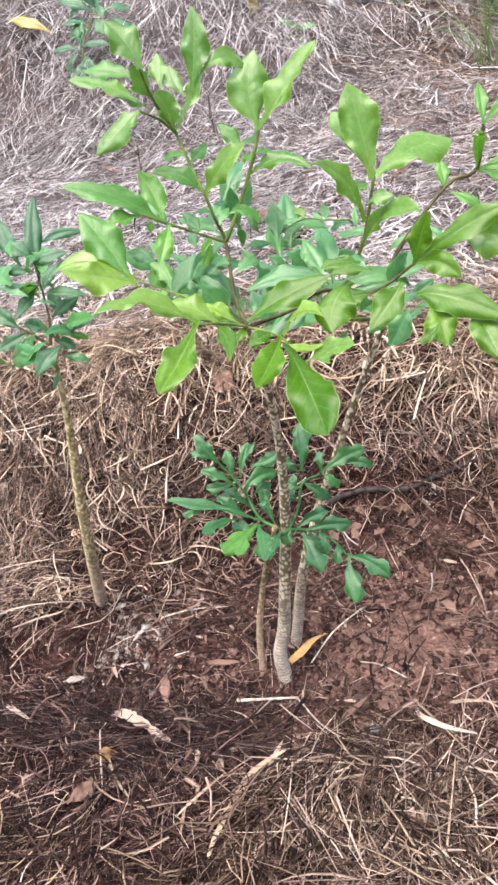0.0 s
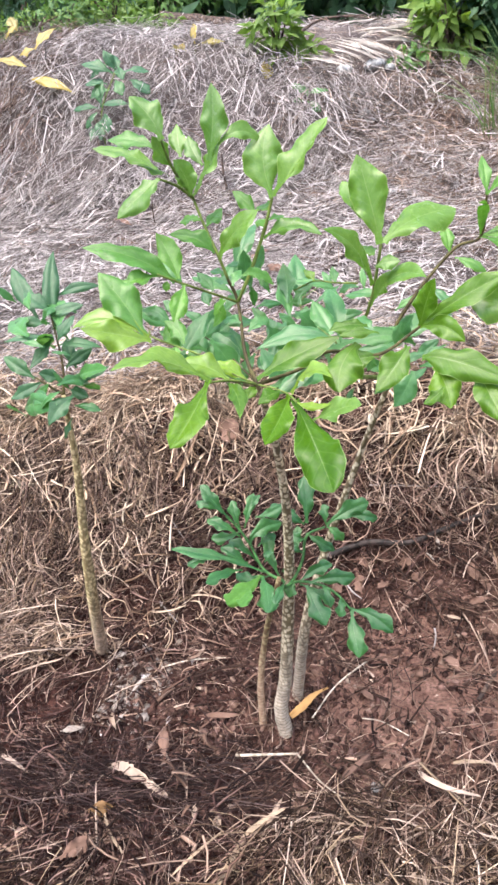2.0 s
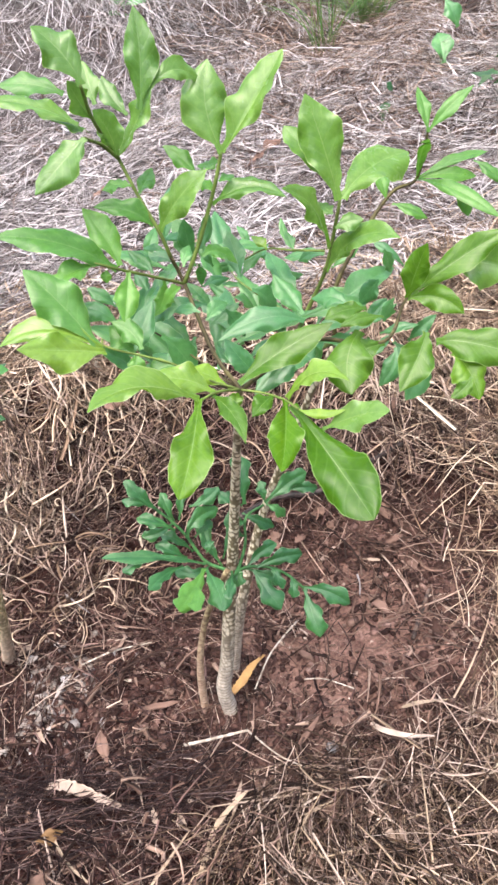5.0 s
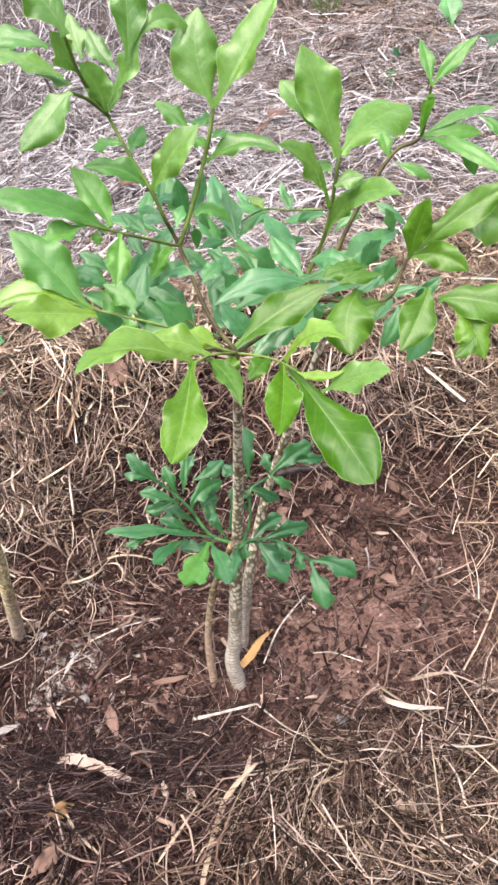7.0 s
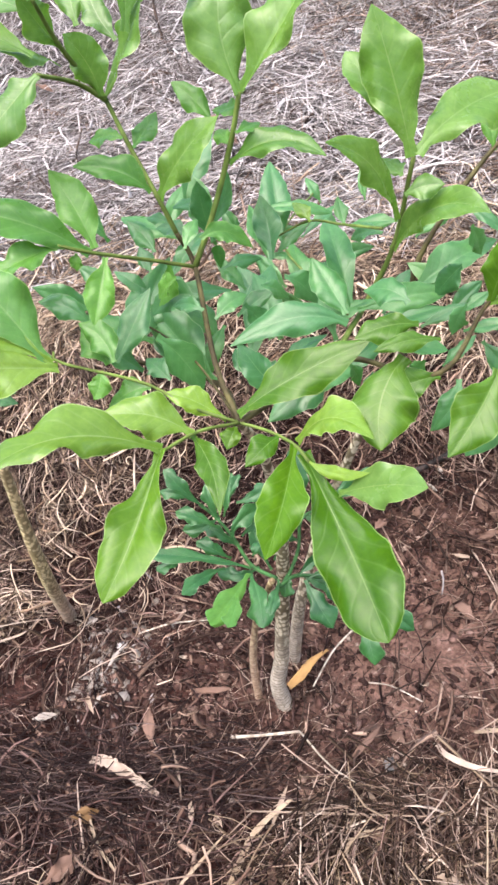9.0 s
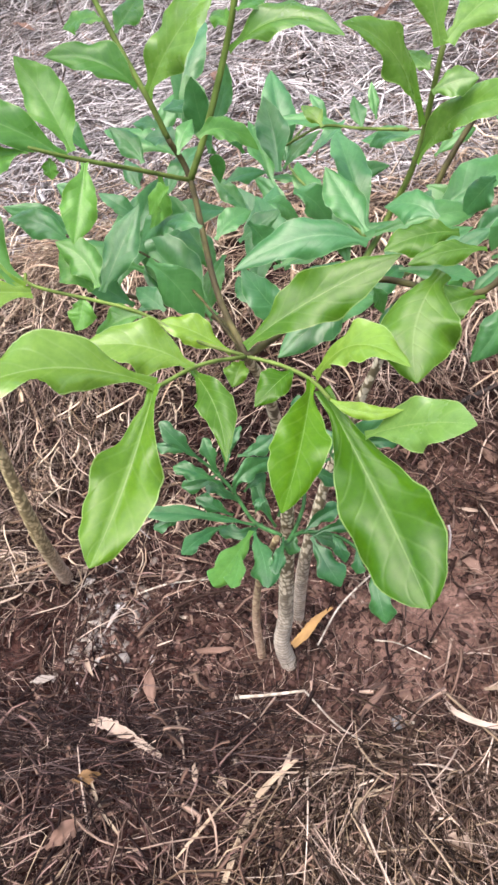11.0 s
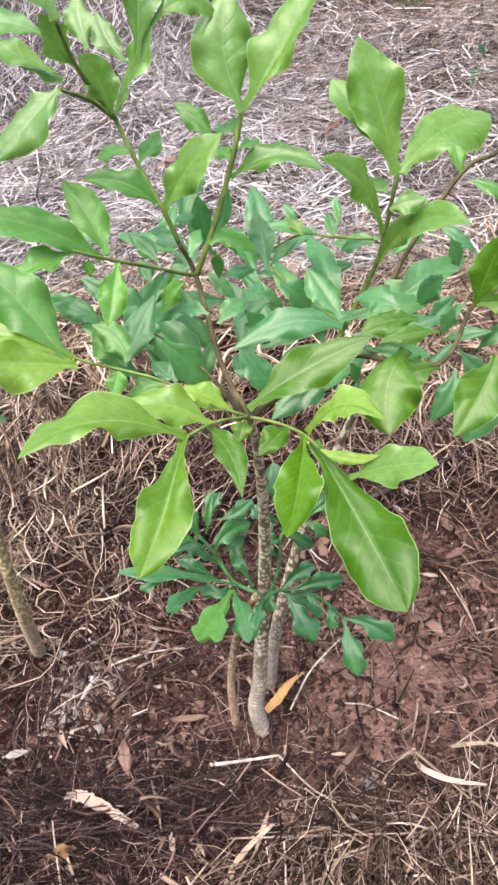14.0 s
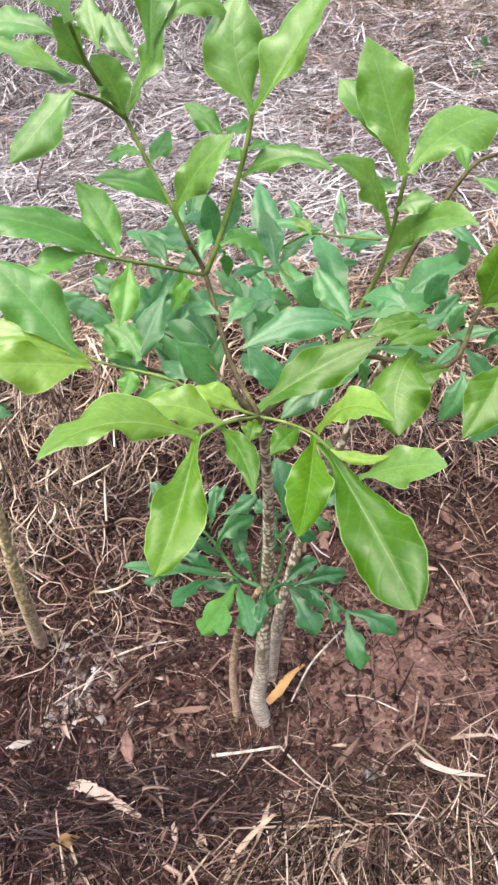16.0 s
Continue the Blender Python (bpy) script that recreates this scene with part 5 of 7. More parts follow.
leaves_on(branch, LOW, [
    ((0.078, -0.053, 0.574), (0.058, -0.023, 0.611), (0.051, 0.013, 0.644), 0.027, 10, 0.60, 0.68, 2.4),
    ((0.079, -0.028, 0.568), (0.103, 0.005, 0.609), (0.113, 0.041, 0.637), 0.025, -10, 0.60, 0.68, 2.4),
    ((0.056, -0.049, 0.579), (0.024, -0.078, 0.596), (-0.013, -0.059, 0.596), 0.024, 0, 0.60, 0.68, 2.4),
    ((0.116, -0.049, 0.553), (0.158, -0.064, 0.541), (0.186, -0.073, 0.518), 0.023, 0, 0.60, 0.68, 2.4),
    ((0.001, -0.005, 0.664), (-0.029, -0.027, 0.666), (-0.060, -0.030, 0.667), 0.025, 0, 0.60, 0.68, 2.4),
    ((0.026, -0.023, 0.597), (-0.003, -0.016, 0.632), (-0.030, -0.009, 0.642), 0.023, 0, 0.60, 0.68, 2.4),
    ((0.132, 0.027, 0.628), (0.161, 0.013, 0.615), (0.190, 0.012, 0.591), 0.025, 0, 0.60, 0.68, 2.4),
    ((0.098, -0.103, 0.612), (0.094, -0.143, 0.619), (0.088, -0.173, 0.617), 0.021, 0, 0.60, 0.68, 2.4),
])


# ---------------------------------------------------------------- the small plant at the side
plant = thing("sapling", (-0.613, 0.280, 0), "slim sapling with yellowish stalk and dark green leaves", "plant", "saplings in the mulch")
stalk = part("stalk", tube([(-0.613, 0.280, -0.033), (-0.464, 0.106, 0.370), (-0.388, 0.038, 0.614), (-0.305, -0.031, 0.861), (-0.251, -0.085, 1.055)], 0.0185, 0.0042, sides=12, knobs=0.15, flare=0.1), STALK_YELLOW, plant, "yellowish mottled stalk")
rachis = part("branch", tube([(-0.251, -0.085, 1.055), (-0.250, -0.056, 1.100), (-0.281, 0.016, 1.165)], 0.003, 0.0016), RACHIS, plant, "dark green branch")
leaflets(rachis, DARK, [
    ((-0.251, -0.079, 1.084), (-0.284, -0.087, 1.103), 0.031, -25, 0.03, 0.44),
    ((-0.254, -0.040, 1.088), (-0.208, -0.004, 1.107), 0.031, 22, 0.06, 0.47),
    ((-0.280, 0.015, 1.144), (-0.287, 0.116, 1.263), 0.041, 19, 0.09, 0.5),
    ((-0.280, 0.022, 1.174), (-0.331, 0.036, 1.213), 0.039, 16, 0.12, 0.53),
    ((-0.278, 0.059, 1.192), (-0.198, 0.081, 1.196), 0.027, 13, 0.15, 0.44),
    ((-0.286, 0.009, 1.174), (-0.217, 0.029, 1.180), 0.029, 10, 0.03, 0.47),
    ((-0.312, 0.022, 1.166), (-0.366, 0.087, 1.248), 0.042, 7, 0.06, 0.5),
    ((-0.255, -0.047, 1.151), (-0.332, -0.082, 1.165), 0.021, 4, 0.09, 0.53),
])
leaflets(rachis, DARK, [
    ((-0.247, -0.049, 1.146), (-0.221, -0.011, 1.176), 0.033, 1, 0.12, 0.44),
    ((-0.255, -0.037, 1.131), (-0.179, -0.028, 1.116), 0.027, -2, 0.15, 0.47),
    ((-0.266, -0.030, 1.145), (-0.300, -0.086, 1.110), 0.031, -5, 0.03, 0.5),
    ((-0.270, -0.017, 1.167), (-0.334, -0.025, 1.177), 0.026, -8, 0.06, 0.53),
])

rachis = part("branch", tube([(-0.251, -0.085, 1.055), (-0.311, -0.058, 1.082)], 0.003, 0.0016), RACHIS, plant, "dark green branch")
leaflets(rachis, DARK, [
    ((-0.222, -0.072, 1.065), (-0.166, -0.045, 1.086), 0.030, -11, 0.09, 0.44),
    ((-0.219, -0.109, 1.063), (-0.255, -0.161, 1.035), 0.043, -14, 0.12, 0.47),
    ((-0.218, -0.101, 1.039), (-0.179, -0.101, 1.024), 0.023, -17, 0.15, 0.5),
    ((-0.296, -0.060, 1.073), (-0.356, -0.087, 1.055), 0.031, -20, 0.03, 0.53),
    ((-0.311, -0.059, 1.080), (-0.372, -0.036, 1.119), 0.034, -23, 0.06, 0.44),
    ((-0.247, -0.062, 1.052), (-0.206, -0.082, 1.044), 0.028, 24, 0.09, 0.47),
    ((-0.236, -0.106, 1.018), (-0.251, -0.130, 0.988), 0.021, 21, 0.12, 0.5),
    ((-0.239, -0.029, 1.081), (-0.260, 0.007, 1.125), 0.030, 18, 0.15, 0.53),
])
leaflets(rachis, MATURE, [
    ((-0.280, -0.052, 1.210), (-0.296, -0.007, 1.228), 0.025, -25, 0.03, 0.44),
    ((-0.230, -0.095, 1.070), (-0.244, -0.108, 1.112), 0.015, 22, 0.06, 0.47),
    ((-0.346, -0.068, 1.024), (-0.239, -0.138, 1.063), 0.051, 19, 0.09, 0.5),
    ((-0.237, -0.120, 1.091), (-0.213, -0.050, 1.058), 0.036, 16, 0.12, 0.53),
    ((-0.305, 0.052, 1.155), (-0.292, 0.061, 1.182), 0.013, 13, 0.15, 0.44),
    ((-0.338, -0.056, 1.022), (-0.276, -0.078, 1.076), 0.033, 10, 0.03, 0.47),
    ((-0.286, 0.003, 1.110), (-0.257, -0.094, 1.174), 0.040, 7, 0.06, 0.5),
    ((-0.251, -0.030, 1.158), (-0.273, 0.074, 1.157), 0.038, 4, 0.09, 0.53),
])
leaflets(rachis, MATURE, [
    ((-0.278, -0.025, 1.176), (-0.273, 0.039, 1.178), 0.024, 1, 0.12, 0.44),
    ((-0.259, -0.125, 1.054), (-0.325, -0.063, 1.043), 0.039, -2, 0.15, 0.47),
    ((-0.283, -0.079, 1.170), (-0.358, 0.002, 1.172), 0.053, -5, 0.03, 0.5),
    ((-0.209, -0.089, 1.072), (-0.215, -0.012, 1.024), 0.042, -8, 0.06, 0.53),
    ((-0.284, -0.124, 1.046), (-0.232, -0.125, 1.082), 0.025, -11, 0.09, 0.44),
    ((-0.291, -0.095, 1.167), (-0.246, -0.103, 1.156), 0.016, -14, 0.12, 0.47),
    ((-0.273, 0.042, 1.109), (-0.246, -0.025, 1.164), 0.033, -17, 0.15, 0.5),
    ((-0.307, -0.040, 1.220), (-0.327, -0.057, 1.256), 0.018, -20, 0.03, 0.53),
])
leaflets(rachis, MATURE, [
    ((-0.342, -0.076, 1.011), (-0.350, -0.119, 1.059), 0.033, -23, 0.06, 0.44),
    ((-0.276, -0.019, 1.165), (-0.255, -0.039, 1.201), 0.022, 24, 0.09, 0.47),
    ((-0.218, -0.071, 1.121), (-0.246, -0.089, 1.141), 0.014, 21, 0.12, 0.5),
    ((-0.231, 0.019, 1.169), (-0.317, 0.074, 1.173), 0.040, 18, 0.15, 0.53),
    ((-0.229, -0.054, 1.076), (-0.143, -0.109, 1.110), 0.038, 15, 0.03, 0.44),
    ((-0.245, -0.069, 1.023), (-0.209, -0.049, 1.003), 0.020, 12, 0.06, 0.47),
])



# ---------------------------------------------------------------- growth along the top of the bank
def foliage(name, parent, centre, radii, n, length, mat, seed, label="", slim=0.42, droop=0.3):
    """A crown of many small leaves of four facets each, thinner towards its outline."""
    rng = np.random.default_rng(seed)
    d = rng.normal(0, 1, (n, 3))
    d /= np.linalg.norm(d, axis=1)[:, None]
    r = rng.uniform(0.15, 1.0, n) ** 0.5 * (1 + 0.25 * np.sin(5 * d[:, 0] + seed) * np.cos(4 * d[:, 2]))
    p = np.array(centre) + d * r[:, None] * np.array(radii)
    out = d * [1, 1, 0.4] + rng.normal(0, 0.6, (n, 3)) - [0, 0, droop]
    out /= np.linalg.norm(out, axis=1)[:, None]
    up = rng.normal(0, 0.45, (n, 3)) + [0, -0.35, 1]
    side = np.cross(out, up)
    side /= np.linalg.norm(side, axis=1)[:, None]
    nrm = np.cross(side, out)
    ln = (rng.uniform(*length, n))[:, None]
    w = ln * slim / 2
    v = np.stack([p, p + out * ln * 0.45 + side * w + nrm * w * 0.25, p + out * ln * 0.5 - nrm * ln * 0.02, p + out * ln * 0.45 - side * w + nrm * w * 0.25, p + out * ln - nrm * ln * 0.15], 1)
    f = (np.array([(0, 1, 2), (0, 2, 3), (1, 4, 2), (2, 4, 3)])[None] + (np.arange(n) * 5)[:, None, None]).reshape(-1, 3)
    me = bpy.data.meshes.new(name)
    me.from_pydata(v.reshape(-1, 3).tolist(), [], f.tolist())
    uv = np.array([(0, 0.5), (0.45, 0.05), (0.5, 0.5), (0.45, 0.95), (1, 0.5)])
    layer = me.uv_layers.new(name="UVMap")
    layer.data.foreach_set("uv", np.tile(uv, (n, 1))[f.ravel()].ravel())
    me.polygons.foreach_set("use_smooth", [True] * len(me.polygons))
    me.materials.append(mat)
    ob = new(name, me)
    ob.parent = parent
    if parent is not None:
        ob.matrix_parent_inverse = parent.matrix_world.inverted()
    return tagged(ob, label)


def bush(place, wide, tall, n, length, mat, seed, label, name="bush"):
    rng = random.Random(seed)
    x, y = place
    z = float(height(x, y))
    b = thing(name, (x, y, z), label, "bush", "bushes along the bank")
    for k in range(5):
        a = rng.uniform(0, 6.28)
        tip = (x + 0.6 * wide * math.cos(a), y + 0.6 * wide * math.sin(a), z + tall * rng.uniform(0.6, 0.9))
        part("stem", tube([(x, y, z - 0.03), (x + 0.2 * wide * math.cos(a), y + 0.2 * wide * math.sin(a), z + 0.4 * tall), tip], 0.012, 0.004, 6, 4), TWIG, b)
    foliage("foliage", b, (x, y, z + tall * 0.55), (wide, wide * 0.8, tall * 0.55), n, length, mat, seed)
    return b


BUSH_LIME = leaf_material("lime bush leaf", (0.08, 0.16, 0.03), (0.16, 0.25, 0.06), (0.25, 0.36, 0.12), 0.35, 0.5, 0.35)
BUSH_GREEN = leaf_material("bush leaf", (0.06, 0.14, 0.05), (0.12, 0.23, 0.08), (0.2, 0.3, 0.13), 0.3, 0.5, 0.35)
# darker copy of the bush leaf, with shade put into its green
BUSH_SHADED = leaf_material("shaded bush leaf", (0.02, 0.06, 0.03), (0.045, 0.11, 0.05), (0.08, 0.16, 0.08), 0.25, 0.5, 0.35)
bush((-2.91, 6.07), 0.55, 0.75, 900, (0.07, 0.13), BUSH_SHADED, 51, "dark green broad-leaved bush on the bank")
bush((-2.37, 5.80), 0.3, 0.4, 260, (0.06, 0.11), BUSH_GREEN, 52, "small bright green bush on the bank")
bush((-2.03, 6.09), 0.42, 0.42, 900, (0.035, 0.07), BUSH_LIME, 53, "pale green small-leaved shrub on the bank")
bush((-2.47, 5.31), 0.5, 0.2, 500, (0.03, 0.06), BUSH_LIME, 59, "low pale green shrub on the bank")
bush((-1.61, 5.57), 0.3, 0.2, 350, (0.05, 0.09), BUSH_LIME, 54, "low yellow-green shrub on the bank")
bush((-1.86, 7.40), 0.8, 0.8, 900, (0.06, 0.11), BUSH_GREEN, 55, "green shrub behind the bank")
bush((-0.34, 4.43), 0.17, 0.3, 220, (0.08, 0.13), BUSH_LIME, 56, "yellow-green shrub beside dead palm leaves")
bush((0.46, 7.78), 0.34, 0.4, 260, (0.1, 0.17), BUSH_GREEN, 58, "lime green broad-leaved bush on the bank")
bush((0.83, 4.81), 0.24, 0.5, 260, (0.1, 0.17), BUSH_LIME, 60, "yellow-green broad-leaved bush above dry grass")
bush((1.08, 5.18), 0.4, 0.8, 900, (0.09, 0.15), BUSH_GREEN, 65, "green broad-leaved bush on the bank")
bush((1.25, 4.87), 0.36, 0.85, 1300, (0.09, 0.15), BUSH_SHADED, 61, "dark green bush above dry grass")
bush((0.55, 4.62), 0.13, 0.13, 90, (0.07, 0.11), BUSH_GREEN, 62, "low green herb on the bank")
bush((-0.17, 4.45), 0.12, 0.1, 70, (0.06, 0.1), BUSH_LIME, 66, "low yellow-green herb on the bank")
bush((-0.07, 8.85), 1.3, 0.9, 1500, (0.09, 0.16), BUSH_SHADED, 57, "dark shrub behind dead palm leaves")
bush((-1.48, 7.93), 0.9, 0.7, 900, (0.08, 0.14), BUSH_GREEN, 67, "green shrub behind a brown log")

far = foliage("far_woods", None, (0, 8.8, 2.1), (8, 1.5, 1.7), 15000, (0.18, 0.4), BUSH_SHADED, 71, "dark green woods behind the bank")
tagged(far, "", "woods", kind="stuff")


def unseen_leaf_ring():
    """Leaf masses added unseen round the other sides, to block low light and darken reflections."""
    rng = np.random.default_rng(72)
    verts, faces = [], []
    for k in range(9000):
        a = rng.uniform(math.radians(150), math.radians(390))
        r = rng.uniform(8.5, 12.0)
        p = np.array([r * math.cos(a), r * math.sin(a), rng.uniform(0.0, 1.0) ** 0.8 * (5.6 + 1.2 * math.sin(5 * a))])
        d, e = rng.normal(0, 1, 3), rng.normal(0, 1, 3)
        d *= rng.uniform(0.2, 0.5) / np.linalg.norm(d)
        e *= rng.uniform(0.1, 0.25) / np.linalg.norm(e)
        n = len(verts)
        verts += [tuple(p - d), tuple(p + e), tuple(p + d), tuple(p - e)]
        faces.append((n, n + 1, n + 2, n + 3))
    me = bpy.data.meshes.new("surrounding_woods")
    me.from_pydata(verts, [], faces)
    me.materials.append(BUSH_SHADED)
    return tagged(new("surrounding_woods", me), "unseen leaf masses added round the clearing to block low light", "woods", kind="stuff")


unseen_leaf_ring()


plant = thing("seedling", (-1.466, 3.649, 0.959), "young green herb with broad pointed leaves on the bank", "plant")
rachis = part("stem", tube([(-1.466, 3.649, 0.959), (-1.482, 3.767, 1.209), (-1.375, 3.930, 1.432)], 0.006, 0.003, 8, 5), RACHIS_GREEN, plant)
leaflets(plant, DARK, [
    ((-1.480, 3.787, 1.241), (-1.499, 3.920, 1.408), 0.116, -15, 0.1),
    ((-1.487, 3.786, 1.242), (-1.296, 3.783, 1.235), 0.081, -8, 0.1),
    ((-1.499, 3.780, 1.238), (-1.677, 3.778, 1.250), 0.081, -1, 0.1),
    ((-1.464, 3.770, 1.206), (-1.430, 3.661, 1.092), 0.101, 6, 0.1),
    ((-1.511, 3.763, 1.214), (-1.603, 3.727, 1.134), 0.121, 13, 0.1),
    ((-1.484, 3.743, 1.171), (-1.477, 3.627, 1.055), 0.101, -10, 0.1),
    ((-1.394, 3.917, 1.419), (-1.611, 3.949, 1.504), 0.116, -3, 0.1),
    ((-1.375, 3.930, 1.432), (-1.436, 3.947, 1.563), 0.091, 4, 0.1),
])
leaflets(plant, DARK, [
    ((-1.356, 3.933, 1.429), (-1.387, 4.016, 1.518), 0.081, 11, 0.1),
    ((-1.355, 3.943, 1.445), (-1.316, 3.861, 1.372), 0.091, -12, 0.1),
    ((-1.339, 3.926, 1.410), (-1.162, 3.992, 1.385), 0.101, -5, 0.1),
    ((-1.378, 3.896, 1.378), (-1.326, 3.805, 1.285), 0.101, 2, 0.1),
    ((-1.435, 3.872, 1.362), (-1.593, 3.881, 1.384), 0.091, 9, 0.1),
    ((-1.287, 3.911, 1.363), (-1.148, 3.841, 1.268), 0.116, -14, 0.1),
    ((-1.419, 3.855, 1.327), (-1.562, 3.837, 1.299), 0.101, -7, 0.1),
    ((-1.469, 3.720, 1.127), (-1.549, 3.616, 1.067), 0.101, 0, 0.1),
])
leaflets(plant, DARK, [
    ((-1.465, 3.926, 1.463), (-1.554, 3.907, 1.410), 0.091, 7, 0.1),
])

plant = thing("seedling", (-0.145, 3.943, 0.977), "small green seedling in dry grass", "plant")
rachis = part("stem", tube([(-0.145, 3.943, 0.977), (-0.139, 4.002, 1.089)], 0.003, 0.0015, 8, 5), RACHIS_GREEN, plant)
leaflets(plant, MATURE, [
    ((-0.156, 4.006, 1.101), (-0.247, 4.062, 1.173), 0.065, -15, 0.1),
    ((-0.138, 4.008, 1.098), (0.001, 3.998, 1.102), 0.070, -8, 0.1),
    ((-0.159, 3.976, 1.054), (-0.242, 4.004, 1.076), 0.070, -1, 0.1),
    ((-0.141, 3.983, 1.057), (-0.058, 3.916, 0.992), 0.075, 6, 0.1),
    ((-0.139, 3.998, 1.082), (-0.156, 4.072, 1.152), 0.060, 13, 0.1),
])

plant = thing("yellowing_shrub", (-2.213, 3.761, 0.937), "thin shrub with large yellow leaves on the bank", "plant")
rachis = part("stem", tube([(-2.213, 3.761, 0.937), (-2.153, 3.974, 1.459), (-2.008, 4.108, 1.619)], 0.005, 0.0025, 8, 5), TWIG, plant)
leaflets(plant, YELLOW, [
    ((-1.730, 4.007, 1.336), (-2.032, 4.045, 1.466), 0.105, -15, 0.1),
    ((-2.277, 4.040, 1.619), (-2.020, 4.011, 1.544), 0.105, -8, 0.1),
    ((-1.979, 4.126, 1.637), (-1.848, 4.259, 1.741), 0.095, -1, 0.1),
    ((-2.085, 4.086, 1.615), (-1.960, 4.087, 1.643), 0.095, 6, 0.1),
    ((-2.094, 4.176, 1.766), (-2.149, 4.253, 1.858), 0.095, 13, 0.1),
    ((-2.173, 4.133, 1.729), (-2.072, 4.152, 1.797), 0.084, -10, 0.1),
])

plant = thing("yellow_leaf", (-0.440, 4.267, 1.237), "fallen yellow leaf on the dry grass", "leaf")
rachis = part("stem", tube([(-0.440, 4.267, 1.237), (-0.433, 4.260, 1.308)], 0.002, 0.001, 8, 5), RACHIS_GREEN, plant)
leaflets(plant, YELLOW, [
    ((-0.444, 4.266, 1.323), (-0.399, 4.237, 1.197), 0.115, -15, 0.1),
])

plant = thing("yellowing_herb", (-0.919, 4.339, 1.418), "yellowing herb beside a brown log", "plant")
rachis = part("stem", tube([(-0.919, 4.339, 1.418), (-0.915, 4.370, 1.486)], 0.003, 0.0015, 8, 5), RACHIS_GREEN, plant)
leaflets(plant, YELLOW, [
    ((-0.915, 4.374, 1.493), (-0.922, 4.482, 1.615), 0.074, -15, 0.1),
    ((-0.896, 4.373, 1.483), (-0.702, 4.369, 1.474), 0.074, -8, 0.1),
    ((-0.975, 4.340, 1.462), (-1.039, 4.385, 1.505), 0.064, -1, 0.1),
    ((-1.016, 4.317, 1.442), (-1.057, 4.305, 1.519), 0.053, 6, 0.1),
])

plant = thing("seedling", (1.476, 2.976, 0.603), "broad dark green leaves on a thin stem in dry grass", "plant")
rachis = part("stem", tube([(1.476, 2.976, 0.603), (1.484, 3.032, 0.732)], 0.003, 0.0015, 8, 5), RACHIS_GREEN, plant)
leaflets(plant, MATURE, [
    ((1.495, 3.007, 0.702), (1.499, 3.140, 0.822), 0.138, -15, 0.1),
    ((1.595, 3.110, 0.839), (1.542, 3.162, 0.966), 0.130, -8, 0.1),
])

plant = thing("seedling", (1.082, 2.651, 0.541), "small green seedling in dry grass", "plant")
rachis = part("stem", tube([(1.082, 2.651, 0.541), (1.087, 2.668, 0.582)], 0.002, 0.001, 8, 5), RACHIS_GREEN, plant)
leaflets(plant, DARK, [
    ((1.073, 2.650, 0.559), (1.118, 2.747, 0.637), 0.077, -15, 0.1),
    ((1.152, 2.738, 0.676), (1.121, 2.725, 0.722), 0.054, -8, 0.1),
])
bush((1.76, 2.38), 0.2, 0.38, 120, (0.08, 0.13), BUSH_SHADED, 63, "dark green herb in the dry grass", "herb")
bush((2.23, 3.16), 0.3, 0.55, 220, (0.09, 0.15), BUSH_GREEN, 64, "bright green herb in the dry grass", "herb")

FROND = straw_material("bleached palm leaf", [(0.0, (0.06, 0.05, 0.046)), (0.5, (0.23, 0.2, 0.185)), (1.0, (0.5, 0.465, 0.44))])
frond = thing("palm_frond", (-0.250, 4.597, 1.387), "bleached dead palm frond lying on the bank", "palm frond")
rachis = part("midrib", tube([(-0.276, 4.562, 1.400), (-0.075, 4.963, 1.490), (0.258, 4.948, 1.468)], 0.012, 0.006, 8, 4), TWIG, frond)
leaflets(rachis, FROND, [
    ((-0.235, 4.274, 1.307), (0.123, 4.258, 1.205), 0.023, 17, 0.05),
    ((-0.217, 4.325, 1.326), (0.085, 4.261, 1.205), 0.025, -36, 0.05),
    ((-0.200, 4.351, 1.322), (0.187, 4.361, 1.180), 0.017, 43, 0.05),
    ((-0.184, 4.413, 1.330), (0.086, 4.270, 1.218), 0.016, -41, 0.05),
    ((-0.164, 4.432, 1.340), (0.175, 4.396, 1.204), 0.024, -24, 0.05),
    ((-0.145, 4.425, 1.330), (0.265, 4.431, 1.183), 0.018, -25, 0.05),
    ((-0.124, 4.439, 1.342), (0.226, 4.420, 1.231), 0.022, -1, 0.05),
    ((-0.104, 4.454, 1.352), (0.180, 4.417, 1.221), 0.015, -12, 0.05),
])
leaflets(rachis, FROND, [
    ((-0.084, 4.443, 1.341), (0.245, 4.415, 1.205), 0.015, -5, 0.05),
    ((-0.063, 4.448, 1.345), (0.243, 4.432, 1.211), 0.022, -43, 0.05),
    ((-0.044, 4.495, 1.364), (0.359, 4.459, 1.182), 0.019, 20, 0.05),
    ((-0.024, 4.472, 1.352), (0.258, 4.440, 1.188), 0.015, -27, 0.05),
    ((-0.004, 4.489, 1.358), (0.404, 4.493, 1.199), 0.024, 9, 0.05),
    ((0.016, 4.511, 1.366), (0.296, 4.486, 1.228), 0.015, 45, 0.05),
    ((0.035, 4.507, 1.357), (0.318, 4.489, 1.211), 0.026, -24, 0.05),
    ((0.055, 4.537, 1.367), (0.389, 4.463, 1.183), 0.025, 19, 0.05),
])
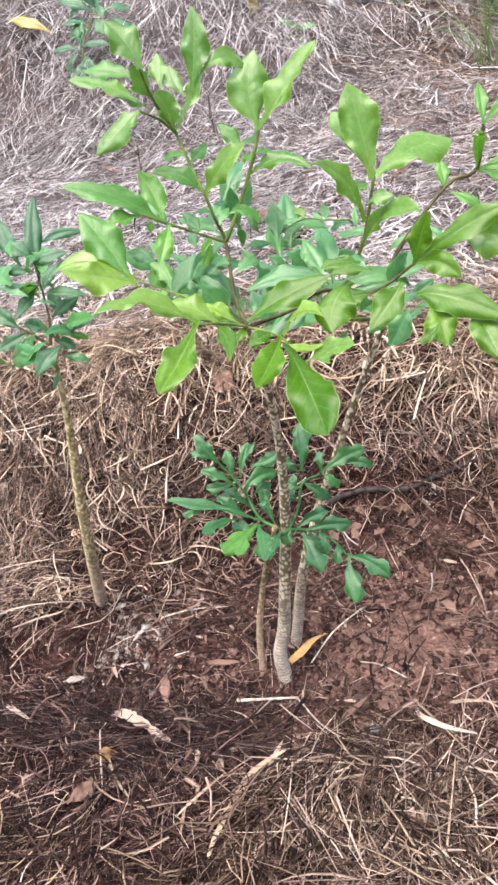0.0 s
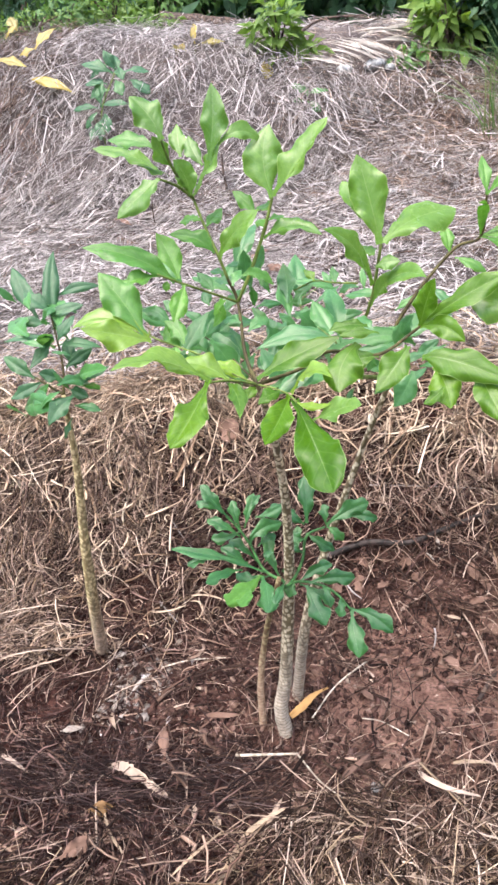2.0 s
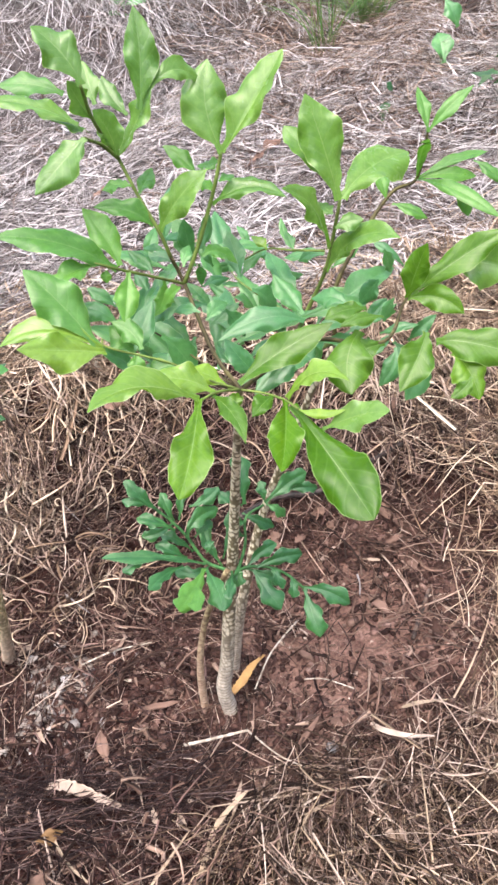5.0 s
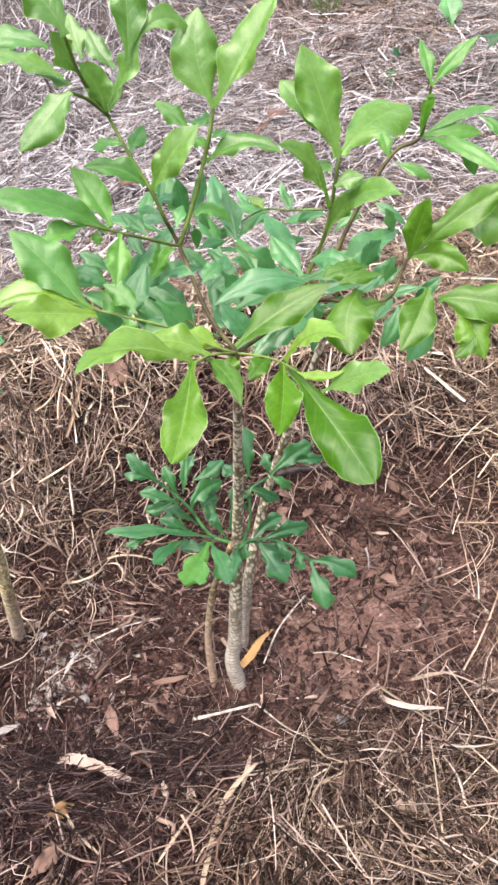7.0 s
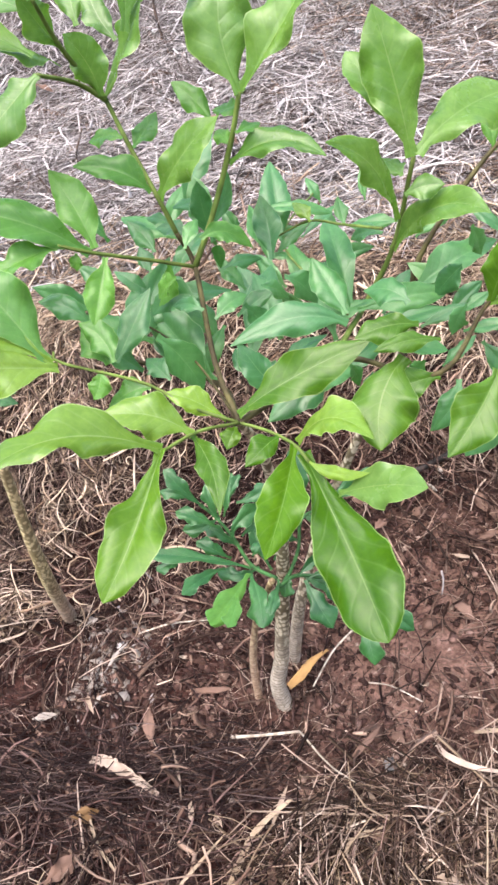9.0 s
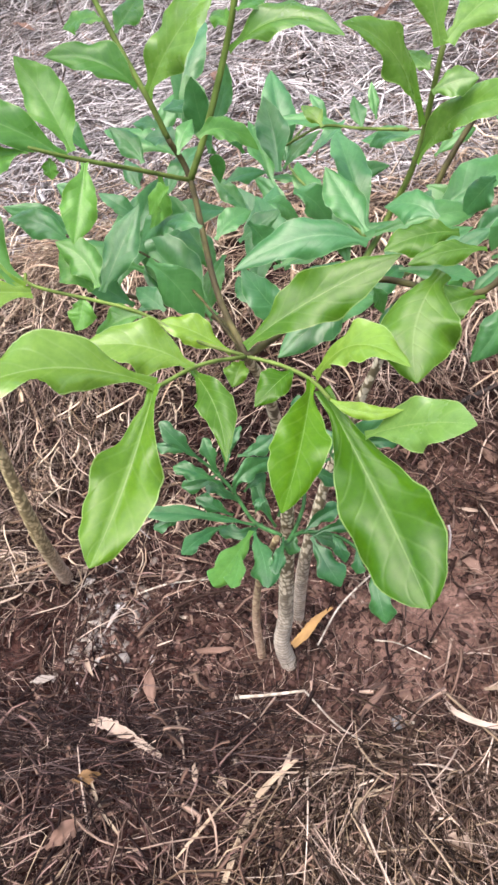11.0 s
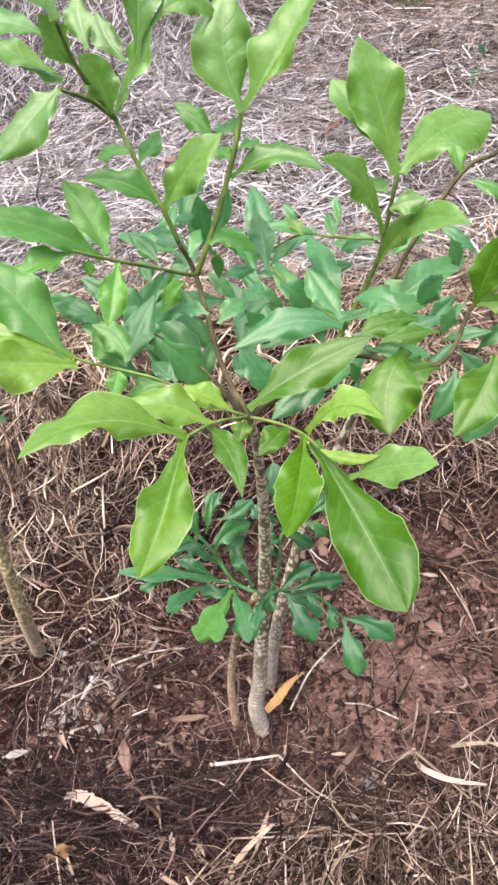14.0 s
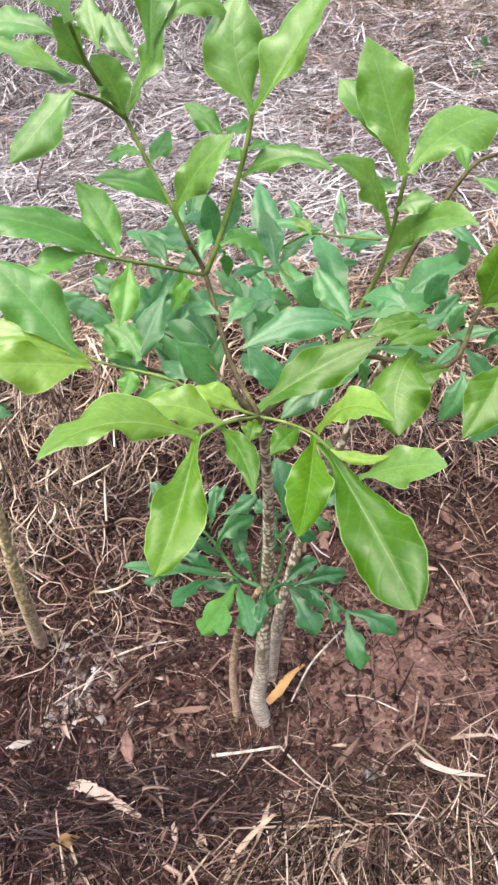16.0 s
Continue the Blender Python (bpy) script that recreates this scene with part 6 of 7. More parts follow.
leaflets(rachis, FROND, [
    ((0.074, 4.570, 1.371), (0.427, 4.521, 1.222), 0.022, 42, 0.05),
    ((0.093, 4.562, 1.352), (0.514, 4.593, 1.163), 0.026, 18, 0.05),
    ((0.112, 4.575, 1.343), (0.325, 4.451, 1.178), 0.017, 33, 0.05),
    ((0.133, 4.604, 1.354), (0.349, 4.455, 1.166), 0.020, -24, 0.05),
    ((0.153, 4.613, 1.356), (0.515, 4.558, 1.159), 0.023, -37, 0.05),
    ((0.173, 4.613, 1.351), (0.460, 4.571, 1.192), 0.016, 29, 0.05),
    ((0.192, 4.597, 1.331), (0.605, 4.537, 1.138), 0.023, 11, 0.05),
    ((0.213, 4.610, 1.345), (0.517, 4.545, 1.129), 0.024, 18, 0.05),
])
leaflets(rachis, FROND, [
    ((0.232, 4.585, 1.321), (0.570, 4.538, 1.126), 0.015, -16, 0.05),
    ((0.253, 4.598, 1.331), (0.574, 4.547, 1.123), 0.024, -5, 0.05),
])
frond = thing("palm_frond", (-0.088, 5.982, 1.478), "second dead palm frond behind the first", "palm frond")
rachis = part("midrib", tube([(-0.381, 9.723, 1.512), (0.420, 4.931, 1.401)], 0.012, 0.006, 8, 4), TWIG, frond)
leaflets(rachis, FROND, [
    ((0.246, 4.635, 1.358), (0.641, 4.957, 1.296), 0.034, -15, 0.08),
    ((0.307, 4.835, 1.407), (0.754, 5.060, 1.309), 0.039, -7, 0.08),
    ((0.228, 4.656, 1.376), (0.467, 4.804, 1.326), 0.025, 35, 0.08),
    ((0.076, 4.682, 1.446), (0.409, 4.828, 1.376), 0.027, -15, 0.08),
    ((0.225, 4.619, 1.352), (0.632, 4.933, 1.285), 0.037, 38, 0.08),
    ((0.149, 4.668, 1.425), (0.453, 4.897, 1.401), 0.040, -25, 0.08),
    ((0.302, 4.601, 1.305), (0.636, 4.840, 1.222), 0.034, 43, 0.08),
    ((0.133, 4.630, 1.384), (0.554, 4.837, 1.308), 0.039, -12, 0.08),
])
leaflets(rachis, FROND, [
    ((0.216, 4.614, 1.349), (0.577, 4.769, 1.263), 0.021, -30, 0.08),
    ((0.202, 4.639, 1.373), (0.472, 4.775, 1.302), 0.024, 41, 0.08),
    ((-0.020, 4.620, 1.434), (0.259, 4.758, 1.427), 0.023, -10, 0.08),
    ((0.361, 4.789, 1.364), (0.720, 5.037, 1.305), 0.027, 34, 0.08),
    ((0.213, 4.648, 1.377), (0.493, 4.761, 1.290), 0.020, 1, 0.08),
    ((0.350, 4.693, 1.308), (0.765, 4.868, 1.215), 0.031, -46, 0.08),
    ((0.190, 4.705, 1.426), (0.487, 4.914, 1.370), 0.039, -13, 0.08),
    ((0.353, 4.702, 1.312), (0.679, 4.886, 1.224), 0.033, -3, 0.08),
])

log = thing("log", (-1.553, 5.973, 1.671), "brown dead palm log lying on the bank", "log")
part("trunk", tube([(-1.553, 5.973, 1.671), (-1.255, 6.124, 1.597), (-0.957, 6.274, 1.522)], 0.1, 0.085, 14, 6, 0.3), TWIG, log)



GRASS = leaf_material("grey-green grass", (0.09, 0.14, 0.06), (0.17, 0.22, 0.11), (0.25, 0.3, 0.16), 0.3, 0.5, 0.3)


def grass_clump(place, n, tall, seed, label):
    """Upright arching blades from one root."""
    rng = random.Random(seed)
    x, y = place
    z = float(height(x, y))
    g = thing("grass_clump", (x, y, z), label, "grass")
    for k in range(n):
        a, ln = rng.uniform(0, 6.28), tall * rng.uniform(0.6, 1.1)
        lean = rng.uniform(0.25, 1.1)
        bx, by = x + rng.uniform(-0.07, 0.07), y + rng.uniform(-0.07, 0.07)
        part("blade", leaf((bx, by, z - 0.01), (bx + lean * ln * math.cos(a), by + lean * ln * math.sin(a) - 0.05, z + ln * (1 - 0.4 * lean)), 0.007, rng.uniform(-40, 40), 0.2, 0.3, 0.02, 0.3, seed=k, neck=0.6), GRASS if k % 3 else BUSH_GREEN, g)
    return g


grass_clump((1.01, 3.81), 26, 0.62, 81, "tall green grass clump in the dry grass")
grass_clump((1.41, 4.21), 44, 0.5, 82, "pale green grass clump hanging over the bank")
grass_clump((1.16, 4.48), 60, 0.6, 83, "dark green grass clump hanging over the bank")
grass_clump((1.5, 4.55), 60, 0.62, 84, "dark green grass clump below a bush")
grass_clump((1.3, 4.25), 40, 0.5, 85, "green grass clump among brown straw")

tagged(part("pale_twig", tube([(-0.110, -0.085, 0.009), (-0.029, -0.084, 0.016), (0.046, -0.076, 0.012)], 0.004, 0.003, 8, 5, 0.25), TWIG_PALE, None), "short bleached twig on the soil", "stick")
tagged(part("thin_twig", tube([(0.046, -0.077, 0.011), (0.108, -0.150, 0.017), (0.166, -0.191, 0.019)], 0.0025, 0.0015, 8, 5, 0.25), TWIG_PALE, None), "thin dry stem on the mulch", "stick")
tagged(part("fallen_branch", tube([(0.065, 0.519, 0.119), (0.207, 0.563, 0.149), (0.345, 0.555, 0.153), (0.466, 0.597, 0.174), (0.624, 0.646, 0.207)], 0.0105, 0.007, 8, 5, 0.25), TWIG_WET, None), "dark wet fallen branch on the soil", "stick")
tagged(part("fallen_stick", tube([(-0.044, 1.923, 0.497), (0.036, 2.128, 0.510), (0.142, 2.246, 0.550)], 0.016, 0.01, 8, 5, 0.25), TWIG, None), "dark stick in the dry grass", "stick")
tagged(part("fallen_stick", tube([(0.496, 0.091, 0.020), (0.532, 0.153, 0.018), (0.583, 0.236, 0.020)], 0.006, 0.005, 8, 5, 0.25), TWIG, None), "brown stick on the mulch", "stick")
tagged(part("fallen_stick", tube([(-0.847, 2.362, 0.583), (-0.774, 2.606, 0.578), (-0.681, 2.751, 0.641)], 0.007, 0.004, 8, 5, 0.25), TWIG, None), "thin brown stick in the dry grass", "stick")
tagged(part("root", tube([(-0.391, 0.211, -0.014), (-0.302, 0.225, 0.003), (-0.190, 0.217, 0.023)], 0.0025, 0.002, 8, 5, 0.25), TWIG_PALE, None), "thin pale root lying across the soil", "stick")
tagged(part("thin_twig", tube([(0.202, 0.043, -0.002), (0.253, 0.029, 0.005), (0.319, -0.011, 0.006)], 0.002, 0.0015, 8, 5, 0.25), TWIG_PALE, None), "curved dry stem on the soil", "stick")
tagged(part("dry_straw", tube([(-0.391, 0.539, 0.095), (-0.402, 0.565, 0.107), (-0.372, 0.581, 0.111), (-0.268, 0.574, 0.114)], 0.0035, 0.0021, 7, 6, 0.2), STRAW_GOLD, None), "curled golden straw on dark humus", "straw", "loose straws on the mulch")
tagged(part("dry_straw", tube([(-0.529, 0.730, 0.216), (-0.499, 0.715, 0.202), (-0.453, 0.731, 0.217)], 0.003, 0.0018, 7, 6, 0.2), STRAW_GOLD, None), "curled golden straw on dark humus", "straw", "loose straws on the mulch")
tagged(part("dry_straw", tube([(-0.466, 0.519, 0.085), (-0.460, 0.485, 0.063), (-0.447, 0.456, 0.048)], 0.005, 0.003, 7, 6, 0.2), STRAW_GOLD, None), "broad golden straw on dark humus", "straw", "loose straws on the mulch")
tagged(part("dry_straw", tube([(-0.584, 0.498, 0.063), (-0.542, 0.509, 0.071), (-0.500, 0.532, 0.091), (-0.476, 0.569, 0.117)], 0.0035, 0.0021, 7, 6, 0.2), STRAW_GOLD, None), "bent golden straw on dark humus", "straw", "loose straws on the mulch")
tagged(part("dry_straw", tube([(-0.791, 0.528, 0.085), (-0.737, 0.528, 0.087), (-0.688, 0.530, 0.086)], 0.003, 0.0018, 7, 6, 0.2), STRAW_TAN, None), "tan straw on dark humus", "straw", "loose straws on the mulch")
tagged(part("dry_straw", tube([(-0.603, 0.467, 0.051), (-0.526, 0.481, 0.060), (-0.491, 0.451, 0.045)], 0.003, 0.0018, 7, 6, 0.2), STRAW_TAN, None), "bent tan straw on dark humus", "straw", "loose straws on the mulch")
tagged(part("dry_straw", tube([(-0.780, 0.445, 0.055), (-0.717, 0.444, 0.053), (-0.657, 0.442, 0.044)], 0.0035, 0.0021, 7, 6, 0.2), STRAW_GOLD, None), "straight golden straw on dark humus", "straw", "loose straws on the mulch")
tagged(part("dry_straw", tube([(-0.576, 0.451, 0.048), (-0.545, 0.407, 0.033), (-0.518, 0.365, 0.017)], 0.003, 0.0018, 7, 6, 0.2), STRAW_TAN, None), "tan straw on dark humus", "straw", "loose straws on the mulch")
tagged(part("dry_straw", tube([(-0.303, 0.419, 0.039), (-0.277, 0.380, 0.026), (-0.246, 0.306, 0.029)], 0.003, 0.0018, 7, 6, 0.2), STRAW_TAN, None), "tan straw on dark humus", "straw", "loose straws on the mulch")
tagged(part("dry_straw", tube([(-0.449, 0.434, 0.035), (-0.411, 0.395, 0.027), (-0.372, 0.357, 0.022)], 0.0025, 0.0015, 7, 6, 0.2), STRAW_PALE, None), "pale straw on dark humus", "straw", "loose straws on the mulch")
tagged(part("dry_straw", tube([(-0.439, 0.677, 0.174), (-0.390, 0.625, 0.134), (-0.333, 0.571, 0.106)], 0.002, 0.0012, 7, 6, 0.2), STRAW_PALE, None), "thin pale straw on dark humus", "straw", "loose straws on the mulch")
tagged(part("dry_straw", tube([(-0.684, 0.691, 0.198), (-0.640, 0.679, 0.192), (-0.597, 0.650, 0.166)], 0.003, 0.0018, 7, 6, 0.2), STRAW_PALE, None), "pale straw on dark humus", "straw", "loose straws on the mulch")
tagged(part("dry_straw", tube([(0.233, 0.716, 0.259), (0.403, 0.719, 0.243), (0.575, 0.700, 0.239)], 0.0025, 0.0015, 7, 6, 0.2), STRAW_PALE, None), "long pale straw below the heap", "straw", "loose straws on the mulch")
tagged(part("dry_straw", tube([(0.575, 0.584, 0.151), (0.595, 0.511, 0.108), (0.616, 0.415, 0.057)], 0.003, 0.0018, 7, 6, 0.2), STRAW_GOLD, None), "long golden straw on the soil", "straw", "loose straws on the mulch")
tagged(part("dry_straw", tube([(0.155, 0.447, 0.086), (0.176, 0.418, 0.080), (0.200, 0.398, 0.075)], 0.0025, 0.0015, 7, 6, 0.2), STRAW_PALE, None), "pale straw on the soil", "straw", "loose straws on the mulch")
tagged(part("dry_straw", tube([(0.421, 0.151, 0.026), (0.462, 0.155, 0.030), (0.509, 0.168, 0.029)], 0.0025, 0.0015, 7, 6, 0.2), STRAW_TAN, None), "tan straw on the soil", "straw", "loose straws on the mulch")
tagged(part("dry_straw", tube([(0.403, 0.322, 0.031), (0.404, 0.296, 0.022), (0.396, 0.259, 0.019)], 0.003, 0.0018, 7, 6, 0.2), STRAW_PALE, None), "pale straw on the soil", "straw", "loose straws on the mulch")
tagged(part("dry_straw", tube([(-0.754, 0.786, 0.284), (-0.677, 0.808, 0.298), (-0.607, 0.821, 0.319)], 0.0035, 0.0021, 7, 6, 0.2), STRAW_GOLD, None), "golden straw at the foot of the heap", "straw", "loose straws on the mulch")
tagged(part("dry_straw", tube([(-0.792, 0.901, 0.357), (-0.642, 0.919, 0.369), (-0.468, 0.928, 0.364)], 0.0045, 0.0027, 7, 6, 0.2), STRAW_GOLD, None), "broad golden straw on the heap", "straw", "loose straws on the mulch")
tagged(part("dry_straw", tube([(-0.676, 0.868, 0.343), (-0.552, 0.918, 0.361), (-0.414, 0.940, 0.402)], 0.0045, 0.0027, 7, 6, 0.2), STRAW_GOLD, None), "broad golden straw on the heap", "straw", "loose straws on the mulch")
tagged(part("dry_sprout", tube([(-0.594, 3.178, 0.652), (-0.618, 3.234, 0.810), (-0.620, 3.280, 0.924)], 0.008, 0.0056, 7, 5, 0.2), TWIG, None), "thin dead sprout standing in the dry grass", "twig")
tagged(part("dry_sprout", tube([(-1.027, 2.961, 0.535), (-1.034, 2.996, 0.654), (-1.034, 3.038, 0.759)], 0.005, 0.0035, 7, 5, 0.2), TWIG, None), "thin dead sprout standing in the dry grass", "twig")
tagged(part("dry_sprout", tube([(-0.826, 2.093, 0.484), (-0.850, 2.127, 0.582), (-0.804, 2.184, 0.677)], 0.005, 0.0035, 7, 5, 0.2), TWIG, None), "bent dead sprout in the dry grass", "twig")


def fallen_leaf(label, base, tip, width, roll, mat, name="fallen_leaf", arch=0.12):
    count[0] += 1
    return tagged(part(name, leaf(base, tip, width, roll, arch, 0.35, 0.45, 0.5, seed=count[0]), mat, None), label, "leaf")


CURLED = straw_material("pale dead leaf", [(0.0, (0.2, 0.14, 0.108)), (1.0, (0.33, 0.25, 0.2))])
RUSTY = straw_material("rusty dead leaf", [(0.0, (0.12, 0.065, 0.03)), (1.0, (0.2, 0.12, 0.06))])
OCHRE = straw_material("ochre dead leaf", [(0.0, (0.3, 0.145, 0.045)), (1.0, (0.46, 0.28, 0.12))])

def ribbon(points, width, mat, label, name="dried_reed", ragged=0.1, curl=0.35, seed=1):
    """A flat dry strip: two thin skins, cupped across, frayed along both edges."""
    rng = random.Random(seed)
    line = spline([Vector(p) for p in points], 8)
    bm = bmesh.new()
    rows, n = [], len(line) - 1
    for i, c in enumerate(line):
        u = i / n
        ahead = (line[min(i + 1, n)] - line[max(i - 1, 0)]).normalized()
        side = Matrix.Rotation(0.5 * math.sin(3.0 * u + seed), 3, ahead) @ ahead.cross(Vector((0, 0, 1))).normalized()
        up = side.cross(ahead)
        w = width / 2 * (0.35 + 0.65 * math.sin(math.pi * min(1, 0.12 + u * 0.85)))
        cross = [c + side * (w * v * (1 + rng.uniform(-ragged, ragged))) + up * (curl * w * v * v) for v in (-1, -0.5, 0, 0.5, 1)]
        rows.append([bm.verts.new(p) for p in cross] + [bm.verts.new(p - up * 0.0009) for p in cross[::-1]])
    for a, c in zip(rows, rows[1:]):
        for k in range(10):
            bm.faces.new((a[k], a[(k + 1) % 10], c[(k + 1) % 10], c[k]))
    bm.faces.new(rows[0])
    bm.faces.new(rows[-1][::-1])
    return tagged(part(name, bm, mat, None), label, "leaf")


REED = straw_material("pale dry reed", [(0.0, (0.28, 0.2, 0.14)), (1.0, (0.4, 0.31, 0.23))])
HUSK = straw_material("fibrous husk", [(0.0, (0.3, 0.225, 0.185)), (1.0, (0.42, 0.33, 0.28))])
ribbon([(0.031, -0.222, 0.02), (-0.031, -0.284, 0.04), (-0.061, -0.344, 0.048), (-0.092, -0.443, 0.062), (-0.1, -0.5, 0.066)], 0.0125, REED, "long pale dry reed blade lying over the straw", seed=3)
ribbon([(-0.003, -0.342, 0.036), (0.002, -0.390, 0.044), (0.007, -0.438, 0.05), (0.01, -0.5, 0.055)], 0.017, DEAD, "flat brown leaf strip in the straw", seed=4)
ribbon([(-0.060, -0.251, 0.035), (0.121, -0.254, 0.03), (0.307, -0.255, 0.018)], 0.0045, CURLED, "long thin dry stem across the mulch", seed=5)
ribbon([(-0.436, -0.133, 0.012), (-0.39, -0.145, 0.03), (-0.346, -0.162, 0.028), (-0.254, -0.218, 0.034)], 0.026, HUSK, "ragged pale fibrous husk on the mulch", "husk", 0.28, 0.5, 6)
ribbon([(0.338, -0.114, 0.02), (0.356, -0.147, 0.042), (0.405, -0.172, 0.046), (0.468, -0.180, 0.036)], 0.0125, HUSK, "pale curved dry grass ribbon on the straw", seed=7)
ribbon([(0.418, -0.089, 0.02), (0.46, -0.09, 0.028), (0.53, -0.095, 0.03)], 0.0095, REED, "short tan grass ribbon on the straw", seed=8)
ribbon([(0.117, -0.341, 0.024), (0.163, -0.297, 0.03), (0.215, -0.276, 0.022)], 0.008, REED, "curved pale grass blade in the straw", seed=9)
ribbon([(0.083, -0.374, 0.03), (0.092, -0.325, 0.03), (0.124, -0.304, 0.02)], 0.007, REED, "bent tan grass blade in the straw", seed=10)
ribbon([(-0.240, -0.116, 0.02), (-0.214, -0.180, 0.034), (-0.202, -0.228, 0.036)], 0.006, CURLED, "thin brown grass blade on the mulch", seed=11)
ribbon([(-0.186, -0.415, 0.07), (-0.143, -0.362, 0.068), (-0.098, -0.300, 0.05)], 0.006, REED, "tan grass blade in the straw", seed=12)
ribbon([(-0.308, -0.373, 0.062), (-0.363, -0.320, 0.05), (-0.411, -0.244, 0.028)], 0.007, REED, "tan grass blade in the straw", seed=13)
ribbon([(-0.840, 0.140, 0.03), (-0.765, 0.177, 0.03), (-0.701, 0.209, 0.025), (-0.660, 0.282, 0.025)], 0.0065, HUSK, "long pale stem curving over the soil", seed=14)
ribbon([(-0.74, -0.125, 0.03), (-0.712, -0.138, 0.035), (-0.641, -0.172, 0.03)], 0.014, HUSK, "pale grass ribbon on the mulch", seed=15)
fallen_leaf("dark reddish dead leaf in the straw", (-0.442, -0.403, 0.085), (-0.385, -0.345, 0.07), 0.04, 10, DEAD)
fallen_leaf("crumpled pale dead leaf in the straw", (0.301, -0.367, 0.045), (0.352, -0.388, 0.055), 0.036, 20, CURLED)
fallen_leaf("oval brown dead leaf in the straw", (0.148, -0.368, 0.035), (0.166, -0.417, 0.04), 0.024, 0, DEAD)
fallen_leaf("olive-brown dead leaf in the straw", (-0.438, -0.267, 0.04), (-0.380, -0.250, 0.035), 0.036, 15, RUSTY)
ribbon([(0.018, 0.030, 0.014), (0.050, 0.052, 0.026), (0.080, 0.085, 0.03), (0.112, 0.118, 0.02)], 0.024, OCHRE, "yellow-brown withered leaf at the foot of the stalks", "fallen_leaf", 0.12, 0.5, 2)
tagged(part("thin_twig", tube([(0.215, 0.205, 0.028), (0.160, 0.150, 0.03), (0.119, 0.108, 0.02), (0.075, 0.030, 0.012)], 0.0026, 0.002, 6, 4), TWIG_PALE, None), "pale dry leaf stem on the soil", "stem")
fallen_leaf("brown dead leaf on the soil", (0.191, 0.137, 0.005), (0.234, 0.086, 0.018), 0.024, -22, DEAD, "fallen_leaf")
fallen_leaf("brown dead leaf on the soil", (0.247, -0.069, -0.004), (0.273, -0.102, 0.006), 0.024, -19, DEAD, "fallen_leaf")
fallen_leaf("pale curled dead leaf on the soil", (-0.488, 0.040, 0.002), (-0.452, -0.027, 0.018), 0.016, -4, CURLED, "fallen_leaf")
fallen_leaf("brown dead leaf on the soil", (0.253, -0.237, -0.005), (0.295, -0.192, 0.002), 0.020, -1, DEAD, "fallen_leaf")
fallen_leaf("brown dead leaf on the soil", (-0.237, 0.036, 0.000), (-0.118, 0.031, 0.014), 0.016, 2, DEAD, "fallen_leaf")
fallen_leaf("brown dead leaf on the soil", (0.530, 0.155, 0.008), (0.568, 0.201, 0.018), 0.026, 5, DEAD, "fallen_leaf")
fallen_leaf("pale curled dead leaf on the soil", (-0.015, -0.292, 0.016), (0.021, -0.191, 0.011), 0.011, 8, CURLED, "fallen_leaf")
fallen_leaf("brown dead leaf on the soil", (0.527, 0.322, 0.017), (0.588, 0.337, 0.024), 0.032, 14, DEAD, "fallen_leaf")
fallen_leaf("pale curled dead leaf on the soil", (-0.576, 0.261, -0.002), (-0.540, 0.300, -0.001), 0.020, 17, CURLED, "fallen_leaf")
fallen_leaf("large brown dead leaf leaning on the heap", (-0.192, 0.876, 0.357), (-0.283, 0.913, 0.405), 0.087, -20, DEAD, "fallen_leaf")
fallen_leaf("brown dead leaf on the heap", (0.581, 0.734, 0.269), (0.637, 0.751, 0.288), 0.053, 10, DEAD, "fallen_leaf")
fallen_leaf("brown dead leaf on the dry grass", (0.438, 2.382, 0.593), (0.557, 2.554, 0.597), 0.064, -20, DEAD, "fallen_leaf")
fallen_leaf("brown dead leaf on the dry grass", (-0.371, 2.363, 0.531), (-0.266, 2.382, 0.570), 0.058, -20, DEAD, "fallen_leaf")
fallen_leaf("brown dead leaf on the dry grass", (-1.305, 3.046, 0.674), (-1.158, 2.952, 0.643), 0.034, -20, DEAD, "fallen_leaf")
fallen_leaf("brown dead leaf on the dry grass", (0.373, 2.346, 0.568), (0.455, 2.372, 0.604), 0.049, -20, DEAD, "fallen_leaf")
fallen_leaf("brown dead leaf on the dry grass", (-0.257, 2.193, 0.547), (-0.159, 2.062, 0.551), 0.055, -20, DEAD, "fallen_leaf")

fallen_leaf("dark reddish-brown dead leaf on the mulch", (-0.319, -0.009, 0.007), (-0.294, -0.101, 0.015), 0.030, -20, DEAD)
fallen_leaf("small pale curled leaf on the mulch", (-0.182, -0.226, 0.025), (-0.169, -0.278, 0.039), 0.016, 10, CURLED)
fallen_leaf("small pale curled leaf on the mulch", (-0.122, -0.241, 0.027), (-0.105, -0.286, 0.043), 0.011, -10, CURLED)
fallen_leaf("reddish-brown dead leaf in the straw", (0.193, -0.273, 0.006), (0.218, -0.323, 0.015), 0.030, 15, DEAD)
fallen_leaf("reddish-brown dead leaf in the straw", (0.040, -0.197, 0.003), (0.092, -0.219, 0.015), 0.023, -15, DEAD)
fallen_leaf("tan dead leaf in the straw", (0.189, -0.200, 0.002), (0.206, -0.237, 0.009), 0.018, 20, CURLED)
fallen_leaf("long brown dead leaf on the soil", (0.140, -0.152, 0.006), (0.223, -0.065, 0.007), 0.015, 0, DEAD)
fallen_leaf("tan dead leaf on the soil", (0.419, 0.274, -0.004), (0.462, 0.186, 0.012), 0.034, -10, DEAD)
fallen_leaf("reddish-brown dead leaf on the soil", (0.509, 0.525, 0.107), (0.536, 0.467, 0.075), 0.033, 20, DEAD)
fallen_leaf("reddish-brown dead leaf on the soil", (0.549, 0.484, 0.077), (0.567, 0.441, 0.060), 0.027, -20, DEAD)
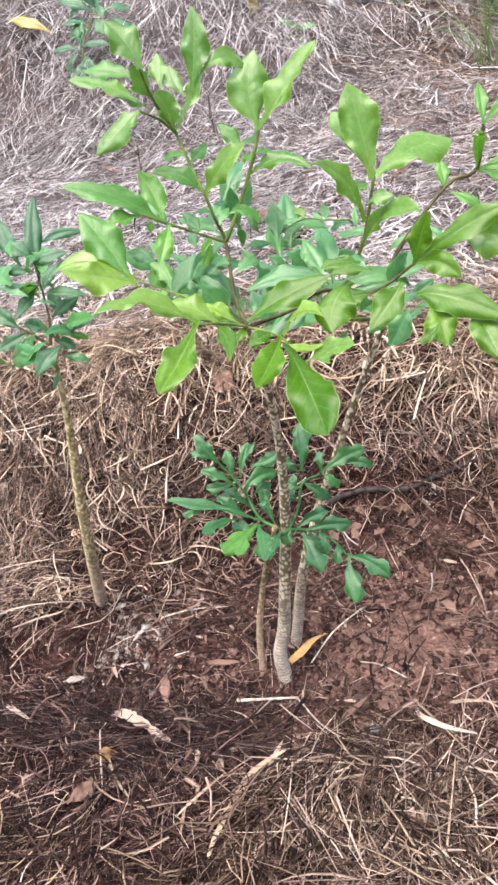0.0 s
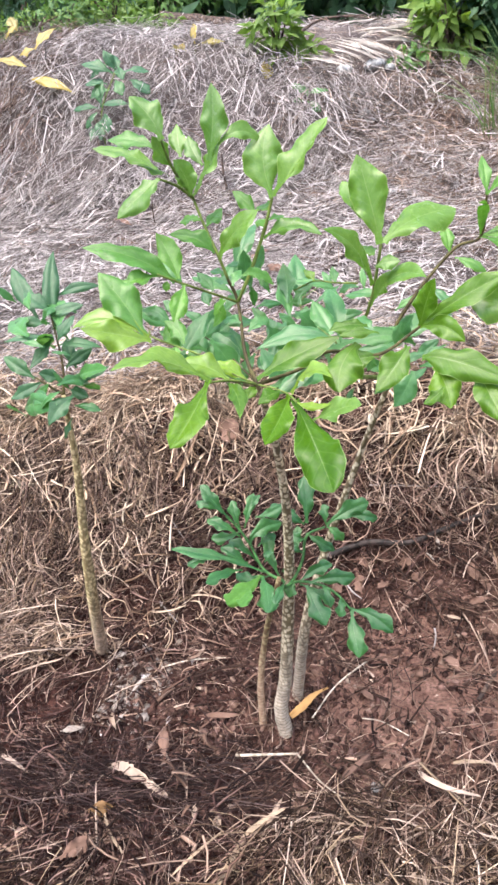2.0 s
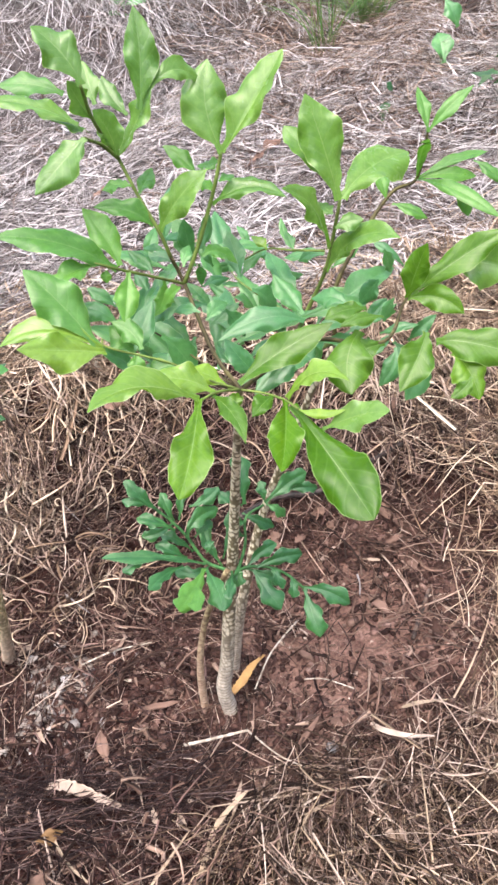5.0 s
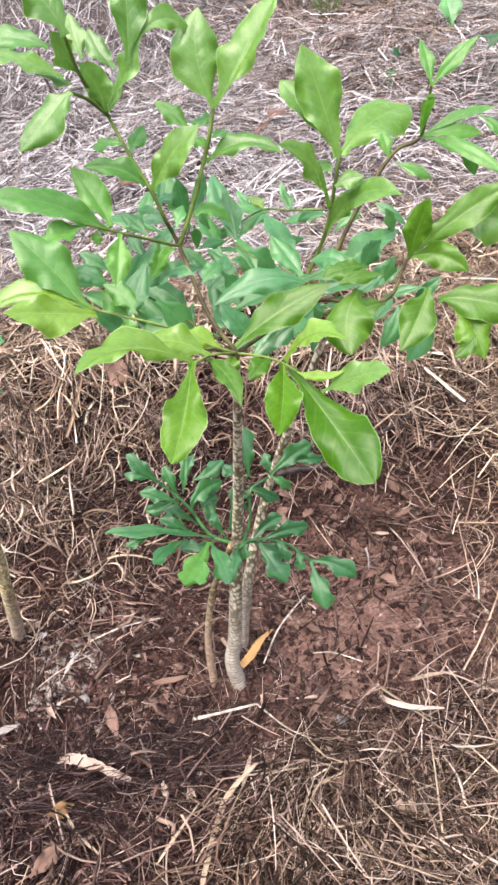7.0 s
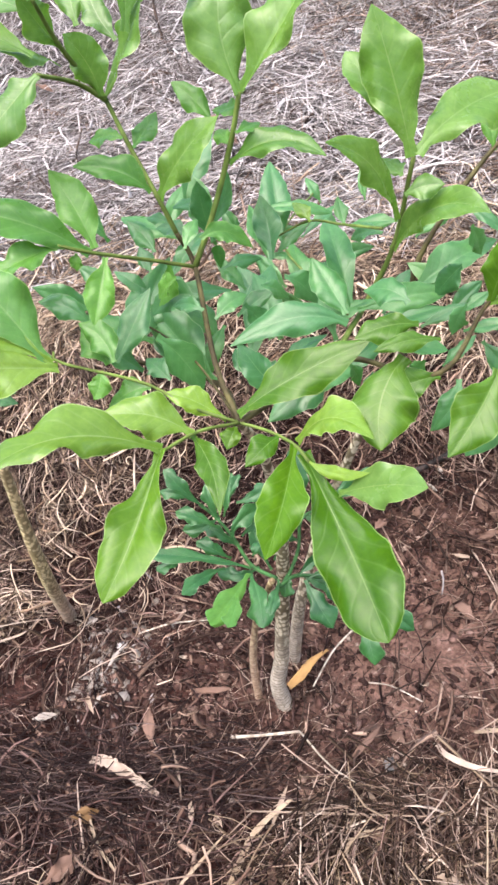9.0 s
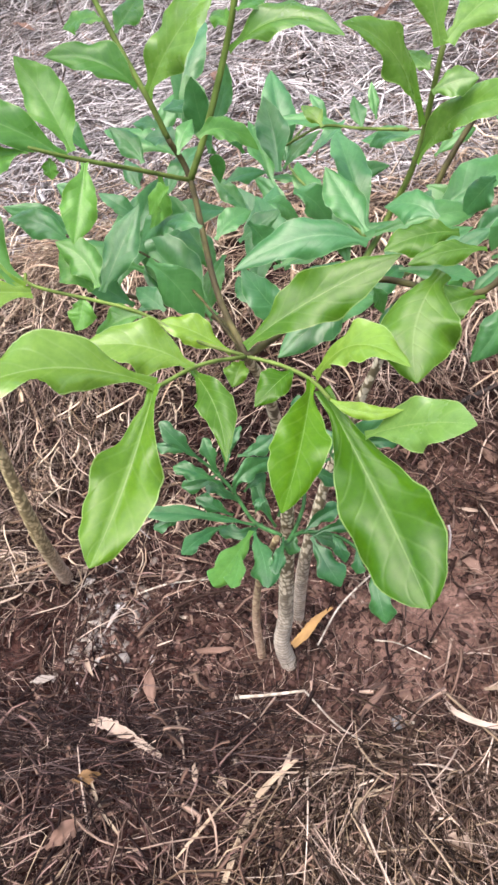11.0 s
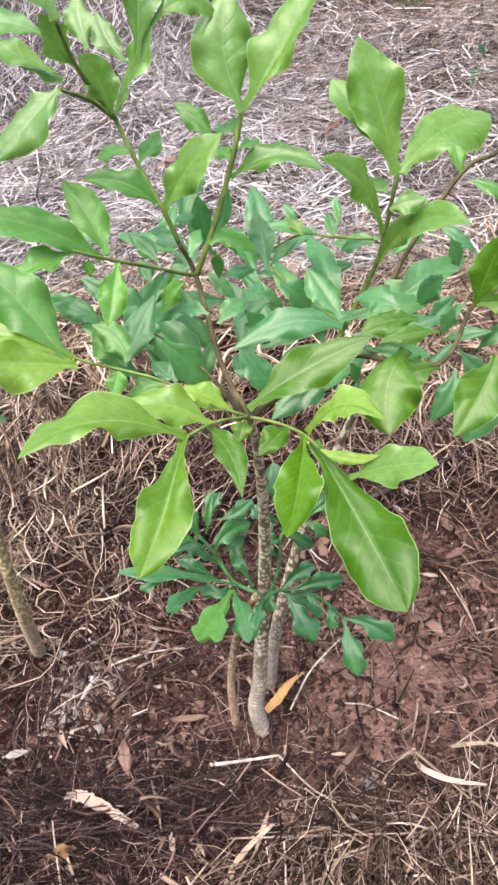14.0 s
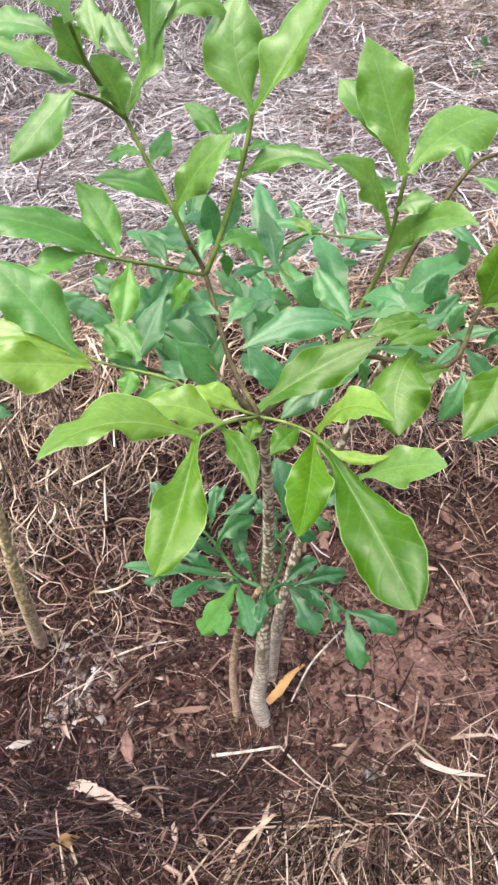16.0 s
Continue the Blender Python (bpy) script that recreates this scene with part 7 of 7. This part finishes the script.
fallen_leaf("grey-brown bark scrap on the soil", (0.494, 0.404, 0.039), (0.563, 0.423, 0.051), 0.019, 0, DEAD)
fallen_leaf("pale grey wood splinter on the soil", (0.428, 0.370, 0.036), (0.490, 0.355, 0.031), 0.011, 0, CURLED)
fallen_leaf("whitish dry scrap on dark soil", (0.426, 0.593, 0.154), (0.435, 0.540, 0.133), 0.011, 0, WHITISH)
fallen_leaf("whitish dry scrap on dark soil", (0.386, 0.543, 0.124), (0.418, 0.514, 0.118), 0.013, 15, WHITISH)
fallen_leaf("whitish dry scrap on dark soil", (-0.549, 0.237, -0.006), (-0.518, 0.260, -0.007), 0.014, 10, WHITISH)
fallen_leaf("whitish dry scrap on dark soil", (-0.465, -0.012, 0.008), (-0.450, 0.028, 0.009), 0.013, -10, WHITISH)
fallen_leaf("whitish dry scrap on dark soil", (-0.460, 0.092, -0.001), (-0.416, 0.180, -0.004), 0.011, 0, WHITISH)
fallen_leaf("pale dry leaf on dark soil", (-0.623, -0.024, -0.004), (-0.551, -0.017, 0.009), 0.019, 0, WHITISH)

for k, (x, y) in enumerate([(0.17, 0.47), (0.22, 0.5), (0.27, 0.46), (0.31, 0.51), (0.2, 0.43), (0.25, 0.415), (0.34, 0.47), (0.14, 0.43)]):
    z = float(height(x, y))
    fallen_leaf("curled reddish-brown dead leaf below a fallen branch", (x, y, z + 0.012), (x + 0.045 * math.cos(2.1 * k), y + 0.045 * math.sin(2.1 * k), z + 0.026), 0.03, 25 * math.sin(k), DEAD)


def pebble(place, size, seed, label, mat):
    """An angular scrap with chipped corners."""
    rng = random.Random(seed)
    bm = bmesh.new()
    bmesh.ops.create_icosphere(bm, subdivisions=2, radius=1)
    for v in bm.verts:
        v.co *= 1 + 0.35 * noise.noise(v.co * 1.7 + Vector((seed, 0, 0)))
        v.co = Vector((v.co.x * size, v.co.y * size * 0.8, v.co.z * size * 0.45))
    bmesh.ops.transform(bm, matrix=Matrix.Translation(place) @ Matrix.Rotation(rng.uniform(0, 6), 4, "Z"), verts=bm.verts)
    return tagged(part("stone", bm, mat, None), label, "stone", "stones in the dry grass")


pebble((0.306, 4.520, 1.173), 0.09, 0, "pale bluish-grey stone under dead palm leaves", STONE)
pebble((0.214, 4.111, 0.916), 0.055, 1, "pale grey stone in the dry grass", STONE)
pebble((0.261, 4.079, 0.874), 0.035, 2, "pale grey stone in the dry grass", STONE)
pebble((0.358, 3.125, 0.629), 0.04, 3, "pale grey stone in the dry grass", STONE)
pebble((0.096, 4.351, 1.179), 0.07, 4, "grey stone under dead palm leaves", STONE)
pebble((0.285, 4.503, 1.160), 0.07, 5, "grey stone under dead palm leaves", STONE)
pebble((0.401, 4.506, 1.138), 0.05, 6, "grey stone under dead palm leaves", STONE)
pebble((0.364, 2.963, 0.640), 0.03, 7, "small pale stone in the dry grass", STONE)
pebble((0.237, -0.142, -0.012), 0.018, 8, "dark grey stone in the mulch", STONE_DARK)
